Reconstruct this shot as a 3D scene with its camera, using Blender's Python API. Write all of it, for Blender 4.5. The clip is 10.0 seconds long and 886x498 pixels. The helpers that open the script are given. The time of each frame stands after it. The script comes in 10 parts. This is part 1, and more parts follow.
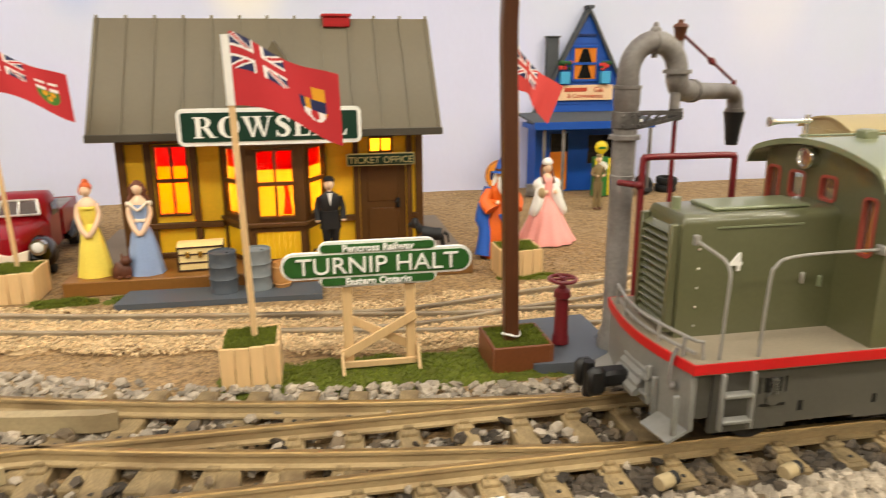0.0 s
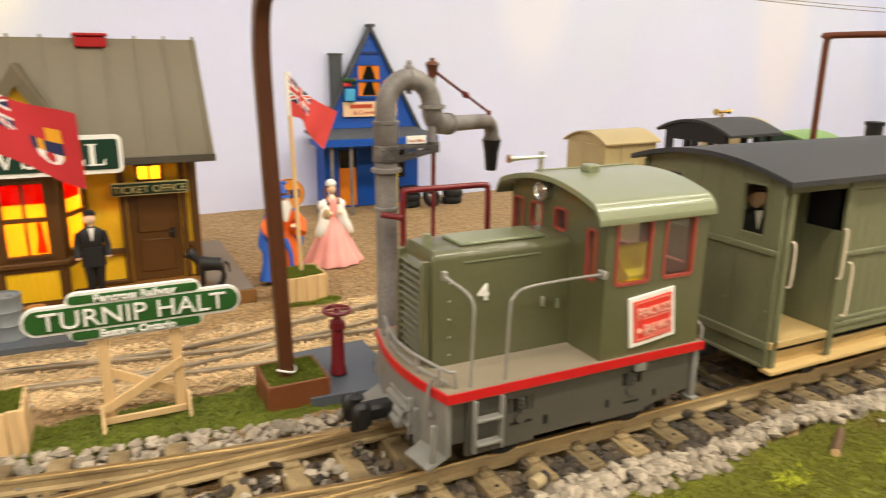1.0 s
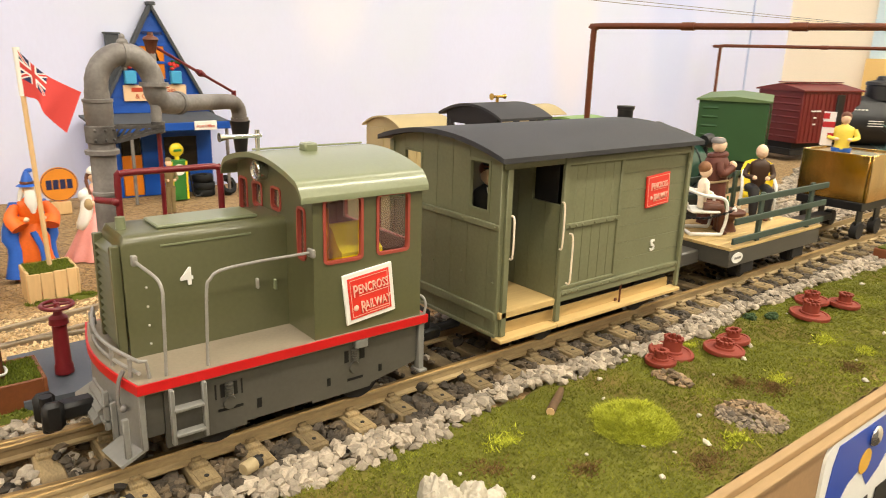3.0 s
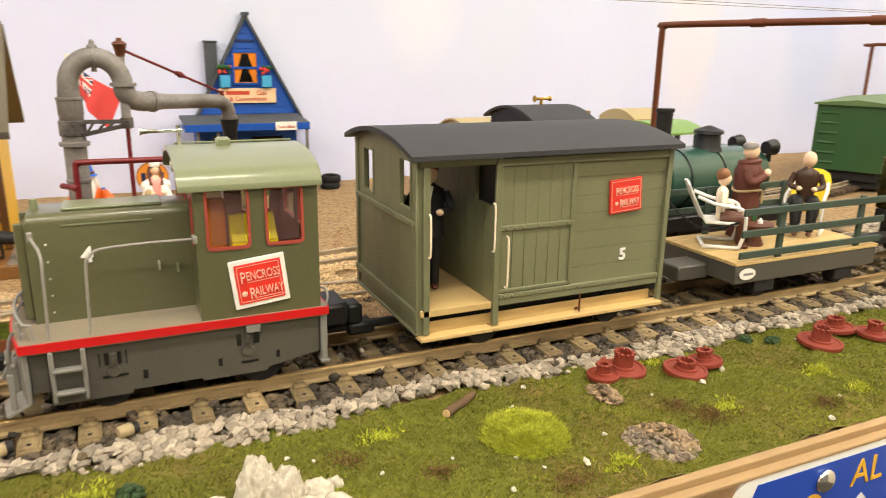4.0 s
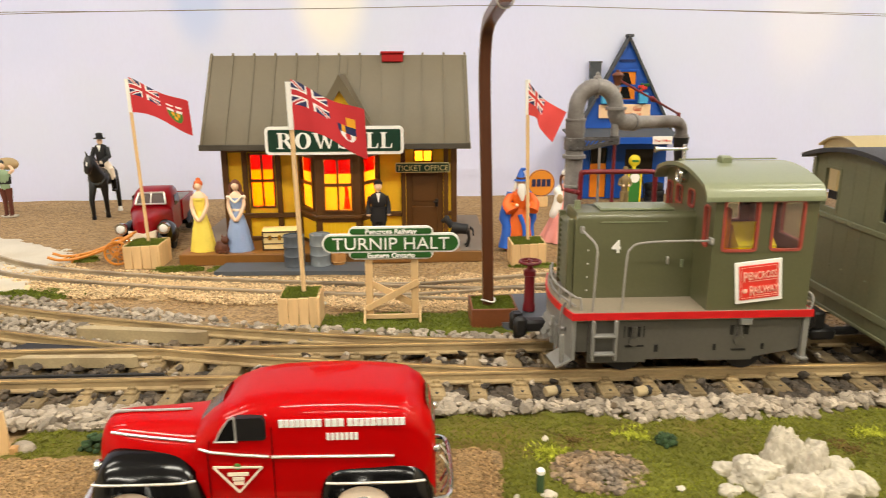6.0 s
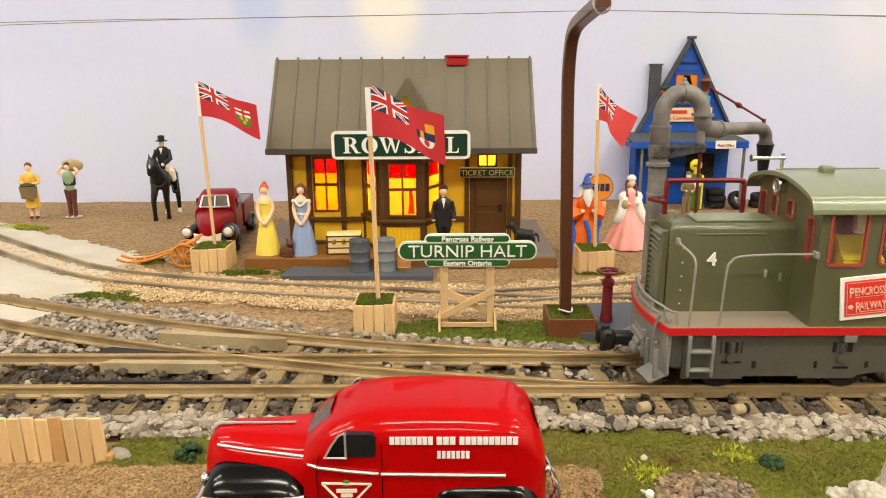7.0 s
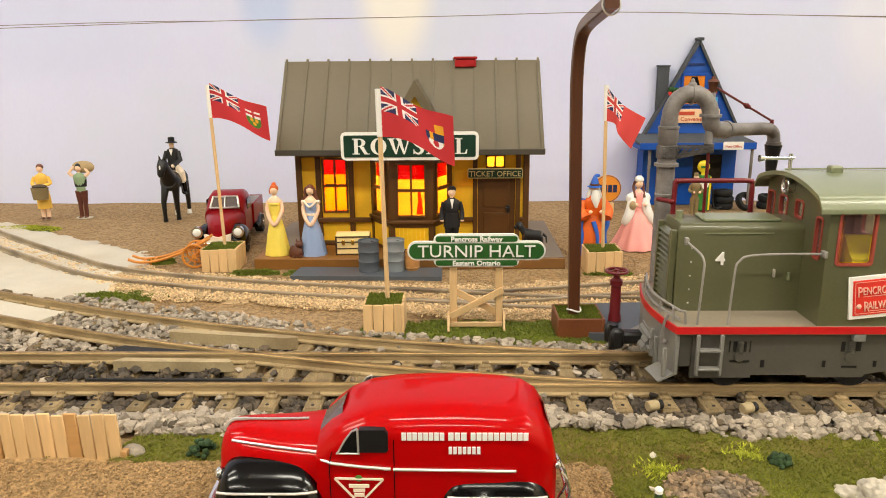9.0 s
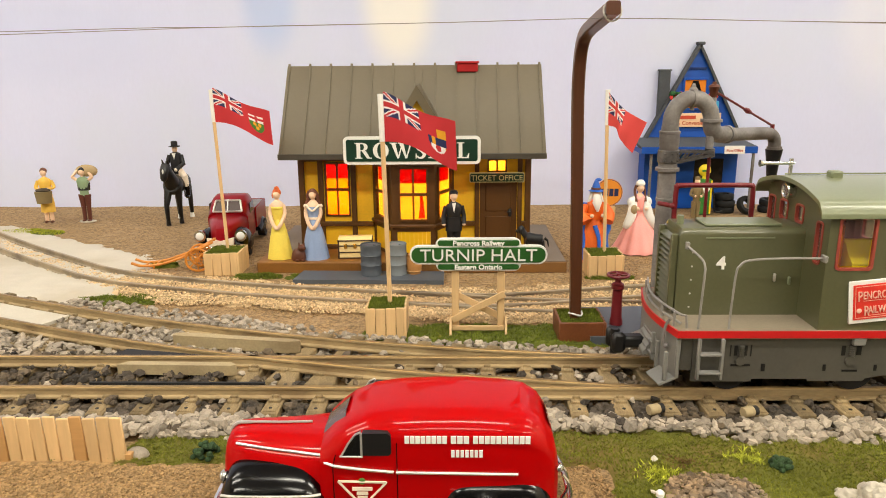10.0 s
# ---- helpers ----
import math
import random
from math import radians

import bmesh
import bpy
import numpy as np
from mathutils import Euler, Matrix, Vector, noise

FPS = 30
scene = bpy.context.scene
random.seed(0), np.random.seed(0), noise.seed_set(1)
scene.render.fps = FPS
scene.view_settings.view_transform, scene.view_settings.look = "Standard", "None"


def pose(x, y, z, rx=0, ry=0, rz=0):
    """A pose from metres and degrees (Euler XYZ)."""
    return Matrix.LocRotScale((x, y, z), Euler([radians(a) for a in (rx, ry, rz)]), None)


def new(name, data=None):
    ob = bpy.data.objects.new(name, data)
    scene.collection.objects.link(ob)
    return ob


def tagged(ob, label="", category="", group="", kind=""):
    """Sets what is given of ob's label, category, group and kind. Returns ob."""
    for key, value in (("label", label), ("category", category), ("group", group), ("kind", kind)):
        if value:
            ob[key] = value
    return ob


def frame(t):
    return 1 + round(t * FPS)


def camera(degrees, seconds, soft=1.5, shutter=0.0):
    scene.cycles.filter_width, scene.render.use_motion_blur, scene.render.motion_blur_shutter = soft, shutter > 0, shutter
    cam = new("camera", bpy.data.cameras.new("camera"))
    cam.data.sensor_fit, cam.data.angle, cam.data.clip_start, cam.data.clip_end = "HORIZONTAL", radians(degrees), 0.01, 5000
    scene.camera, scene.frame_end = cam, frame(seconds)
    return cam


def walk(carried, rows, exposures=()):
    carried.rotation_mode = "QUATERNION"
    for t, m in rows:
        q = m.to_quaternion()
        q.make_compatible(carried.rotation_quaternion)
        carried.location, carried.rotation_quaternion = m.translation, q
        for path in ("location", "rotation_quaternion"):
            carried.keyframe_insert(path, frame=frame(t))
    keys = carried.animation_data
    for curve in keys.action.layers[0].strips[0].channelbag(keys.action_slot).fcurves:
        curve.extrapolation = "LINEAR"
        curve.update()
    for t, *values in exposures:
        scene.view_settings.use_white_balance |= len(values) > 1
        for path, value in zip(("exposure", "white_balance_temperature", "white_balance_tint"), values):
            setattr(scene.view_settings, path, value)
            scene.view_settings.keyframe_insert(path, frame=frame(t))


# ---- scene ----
# A garden-scale model railway on a table. Places are written in layout units; U is metres to one unit
# (the near track's gauge, 0.31 units, is 45 mm).
U = 0.145
cam = camera(63.8, 10.0, 1.0, 0.4)
METRES, EYE, TILT, LEAN, TURN = 3.233 * U, 1.5 * U, 0.0, 0.0, -10.6
ROWS = [
    (0.0, 0.0, 0.0, 0.0, -0.08, -15.36, 0.3),
    (0.5, 0.0238, -0.0005, 0.0225, -7.39, -15.05, -0.12),
    (1.0, 0.052, -0.0046, 0.0372, -15.42, -15.04, -0.5),
    (1.5, 0.1277, -0.0096, 0.0241, -23.47, -15.29, -1.09),
    (2.0, 0.1641, -0.0241, 0.0213, -28.82, -15.5, -1.55),
    (2.5, 0.1632, -0.0371, 0.0281, -30.45, -15.47, -1.79),
    (2.7, 0.1635, -0.0376, 0.0269, -29.93, -15.57, -1.83),
    (3.8, 0.3931, -0.1405, 0.0291, -16.97, -15.4, -0.87),
    (4.0, 0.4579, -0.1645, 0.026, -14.03, -15.49, -0.89),
    (4.5, 0.4805, -0.198, 0.0326, -6.47, -15.24, -0.47),
    (5.0, 0.3477, -0.262, 0.0503, 0.18, -15.0, -0.06),
    (5.5, 0.2514, -0.2988, 0.0533, 4.93, -14.91, 0.14),
    (6.0, 0.1782, -0.3068, 0.0536, 8.43, -14.88, 0.26),
    (6.2, 0.1547, -0.307, 0.0544, 9.07, -14.77, 0.28),
    (7.3, 0.0952, -0.2977, 0.0644, 11.55, -14.88, 0.36),
    (7.5, 0.0929, -0.2973, 0.0649, 11.67, -14.76, 0.36),
    (8.0, 0.0928, -0.3042, 0.061, 11.61, -14.75, 0.37),
    (8.5, 0.0968, -0.3094, 0.0601, 11.6, -14.74, 0.41),
    (9.0, 0.0995, -0.3097, 0.061, 11.59, -14.69, 0.44),
    (9.5, 0.1009, -0.3148, 0.0633, 11.63, -14.56, 0.45),
    (10.0, 0.0995, -0.3151, 0.064, 11.71, -14.44, 0.45),
]
walk(cam, [(t, pose(0, 0, EYE, TILT, LEAN, TURN) @ pose(METRES * x, METRES * y, METRES * z, 90 + pitch, roll, yaw)) for t, x, y, z, yaw, pitch, roll in ROWS], [(0.0, -0.02, 6600, 10), (1.0, 0.04, 6680, 10), (2.5, 0.19, 6740, 10), (4.5, 0.22, 6620, 10), (5.5, 0.1, 6600, 10), (7.0, -0.02, 6530, 10), (8.0, -0.06, 6520, 10), (10.0, -0.06, 6520, 10)])

# ---- light: ceiling panels of the hall, two added fill panels, a lamp in the little station ----
world = bpy.data.worlds.new("hall_air")
scene.world = world
world.use_nodes = True
world.node_tree.nodes["Background"].inputs[0].default_value = (0.9, 0.92, 1.0, 1)
world.node_tree.nodes["Background"].inputs[1].default_value = 0.0
PANEL_WATTS, STATION_WATTS = 15.6, 0.45
CEILING = 1.75


def area_lamp(name, x, y, z, sx, sy, watts, colour):
    data = bpy.data.lights.new(name, "AREA")
    data.shape, data.size, data.size_y, data.energy, data.color = "RECTANGLE", sx, sy, watts, colour
    ob = new(name, data)
    ob.matrix_world = pose(x, y, z)
    return ob


def point_lamp(name, x, y, z, watts, colour, size):
    data = bpy.data.lights.new(name, "POINT")
    data.energy, data.color, data.shadow_soft_size = watts, colour, size
    ob = new(name, data)
    ob.location = (x * U, y * U, z * U)
    return ob


PANELS = [(px, py) for px in (-1.45, 0.05, 1.5) for py in (-1.7, -0.45)]
# Unseen fill panels, added to brighten the right end and left-facing sides.
FILL_PANELS = [(1.5, 0.42, 0.36), (-1.55, 0.2, 0.45)]
for px, py in PANELS:
    area_lamp("ceiling_or_fill_lamp", px, py, CEILING - 0.03, 1.0, 0.16, PANEL_WATTS * (1.03 if px < -1 else 0.9 if px < 1 else 1.13), (1.0, 0.955, 0.82))
for px, py, share in FILL_PANELS:
    area_lamp("ceiling_or_fill_lamp", px, py, CEILING - 0.03, 1.0, 0.16, PANEL_WATTS * share, (1.0, 0.955, 0.82))
point_lamp("station_lamp", -0.2, 4.62, 0.86, STATION_WATTS, (1.0, 0.86, 0.6), 0.012)
point_lamp("station_lamp", 0.43, 4.62, 0.96, STATION_WATTS * 0.8, (1.0, 0.9, 0.66), 0.01)
point_lamp("station_lamp", -0.8, 4.66, 0.72, STATION_WATTS * 0.8, (1.0, 0.8, 0.5), 0.01)


# ---- materials ----
def lin(*rgb):
    return tuple((c / 255 / 12.92) if c / 255 <= 0.04045 else ((c / 255 + 0.055) / 1.055) ** 2.4 for c in rgb)


def mat(name, rgb, rough=0.5, metal=0.0, var=0.12, scale=60.0, fine=600.0, bump=0.15, dirt=None, dirt_amount=0.0, coat=0.0,
        island=0.0, objrand=0.0, stretch=(1, 1, 1), spec=0.5, trans=0.0, sharp=0.2):
    """A painted or natural surface: base colour with broad and fine variation, dirt patches and fine relief."""
    m = bpy.data.materials.new(name)
    m.use_nodes = True
    n, l = m.node_tree.nodes, m.node_tree.links
    b = n["Principled BSDF"]
    col = lin(*rgb)
    b.inputs["Roughness"].default_value, b.inputs["Metallic"].default_value = rough, metal
    b.inputs["Coat Weight"].default_value = coat
    b.inputs["Specular IOR Level"].default_value = spec
    b.inputs["Coat Roughness"].default_value = 0.06
    b.inputs["Transmission Weight"].default_value = trans
    co = n.new("ShaderNodeTexCoord")
    mp = n.new("ShaderNodeMapping")
    mp.inputs["Scale"].default_value = stretch
    l.new(co.outputs["Object"], mp.inputs["Vector"])
    noise_a, noise_b = n.new("ShaderNodeTexNoise"), n.new("ShaderNodeTexNoise")
    for nd, s, d in ((noise_a, scale, 5.0), (noise_b, fine, 3.0)):
        nd.inputs["Scale"].default_value, nd.inputs["Detail"].default_value = s, d
        l.new(mp.outputs[0], nd.inputs["Vector"])
    add = n.new("ShaderNodeMath")
    add.operation = "ADD"
    l.new(noise_a.outputs[0], add.inputs[0])
    l.new(noise_b.outputs[0], add.inputs[1])
    half = n.new("ShaderNodeMath")
    half.operation = "MULTIPLY"
    half.inputs[1].default_value = 0.5
    l.new(add.outputs[0], half.inputs[0])
    ramp = n.new("ShaderNodeValToRGB")
    ramp.color_ramp.elements[0].position, ramp.color_ramp.elements[1].position = 0.5 - sharp, 0.5 + sharp
    ramp.color_ramp.elements[0].color = (*[c * (1 - var) for c in col], 1)
    ramp.color_ramp.elements[1].color = (*[min(c * (1 + var), 1) for c in col], 1)
    l.new(half.outputs[0], ramp.inputs[0])
    out = ramp.outputs[0]
    if dirt:
        nd = n.new("ShaderNodeTexNoise")
        nd.inputs["Scale"].default_value, nd.inputs["Detail"].default_value = scale * 0.35, 6.0
        l.new(co.outputs["Object"], nd.inputs["Vector"])
        mr = n.new("ShaderNodeMapRange")
        mr.inputs[1].default_value, mr.inputs[2].default_value = 0.48, 0.66
        mr.inputs[4].default_value = dirt_amount
        l.new(nd.outputs[0], mr.inputs[0])
        mx = n.new("ShaderNodeMix")
        mx.data_type = "RGBA"
        l.new(mr.outputs[0], mx.inputs[0])
        l.new(out, mx.inputs[6])
        mx.inputs[7].default_value = (*lin(*dirt), 1)
        out = mx.outputs[2]
    for amount, node, sock in ((island, "ShaderNodeNewGeometry", "Random Per Island"), (objrand, "ShaderNodeObjectInfo", "Random")):
        if amount:
            g = n.new(node)
            mr = n.new("ShaderNodeMapRange")
            mr.inputs[3].default_value, mr.inputs[4].default_value = 1 - amount, 1 + amount
            l.new(g.outputs[sock], mr.inputs[0])
            hs = n.new("ShaderNodeHueSaturation")
            l.new(mr.outputs[0], hs.inputs["Value"])
            l.new(out, hs.inputs["Color"])
            out = hs.outputs[0]
    l.new(out, b.inputs["Base Color"])
    if bump:
        bp = n.new("ShaderNodeBump")
        bp.inputs["Strength"].default_value, bp.inputs["Distance"].default_value = bump, 0.0006
        l.new(half.outputs[0], bp.inputs["Height"])
        l.new(bp.outputs[0], b.inputs["Normal"])
    return m


def glow(name, rgb, strength):
    m = bpy.data.materials.new(name)
    m.use_nodes = True
    b = m.node_tree.nodes["Principled BSDF"]
    b.inputs["Emission Color"].default_value = (*lin(*rgb), 1)
    b.inputs["Emission Strength"].default_value = strength
    return m


def translucent(name, rgb):
    """Thin coloured sheet that lets a lamp behind it shine through."""
    m = bpy.data.materials.new(name)
    m.use_nodes = True
    n, l = m.node_tree.nodes, m.node_tree.links
    a, d, mix = n.new("ShaderNodeBsdfTranslucent"), n.new("ShaderNodeBsdfDiffuse"), n.new("ShaderNodeMixShader")
    a.inputs[0].default_value = d.inputs[0].default_value = (*lin(*rgb), 1)
    mix.inputs[0].default_value = 0.25
    l.new(a.outputs[0], mix.inputs[1])
    l.new(d.outputs[0], mix.inputs[2])
    l.new(mix.outputs[0], n["Material Output"].inputs[0])
    return m


def glass(name, tint=(235, 240, 238), rough=0.03):
    m = bpy.data.materials.new(name)
    m.use_nodes = True
    n, l = m.node_tree.nodes, m.node_tree.links
    clear, gloss, mix, fres = n.new("ShaderNodeBsdfTransparent"), n.new("ShaderNodeBsdfGlossy"), n.new("ShaderNodeMixShader"), n.new("ShaderNodeLayerWeight")
    power, rise = n.new("ShaderNodeMath"), n.new("ShaderNodeMath")
    power.operation, rise.operation = "POWER", "MULTIPLY_ADD"
    power.inputs[1].default_value, rise.inputs[1].default_value, rise.inputs[2].default_value = 5.0, 0.6, 0.035
    clear.inputs[0].default_value = (*lin(*tint), 1)
    gloss.inputs["Roughness"].default_value = rough
    l.new(fres.outputs["Facing"], power.inputs[0])
    l.new(power.outputs[0], rise.inputs[0])
    l.new(rise.outputs[0], mix.inputs[0])
    l.new(clear.outputs[0], mix.inputs[1])
    l.new(gloss.outputs[0], mix.inputs[2])
    l.new(mix.outputs[0], n["Material Output"].inputs[0])
    return m


def veiled_glass(name, rgb, amount):
    """Clear pane with a little diffuse colour mixed in to stand for reflections."""
    m = glass(name)
    n, l = m.node_tree.nodes, m.node_tree.links
    out = n["Material Output"]
    clear = out.inputs[0].links[0].from_socket
    veil, mix = n.new("ShaderNodeBsdfDiffuse"), n.new("ShaderNodeMixShader")
    veil.inputs[0].default_value = (*lin(*rgb), 1)
    mix.inputs[0].default_value = amount
    l.new(clear, mix.inputs[1])
    l.new(veil.outputs[0], mix.inputs[2])
    l.new(mix.outputs[0], out.inputs[0])
    return m


SOIL = mat("brown_scenic_soil", (145, 117, 80), 0.95, var=0.5, scale=220, fine=700, bump=1.0, dirt=(168, 142, 108), dirt_amount=0.45, sharp=0.1)
TURF = mat("green_turf", (98, 98, 28), 0.95, var=0.3, scale=45, fine=1600, bump=0.5, dirt=(116, 92, 48), dirt_amount=0.7)
BLADE = mat("green_flock", (110, 112, 25), 0.9, var=0.35, scale=30, bump=0, island=0.2)
LIMEBLADE = mat("lime_green_flock", (130, 134, 36), 0.9, var=0.25, scale=40, bump=0, island=0.3)
DARKTURF = mat("dark_green_turf", (88, 94, 22), 0.95, var=0.45, scale=60, fine=1600, bump=1.0)
DARKBLADE = mat("dark_green_flock", (104, 114, 26), 0.9, var=0.3, scale=40, bump=0, island=0.35)
BROWNBLADE = mat("brown_flock", (110, 84, 44), 0.9, var=0.25, scale=40, bump=0, island=0.3)
YELLOWBLADE = mat("yellow_green_flock", (168, 172, 48), 0.9, var=0.25, scale=40, bump=0, island=0.3)
GRAVEL = mat("tan_fine_gravel", (150, 120, 80), 0.95, var=0.38, scale=260, fine=900, sharp=0.08, bump=1.0, dirt=(140, 112, 78), dirt_amount=0.4)
GRIT = mat("tan_brown_grit", (154, 124, 84), 0.95, var=0.3, scale=120, bump=0.3, island=0.38)
PLASTER = mat("off_white_plaster", (198, 190, 174), 0.9, var=0.08, scale=30, fine=700, bump=0.5, dirt=(184, 170, 146), dirt_amount=0.6)
WHITESTONE = mat("pale_grey_ballast", (154, 142, 126), 0.85, var=0.3, scale=120, fine=900, bump=0.6, island=0.4)
DARKSTONE = mat("dark_grey_ballast", (66, 57, 47), 0.8, var=0.4, scale=90, fine=900, bump=0.5, dirt=(112, 94, 70), dirt_amount=0.6, island=0.6)
PEA = mat("cream_pea_gravel", (212, 184, 142), 0.9, var=0.25, scale=120, bump=0.3, island=0.3)
RUBBLE = mat("brown_grey_rubble", (130, 108, 82), 0.9, var=0.3, scale=90, bump=0.4, dirt=(116, 106, 94), dirt_amount=0.8, island=0.6)
ROCKWHITE = mat("white_chalky_rock", (190, 181, 164), 0.9, var=0.3, scale=90, fine=400, bump=1.0, dirt=(132, 124, 96), dirt_amount=0.8)
TIE = mat("weathered_tan_sleeper", (140, 120, 86), 0.8, var=0.3, scale=110, fine=700, bump=0.5, dirt=(92, 74, 50), dirt_amount=0.85, stretch=(1.6, 0.5, 1), sharp=0.14, objrand=0.3)
RAILSIDE = mat("tan_weathered_rail", (166, 144, 106), 0.6, 0.1, var=0.2, scale=60, fine=900, bump=0.3, dirt=(108, 84, 56), dirt_amount=0.6, stretch=(0.3, 1, 1))
RAILTOP = mat("worn_brass_rail_head", (150, 122, 78), 0.42, 0.65, var=0.45, scale=40, fine=800, bump=0.1, stretch=(0.2, 1, 1))
GREYRAIL = mat("grey_weathered_rail", (164, 148, 124), 0.6, 0.15, var=0.25, scale=60, fine=900, bump=0.3, dirt=(96, 84, 72), dirt_amount=0.6)
WOODGREY = mat("dark_wooden_sleeper", (82, 66, 50), 0.9, var=0.3, scale=60, fine=900, bump=0.5, objrand=0.25)
FROG = mat("pale_tan_casting", (176, 158, 122), 0.7, 0.2, var=0.18, scale=50, bump=0.3, dirt=(112, 92, 66), dirt_amount=0.5)
WALLPAINT = mat("pale_lavender_wall_paint", (214, 219, 251), 0.85, var=0.02, scale=11.0, fine=300, bump=0.05, dirt=(214, 222, 244), dirt_amount=0.7, stretch=(1, 1, 0.35))


def tint_patches(m, spots):
    """Broad soft patches of another tint on a painted wall: centre x, z and half widths in metres, colour, strength."""
    n, l = m.node_tree.nodes, m.node_tree.links
    b = n["Principled BSDF"]
    co = n.new("ShaderNodeTexCoord")
    for x, z, rx, rz, rgb, amount in spots:
        shift, length, fall, mix = n.new("ShaderNodeMapping"), n.new("ShaderNodeVectorMath"), n.new("ShaderNodeMapRange"), n.new("ShaderNodeMix")
        shift.inputs["Location"].default_value, shift.inputs["Scale"].default_value = (-x / rx, 0, -z / rz), (1 / rx, 0, 1 / rz)
        length.operation, fall.interpolation_type, mix.data_type = "LENGTH", "SMOOTHSTEP", "RGBA"
        fall.inputs[1].default_value, fall.inputs[2].default_value, fall.inputs[3].default_value, fall.inputs[4].default_value = 0.45, 1.25, amount, 0.0
        l.new(co.outputs["Object"], shift.inputs[0])
        l.new(shift.outputs[0], length.inputs[0])
        l.new(length.outputs["Value"], fall.inputs[0])
        l.new(fall.outputs[0], mix.inputs[0])
        l.new(b.inputs["Base Color"].links[0].from_socket, mix.inputs[6])
        mix.inputs[7].default_value = (*lin(*rgb), 1)
        l.new(mix.outputs[2], b.inputs["Base Color"])


tint_patches(WALLPAINT, ((-1.82 * U, 2.35 * U, 0.30 * U, 0.55 * U, (186, 204, 246), 0.75), (-0.48 * U, 2.4 * U, 0.40 * U, 0.75 * U, (250, 246, 238), 0.8), (4.5 * U, 2.2 * U, 0.5 * U, 0.8 * U, (236, 236, 246), 0.5),
                           (8.3 * U, 2.0 * U, 0.5 * U, 1.4 * U, (232, 226, 236), 0.6), (10.6 * U, 2.0 * U, 0.6 * U, 1.6 * U, (196, 208, 248), 0.5), (-4.2 * U, 2.0 * U, 1.3 * U, 0.5 * U, (200, 208, 244), 0.35)))
SHADEBLUE = mat("pale_blue_corner_shade", (170, 186, 226), 0.8, var=0.05, bump=0.05)
# Kept dim so the unseen south wall bounces little light.
HALLPAINT = mat("dim_grey_hall_paint", (120, 116, 110), 0.85, var=0.05, scale=3.0, fine=300, bump=0.05)
CREAMPAINT = mat("cream_wall_paint", (246, 232, 206), 0.85, var=0.04, scale=3.0, fine=300, bump=0.05)
TEALPAINT = mat("pale_teal_wall_paint", (204, 224, 230), 0.85, var=0.05, scale=3.0, fine=300, bump=0.05)
CEILPAINT = mat("white_ceiling_tile", (232, 230, 224), 0.9, var=0.04, scale=6, fine=400, bump=0.2)
# Kept dark so the unseen floor bounces little light.
CARPET = mat("grey_brown_hall_floor", (64, 56, 46), 0.9, var=0.15, scale=12, fine=500, bump=0.4)
PLY = mat("tan_plywood_edge", (164, 134, 94), 0.7, var=0.12, scale=25, fine=500, bump=0.25, stretch=(0.15, 1, 1))
FASCIA = mat("brown_hardboard", (164, 130, 92), 0.6, var=0.1, scale=15, fine=400, bump=0.15)
OLIVE = mat("olive_green_loco_paint", (90, 90, 62), 0.34, var=0.09, scale=14, fine=500, bump=0.06, coat=0.5)
# Lighter copy of OLIVE: light from above put into the colour.
OLIVEROOF = mat("lightened_olive_paint", (124, 130, 100), 0.3, var=0.06, scale=14, fine=500, bump=0.06, coat=0.3)
SAGE = mat("sage_green_van_paint", (114, 115, 86), 0.55, var=0.12, scale=25, fine=500, bump=0.2, dirt=(124, 126, 100), dirt_amount=0.4)
SAGEDARK = mat("dark_green_wood_paint", (58, 74, 64), 0.6, var=0.12, scale=25, fine=500, bump=0.2)
DARKROOF = mat("charcoal_roofing_felt", (52, 52, 55), 0.7, var=0.14, scale=30, fine=900, bump=0.3)
# Darker copy of LOCOGREY: shade under the deck put into colour; wagon too.
FRAMEGREY = mat("shaded_or_dark_frame_grey", (80, 77, 71), 0.4, var=0.14, scale=20, fine=500, bump=0.1, dirt=(84, 80, 72), dirt_amount=0.5)
LOCOGREY = mat("grey_underframe_paint", (128, 126, 121), 0.4, var=0.1, scale=20, fine=500, bump=0.1, dirt=(104, 102, 96), dirt_amount=0.4)
DECKGREY = mat("grey_deck_paint", (140, 128, 110), 0.6, var=0.1, scale=20, fine=600, bump=0.15, dirt=(120, 114, 100), dirt_amount=0.5)
REDLINE = mat("red_lining_paint", (196, 22, 26), 0.4, var=0.06, bump=0.03)
WINRED = mat("dusky_red_window_paint", (160, 70, 58), 0.45, var=0.1, bump=0.05)
BLACK = mat("matt_black_plastic", (15, 14, 15), 0.5, var=0.25, scale=30, bump=0.15)
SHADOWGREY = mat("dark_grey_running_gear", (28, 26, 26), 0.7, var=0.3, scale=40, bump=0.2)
WIREGREY = mat("grey_wire_rail_paint", (146, 142, 136), 0.45, 0.1, var=0.15, scale=45, fine=500, bump=0.1)
STEELGREY = mat("grey_painted_pipe", (132, 127, 124), 0.5, 0.1, var=0.25, scale=70, fine=500, bump=0.3, dirt=(84, 74, 68), dirt_amount=0.75)
REDPIPE = mat("dark_red_pipe_paint", (112, 26, 32), 0.4, var=0.14, scale=30, bump=0.1)
RUSTPIPE = mat("rusty_brown_copper_pipe", (112, 60, 36), 0.4, 0.35, var=0.16, scale=25, fine=400, bump=0.1, dirt=(96, 54, 36), dirt_amount=0.5, stretch=(1, 1, 0.3))
POLEBROWN = mat("stained_brown_pole", (84, 46, 24), 0.4, var=0.2, scale=30, fine=500, bump=0.2, stretch=(1, 1, 0.08), coat=0.2)
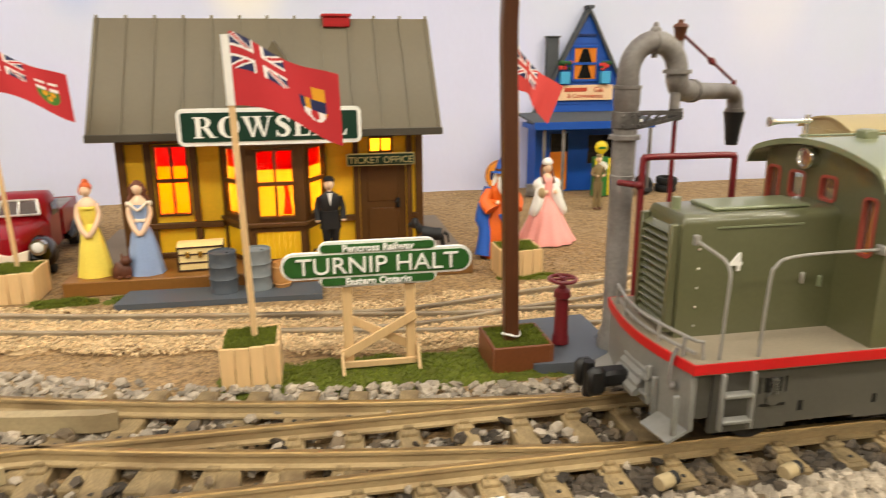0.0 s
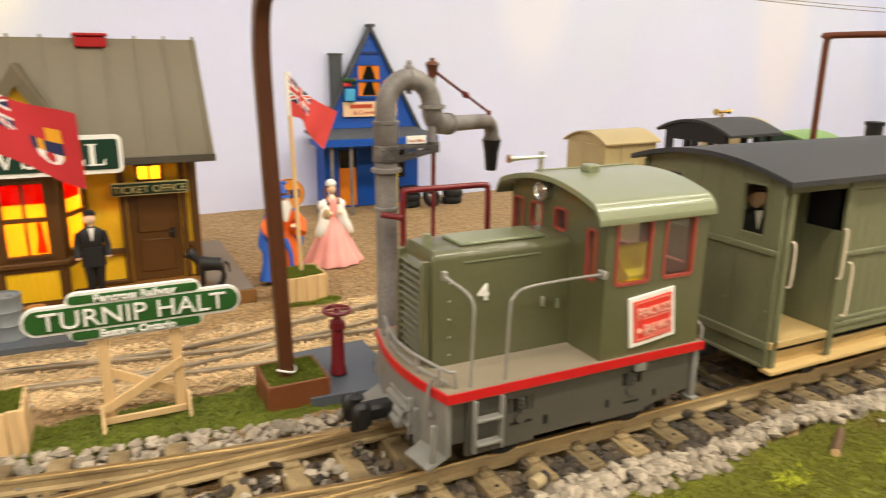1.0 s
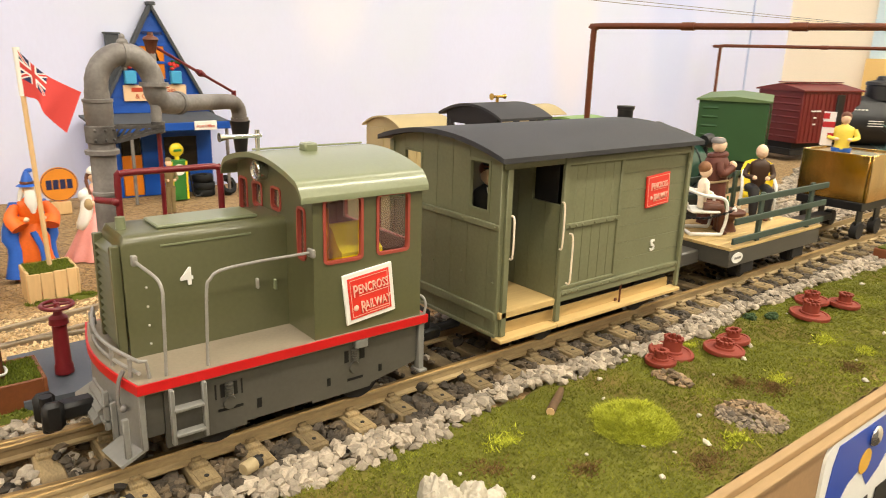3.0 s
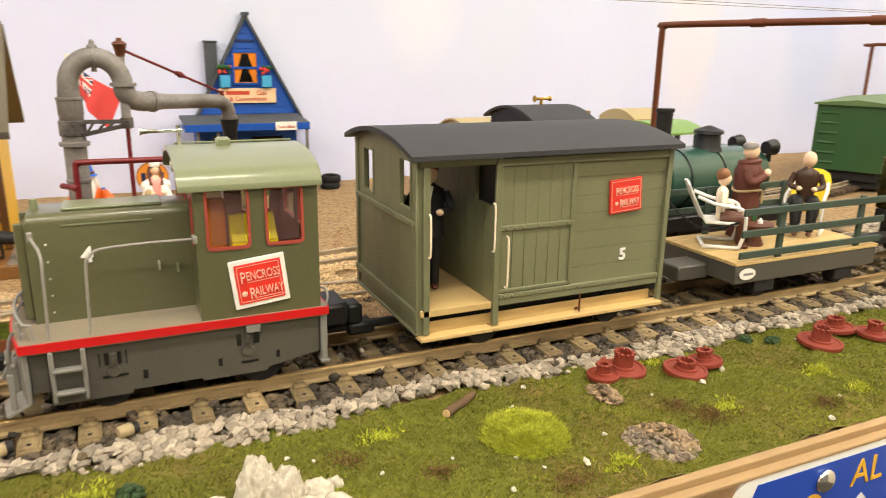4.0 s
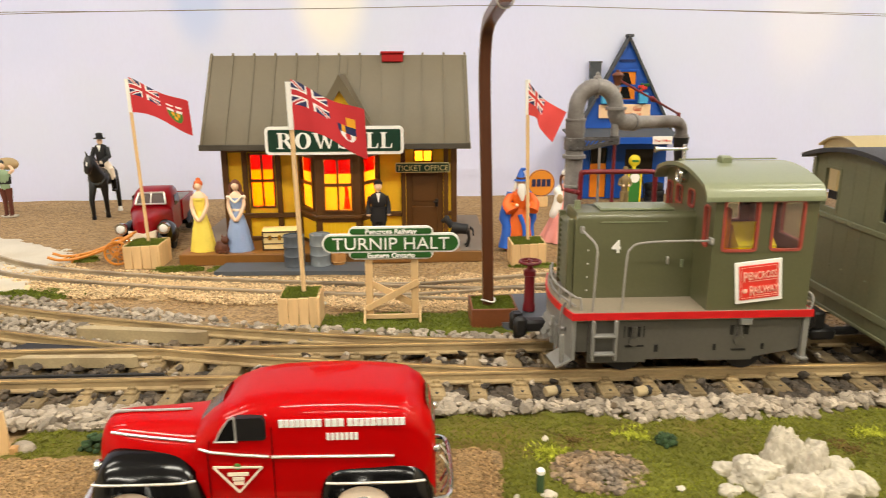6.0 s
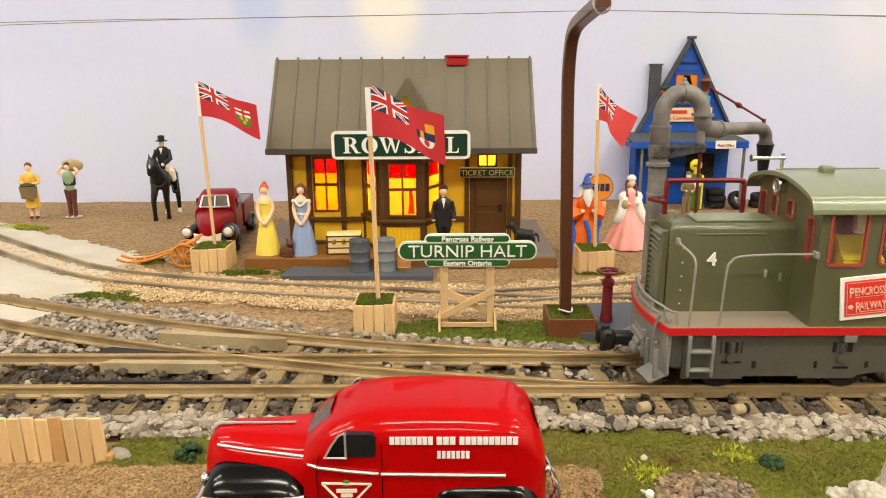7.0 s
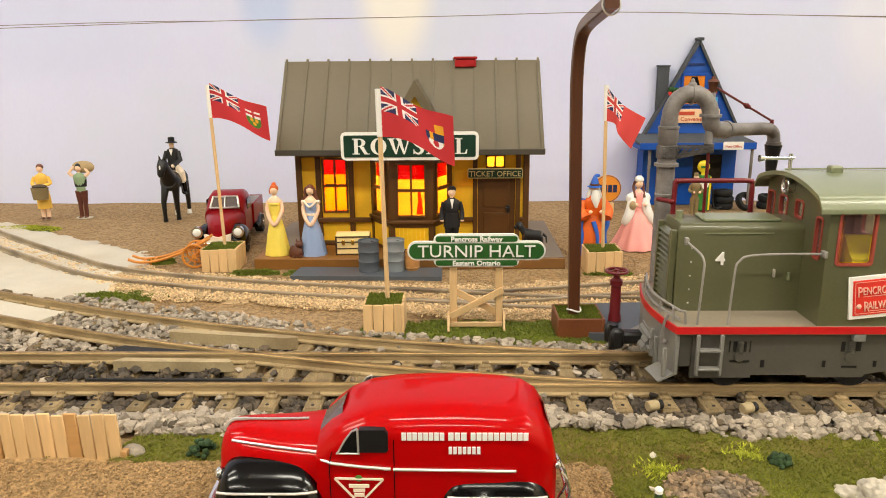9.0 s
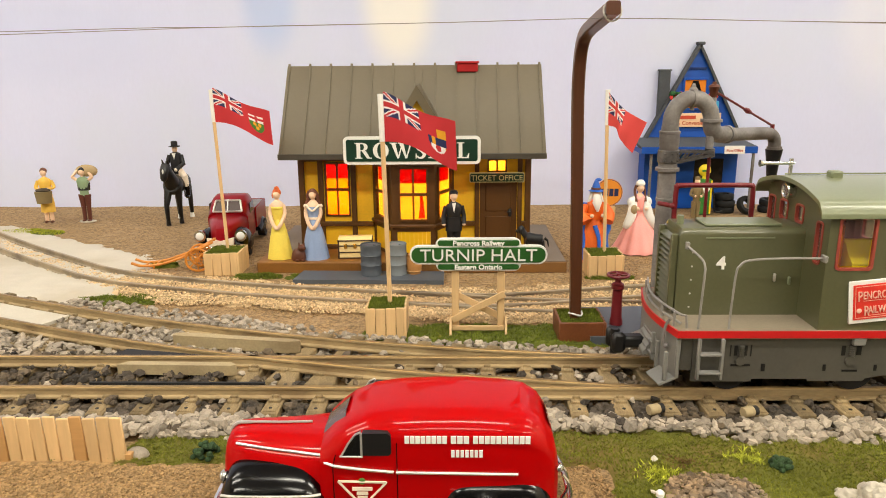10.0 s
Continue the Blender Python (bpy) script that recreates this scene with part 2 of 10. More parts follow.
BOXBROWN = mat("stained_brown_box", (118, 66, 34), 0.5, var=0.18, scale=30, fine=500, bump=0.2)
PINE = mat("bare_pine", (216, 180, 130), 0.6, var=0.1, scale=40, fine=500, bump=0.25, stretch=(1, 1, 0.12), objrand=0.1)
PINEDARK = mat("tan_pine_edge", (196, 150, 94), 0.65, var=0.12, scale=40, fine=500, bump=0.25, stretch=(0.15, 1, 1), objrand=0.12)
DOWEL = mat("pale_dowel", (222, 186, 136), 0.55, var=0.1, scale=40, bump=0.15, stretch=(1, 1, 0.1))
WHITE = mat("white_paint", (238, 236, 230), 0.5, var=0.04, bump=0.05)
SIGNGREEN = mat("green_sign_enamel", (40, 90, 36), 0.4, var=0.06, scale=30, bump=0.05)
DEEPGREEN = mat("deep_green_sign_enamel", (12, 52, 36), 0.4, var=0.06, scale=30, bump=0.05)
YELLOW = mat("mustard_yellow_siding", (238, 188, 24), 0.5, var=0.08, scale=30, fine=500, bump=0.1)
STBROWN = mat("brown_station_trim", (88, 54, 14), 0.5, var=0.12, scale=30, fine=500, bump=0.12)
PLATBROWN = mat("brown_platform_plastic", (134, 88, 34), 0.5, var=0.12, scale=25, bump=0.15, dirt=(104, 82, 56), dirt_amount=0.4)
PLATGREY = mat("grey_platform_top", (120, 108, 96), 0.75, var=0.12, scale=25, bump=0.15)
STROOF = mat("grey_olive_metal_roof", (104, 94, 74), 0.5, var=0.06, scale=18, fine=400, bump=0.08)
ROOFEDGE = mat("dark_roof_edge", (70, 64, 54), 0.6, var=0.1, bump=0.1)
REDPLASTIC = mat("red_plastic", (170, 22, 26), 0.45, var=0.08, bump=0.08)
SLATE = mat("slate_grey_plastic", (80, 86, 94), 0.5, var=0.1, scale=30, bump=0.12)
LIGHTSLATE = mat("light_slate_plastic", (122, 128, 132), 0.5, var=0.1, scale=30, bump=0.12)
INWALL = mat("cream_inner_wall", (246, 214, 120), 0.8, var=0.04, bump=0)
# Even grey-brown; the dimness inside the cab is put into this colour.
CABLINING = mat("dim_brown_cab_lining", (140, 112, 100), 0.6, var=0.06, bump=0)
BLINDRED = translucent("red_roller_blind", (206, 24, 12))
FILMORANGE = translucent("amber_window_film", (255, 168, 44))
PANEYELLOW = translucent("warm_yellow_window_film", (255, 212, 96))
CURTAIN = translucent("orange_red_drape", (240, 90, 30))
PANE = glass("clear_pane")
DARKPANE = mat("dark_cab_glass", (16, 16, 16), 0.08, var=0.1, bump=0)
STOREBLUE = mat("strong_blue_siding", (0, 76, 172), 0.5, var=0.06, scale=30, bump=0.06)
STOREDARK = mat("navy_shadow_trim", (14, 44, 104), 0.55, var=0.08, bump=0.06)
SHINGLE = mat("dark_grey_shingle", (72, 76, 82), 0.8, var=0.2, scale=60, bump=0.3)
ORANGE = mat("orange_door_paint", (226, 128, 22), 0.45, var=0.06, bump=0.05)
SKYBLUE = mat("light_blue_planter_paint", (70, 166, 214), 0.5, var=0.06, bump=0.05)
PLATEPINK = mat("worn_pale_plate_lettering", (240, 186, 166), 0.5, var=0.08, bump=0.05)
WORNIRON = mat("blackened_riveted_iron", (74, 70, 68), 0.6, 0.2, var=0.45, scale=160, fine=700, bump=0.5, dirt=(132, 126, 122), dirt_amount=0.7)
PEACH = mat("peach_sign_board", (240, 204, 164), 0.6, var=0.05, bump=0.05)
REDTEXT = mat("red_lettering", (196, 70, 42), 0.6, var=0.05, bump=0)
FOLIAGE = mat("dark_green_leaves", (36, 84, 40), 0.8, var=0.25, bump=0.1)
BLOOM = mat("red_blossom", (206, 52, 48), 0.7, var=0.15, bump=0.1)
GOLDTEXT = mat("pale_gold_lettering", (222, 208, 150), 0.5, var=0.05, bump=0)
TRUCKRED = mat("glossy_red_enamel", (174, 0, 2), 0.5, var=0.04, scale=10, bump=0.0, coat=0.4, spec=0.04)
GLOSSBLACK = mat("glossy_black_enamel", (4, 4, 5), 0.16, var=0.1, scale=10, bump=0.0, coat=0.1, spec=0.35)
CHROME = mat("bright_chrome", (214, 214, 212), 0.14, 0.95, var=0.04, bump=0.0)
SILVER = mat("silver_grey_trim", (206, 202, 196), 0.32, 0.6, var=0.05, bump=0.0)
RUBBER = mat("black_rubber", (14, 14, 15), 0.8, var=0.2, bump=0.2)
MAROON = mat("glossy_maroon_enamel", (136, 8, 20), 0.4, var=0.04, scale=10, bump=0.0, coat=0.5, spec=0.1)
CARTORANGE = mat("orange_tan_cart_plastic", (206, 130, 44), 0.5, var=0.12, bump=0.1)
FLAGFADED = mat("faded_red_flag_cloth", (206, 66, 62), 0.8, var=0.06, scale=40, fine=1800, bump=0.1)
FLAGRED = mat("red_flag_cloth", (190, 42, 48), 0.8, var=0.05, scale=40, fine=1800, bump=0.1)
FLAGBLUE = mat("navy_flag_cloth", (34, 40, 84), 0.75, var=0.05, scale=40, fine=1800, bump=0.1)
FLAGWHITE = mat("white_flag_cloth", (238, 230, 228), 0.75, var=0.04, scale=40, fine=1800, bump=0.1)
FLAGGOLD = mat("gold_flag_print", (226, 160, 30), 0.75, var=0.05, bump=0.05)
FLAGGREEN = mat("green_flag_print", (70, 120, 40), 0.75, var=0.05, bump=0.05)
SKIN = mat("painted_flesh", (238, 202, 170), 0.55, var=0.06, bump=0.05)
AUBURN = mat("painted_auburn_hair", (206, 92, 34), 0.6, var=0.15, bump=0.2)
CURLBROWN = mat("light_brown_doll_curls", (132, 86, 50), 0.6, var=0.3, scale=200, bump=0.5)
BROWNHAIR = mat("painted_brown_hair", (104, 58, 38), 0.6, var=0.15, bump=0.2)
GOWNYELLOW = mat("painted_yellow_gown", (242, 218, 92), 0.5, var=0.07, scale=30, bump=0.1)
GOWNBLUE = mat("painted_powder_blue_gown", (146, 166, 204), 0.5, var=0.07, scale=30, bump=0.1)
GOWNPINK = mat("painted_pink_gown", (250, 168, 160), 0.5, var=0.07, scale=30, bump=0.1)
CREAMCLOTH = mat("painted_cream_cloth", (240, 222, 200), 0.6, var=0.06, bump=0.1)
SUIT = mat("painted_black_suit", (20, 19, 22), 0.6, var=0.15, bump=0.1)
ROBEBLUE = mat("painted_blue_robe", (36, 96, 196), 0.5, var=0.12, bump=0.15)
ROBEORANGE = mat("painted_orange_robe", (232, 104, 24), 0.5, var=0.1, bump=0.15)
KHAKI = mat("painted_khaki_cloth", (128, 110, 74), 0.65, var=0.15, bump=0.1)
BROWNCLOTH = mat("painted_brown_cloth", (92, 44, 30), 0.65, var=0.15, bump=0.15)
YELLOWCLOTH = mat("painted_yellow_cloth", (232, 186, 76), 0.6, var=0.08, bump=0.1)
GREENCLOTH = mat("painted_sage_cloth", (138, 160, 126), 0.65, var=0.1, bump=0.1)
SACK = mat("painted_sackcloth", (176, 152, 112), 0.8, var=0.12, bump=0.3)
LEATHER = mat("brown_leather_paint", (92, 48, 26), 0.5, var=0.2, bump=0.15)
HORSEBLACK = mat("glossy_black_horse", (12, 11, 12), 0.35, var=0.15, bump=0.05)
DOGBLACK = mat("matt_black_dog", (24, 23, 25), 0.6, var=0.2, bump=0.2)
TRUNKCREAM = mat("cream_trunk_panel", (240, 214, 150), 0.5, var=0.05, bump=0.05)
TRUNKDARK = mat("dark_trunk_strap", (64, 40, 24), 0.5, var=0.1, bump=0.05)
CLAY = mat("tan_keg_wood", (188, 132, 72), 0.7, var=0.1, bump=0.1)
HUBRED = mat("red_oxide_casting", (130, 50, 34), 0.6, var=0.14, scale=40, fine=500, bump=0.15)
LOGWOOD = mat("brown_twig_bark", (98, 74, 50), 0.8, var=0.25, bump=0.5)
BUSHGREEN = mat("dark_bush_flock", (44, 66, 34), 0.9, var=0.3, bump=0.3, island=0.3)
TANVAN = mat("tan_van_paint", (178, 160, 116), 0.5, var=0.07, scale=20, bump=0.08)
BRASS = mat("polished_brass", (206, 164, 76), 0.25, 0.9, var=0.06, bump=0.0)
LOCOGREEN = mat("deep_green_tank_paint", (36, 74, 62), 0.3, var=0.08, bump=0.04, coat=0.3)
CABGREEN = mat("bright_green_roof_paint", (116, 152, 74), 0.4, var=0.06, bump=0.05)
ROYAL = mat("royal_blue_paint", (24, 60, 150), 0.4, var=0.06, bump=0.05)
BOXGREEN = mat("green_boxcar_paint", (42, 82, 42), 0.5, var=0.1, scale=20, bump=0.1)
BOXROOF = mat("pale_green_boxcar_roof", (92, 116, 70), 0.5, var=0.1, scale=20, bump=0.1)
BOXRED = mat("oxide_red_boxcar_paint", (108, 30, 28), 0.5, var=0.1, scale=20, bump=0.1)
TANKBLACK = mat("satin_black_tank", (36, 36, 38), 0.42, var=0.15, scale=20, bump=0.1)
# Vertical streaks and brown patches of tone stand for reflections in the brass.
GOLDLEAF = mat("brass_with_painted_reflections", (184, 154, 92), 0.17, 1.0, var=0.38, scale=45, fine=160, bump=0.06, stretch=(1, 1, 0.05), dirt=(128, 92, 48), dirt_amount=0.6)
SCREENGREY = mat("grey_plastic_windscreen", (84, 70, 68), 0.25, var=0.08, bump=0.0)
# Pink veil brightens the cab windows: reflected light put into the pane's colour.
MAUVEPANE = veiled_glass("pink_reflection_pane", (206, 150, 150), 0.06)
SPRUCE = mat("blue_green_spruce", (92, 126, 124), 0.85, var=0.3, bump=0.2, island=0.35)
DECKWOOD = mat("pale_deck_boards", (198, 168, 112), 0.65, var=0.12, scale=40, fine=500, bump=0.25, stretch=(0.15, 1, 1), objrand=0.1)
SEATYELLOW = mat("bright_yellow_plastic", (246, 214, 10), 0.45, var=0.05, bump=0.05)
CABYELLOW = mat("yellow_cab_wall", (214, 160, 30), 0.5, var=0.08, bump=0.05)
TANBOARD = mat("tan_wooden_board", (240, 200, 124), 0.6, var=0.08, scale=8, bump=0.05)
PUMPYELLOW = mat("yellow_pump_enamel", (236, 210, 40), 0.35, var=0.05, bump=0.02)
PUMPGREEN = mat("green_pump_panel", (50, 120, 50), 0.4, var=0.05, bump=0.02)
GULFORANGE = mat("orange_disc_enamel", (228, 144, 48), 0.4, var=0.05, bump=0.02)
PLATEBLUE = mat("blue_plate_enamel", (24, 70, 176), 0.35, var=0.05, scale=10, bump=0.02)
PLATEGOLD = mat("gold_plate_print", (230, 176, 50), 0.4, var=0.05, bump=0.02)
WIRE = mat("grey_wire", (120, 112, 106), 0.5, 0.5, var=0.1, bump=0)
PANELGLOW = glow("ceiling_panel_diffuser", (255, 244, 226), 6.0)


# ---- mesh building ----
class Geo:
    """Vertices and faces of one mesh, in layout units, with a current material and a current pose."""

    def __init__(self, *mats):
        self.v, self.f, self.k, self.mats, self.cur, self.m = [], [], [], list(mats), 0, Matrix()

    def use(self, material):
        if material not in self.mats:
            self.mats.append(material)
        self.cur = self.mats.index(material)
        return self

    def at(self, m=None):
        self.m = m or Matrix()
        return self

    def put(self, verts, faces):
        n = len(self.v)
        self.v += [tuple(self.m @ Vector(p)) for p in verts]
        self.f += [tuple(i + n for i in f) for f in faces]
        self.k += [self.cur] * len(faces)
        return self

    def box(self, x0, x1, y0, y1, z0, z1, c=0.0):
        x0, x1, y0, y1, z0, z1 = min(x0, x1), max(x0, x1), min(y0, y1), max(y0, y1), min(z0, z1), max(z0, z1)
        c = min(c, 0.45 * min(x1 - x0, y1 - y0, z1 - z0))
        if c <= 0:
            vs = [(x, y, z) for x in (x0, x1) for y in (y0, y1) for z in (z0, z1)]
            return self.put(vs, [(0, 1, 3, 2), (4, 6, 7, 5), (0, 4, 5, 1), (2, 3, 7, 6), (0, 2, 6, 4), (1, 5, 7, 3)])
        vs, idx = [], {}
        for sx in (0, 1):
            for sy in (0, 1):
                for sz in (0, 1):
                    for a in (0, 1, 2):
                        p = [(x0, x1)[sx], (y0, y1)[sy], (z0, z1)[sz]]
                        for b, s in ((0, sx), (1, sy), (2, sz)):
                            if b != a:
                                p[b] += c if s == 0 else -c
                        idx[sx, sy, sz, a] = len(vs)
                        vs.append(p)
        fs = []
        for a in (0, 1, 2):
            b, d = (a + 1) % 3, (a + 2) % 3
            for s in (0, 1):
                ring = []
                for tb, td in ((0, 0), (1, 0), (1, 1), (0, 1)):
                    key = [0, 0, 0]
                    key[a], key[b], key[d] = s, tb, td
                    ring.append(idx[(*key, a)])
                fs.append(tuple(ring if s else ring[::-1]))
            for tb in (0, 1):
                for td in (0, 1):
                    k0, k1 = [0, 0, 0], [0, 0, 0]
                    k0[b], k0[d], k1[b], k1[d], k1[a] = tb, td, tb, td, 1
                    ring = [idx[(*k0, b)], idx[(*k1, b)], idx[(*k1, d)], idx[(*k0, d)]]
                    fs.append(tuple(ring if tb != td else ring[::-1]))
        for sx in (0, 1):
            for sy in (0, 1):
                for sz in (0, 1):
                    ring = [idx[sx, sy, sz, a] for a in (0, 1, 2)]
                    fs.append(tuple(ring if (sx + sy + sz) % 2 else ring[::-1]))
        return self.put(vs, fs)

    def loft(self, rings, cap=True, loop=True):
        n, vs, fs = len(rings[0]), [p for r in rings for p in r], []
        for i in range(len(rings) - 1):
            for j in range(n if loop else n - 1):
                a, b = i * n + j, i * n + (j + 1) % n
                fs.append((a, b, b + n, a + n))
        if cap and loop:
            fs += [tuple(range(n))[::-1], tuple(range(len(vs) - n, len(vs)))]
        return self.put(vs, fs)

    def tube(self, pts, r, n=8, cap=True):
        pts = [Vector(p) for p in pts]
        rs = r if isinstance(r, (list, tuple)) else [r] * len(pts)
        rings, side = [], None
        for i, p in enumerate(pts):
            d = ((pts[min(i + 1, len(pts) - 1)] - p).normalized() + (p - pts[max(i - 1, 0)]).normalized()).normalized()
            if side is None:
                side = d.orthogonal().normalized()
            side = (side - d * side.dot(d)).normalized()
            up = d.cross(side)
            rings.append([p + rs[i] * (math.cos(a) * side + math.sin(a) * up) for a in (2 * math.pi * j / n for j in range(n))])
        return self.loft(rings, cap)

    def cyl(self, p0, p1, r0, r1=None, n=14):
        return self.tube([p0, p1], [r0, r0 if r1 is None else r1], n)

    def lathe(self, profile, n=20, at=(0, 0, 0), sx=1.0, sy=1.0, wave=0.0, waves=0):
        rings = []
        for r, z in profile:
            ring = []
            for j in range(n):
                a = 2 * math.pi * j / n
                q = r * (1 + wave * math.sin(a * waves) * max(0.0, 1 - (z - profile[0][1]) / max(profile[-1][1] - profile[0][1], 1e-6)))
                ring.append((at[0] + q * math.cos(a) * sx, at[1] + q * math.sin(a) * sy, at[2] + z))
            rings.append(ring)
        return self.loft(rings)

    def ball(self, c, rx, ry=None, rz=None, n=14, k=9):
        ry, rz = ry or rx, rz or rx
        prof = [(math.sin(math.pi * i / k), -math.cos(math.pi * i / k)) for i in range(k + 1)]
        prof[0], prof[-1] = (0.02, -1), (0.02, 1)
        return self.loft([[(c[0] + rx * r * math.cos(2 * math.pi * j / n), c[1] + ry * r * math.sin(2 * math.pi * j / n), c[2] + rz * z) for j in range(n)] for r, z in prof])

    def prism(self, poly, axis, a0, a1):
        def lift(p, a):
            return {"x": (a, p[0], p[1]), "y": (p[0], a, p[1]), "z": (p[0], p[1], a)}[axis]
        return self.loft([[lift(p, a0) for p in poly], [lift(p, a1) for p in poly]])

    def bar(self, p0, p1, w, h, c=0.0):
        """A squared bar from p0 to p1, w across and h deep."""
        p0, p1 = Vector(p0), Vector(p1)
        d = p1 - p0
        keep = self.m.copy()
        self.m = keep @ Matrix.Translation(p0) @ d.to_track_quat("X", "Z").to_matrix().to_4x4()
        self.box(0, d.length, -w / 2, w / 2, -h / 2, h / 2, c)
        self.m = keep
        return self


def mesh_of(name, geo, smooth=40):
    me = bpy.data.meshes.new(name)
    me.from_pydata([(x * U, y * U, z * U) for x, y, z in geo.v], [], geo.f)
    for m in geo.mats:
        me.materials.append(m)
    me.polygons.foreach_set("material_index", geo.k)
    bm = bmesh.new()
    bm.from_mesh(me)
    bmesh.ops.recalc_face_normals(bm, faces=bm.faces)
    bm.to_mesh(me)
    bm.free()
    if smooth:
        me.polygons.foreach_set("use_smooth", [True] * len(me.polygons))
        me.set_sharp_from_angle(angle=radians(smooth))
    return me


def part(name, geo, parent, label="", smooth=40):
    ob = new(name, geo if isinstance(geo, bpy.types.Mesh) else mesh_of(name, geo, smooth))
    ob.parent = parent
    return tagged(ob, label)


def thing(name, x, y, z, label, category, rz=0.0, group="", kind=""):
    ob = new(name)
    ob.empty_display_size = 0.01
    ob.matrix_basis = pose(x * U, y * U, z * U, 0, 0, rz)
    return tagged(ob, label, category, group, kind)


def solid(name, geo, label, category, at=(0, 0, 0), rz=0.0, group="", kind="", smooth=40):
    ob = new(name, mesh_of(name, geo, smooth))
    ob.matrix_basis = pose(at[0] * U, at[1] * U, at[2] * U, 0, 0, rz)
    return tagged(ob, label, category, group, kind)


def lettering(name, words, size, material, parent, x, y, z, rx=90, rz=0, depth=0.003, label="", squeeze=1.0, ry=0, bold=0.0):
    """Words as thin raised letters, centred at the place, facing -y when rx is 90."""
    cu = bpy.data.curves.new(name, "FONT")
    cu.body, cu.size, cu.extrude, cu.align_x, cu.align_y = words, size * U, depth * U, "CENTER", "CENTER"
    cu.resolution_u, cu.offset = 3, bold * U
    tmp = bpy.data.objects.new(name, cu)
    scene.collection.objects.link(tmp)
    bpy.context.view_layer.update()
    me = bpy.data.meshes.new_from_object(tmp.evaluated_get(bpy.context.evaluated_depsgraph_get()))
    bpy.data.objects.remove(tmp)
    me.materials.clear()
    me.materials.append(material)
    me.transform(pose(x * U, y * U, z * U, rx, ry, rz) @ Matrix.Diagonal((squeeze, 1, 1, 1)))
    ob = new(name, me)
    ob.parent = parent
    return tagged(ob, label)


def rounded(w, h, r, n=5):
    """A rounded rectangle's outline, centred."""
    pts = []
    for cx, cy, a0 in ((w / 2 - r, h / 2 - r, 0), (-w / 2 + r, h / 2 - r, 90), (-w / 2 + r, -h / 2 + r, 180), (w / 2 - r, -h / 2 + r, 270)):
        pts += [(cx + r * math.cos(radians(a0 + 90 * i / n)), cy + r * math.sin(radians(a0 + 90 * i / n))) for i in range(n + 1)]
    return pts


def spline(pts, n=12):
    """A smooth line through points."""
    out, p = [], [Vector(q) for q in pts]
    p = [2 * p[0] - p[1]] + p + [2 * p[-1] - p[-2]]
    for i in range(1, len(p) - 2):
        for j in range(n):
            t = j / n
            out.append(0.5 * ((2 * p[i]) + (p[i + 1] - p[i - 1]) * t + (2 * p[i - 1] - 5 * p[i] + 4 * p[i + 1] - p[i + 2]) * t * t + (3 * p[i] - p[i - 1] - 3 * p[i + 1] + p[i + 2]) * t ** 3))
    return out + [p[-2]]


def ease(a, b, x):
    t = min(max((x - a) / (b - a), 0.0), 1.0)
    return t * t * (3 - 2 * t)


def bumps(x, y, s, seed=0.0):
    return noise.noise(Vector((x * s + seed, y * s - seed, seed)))


rng = np.random.default_rng(7)
ICO = np.array([(0, 1, 1.618), (0, -1, 1.618), (0, 1, -1.618), (0, -1, -1.618), (1, 1.618, 0), (-1, 1.618, 0), (1, -1.618, 0), (-1, -1.618, 0),
                (1.618, 0, 1), (-1.618, 0, 1), (1.618, 0, -1), (-1.618, 0, -1)]) / 1.9
ICOF = np.array([(0, 1, 8), (0, 8, 4), (0, 4, 5), (0, 5, 9), (0, 9, 1), (1, 6, 8), (8, 6, 10), (8, 10, 4), (4, 10, 2), (4, 2, 5), (5, 2, 11), (5, 11, 9),
                 (9, 11, 7), (9, 7, 1), (1, 7, 6), (3, 6, 7), (3, 7, 11), (3, 11, 2), (3, 2, 10), (3, 10, 6)])
OCT = np.array([(1, 0, 0), (-1, 0, 0), (0, 1, 0), (0, -1, 0), (0, 0, 1), (0, 0, -1)], float)
OCTF = np.array([(0, 2, 4), (2, 1, 4), (1, 3, 4), (3, 0, 4), (2, 0, 5), (1, 2, 5), (3, 1, 5), (0, 3, 5)])


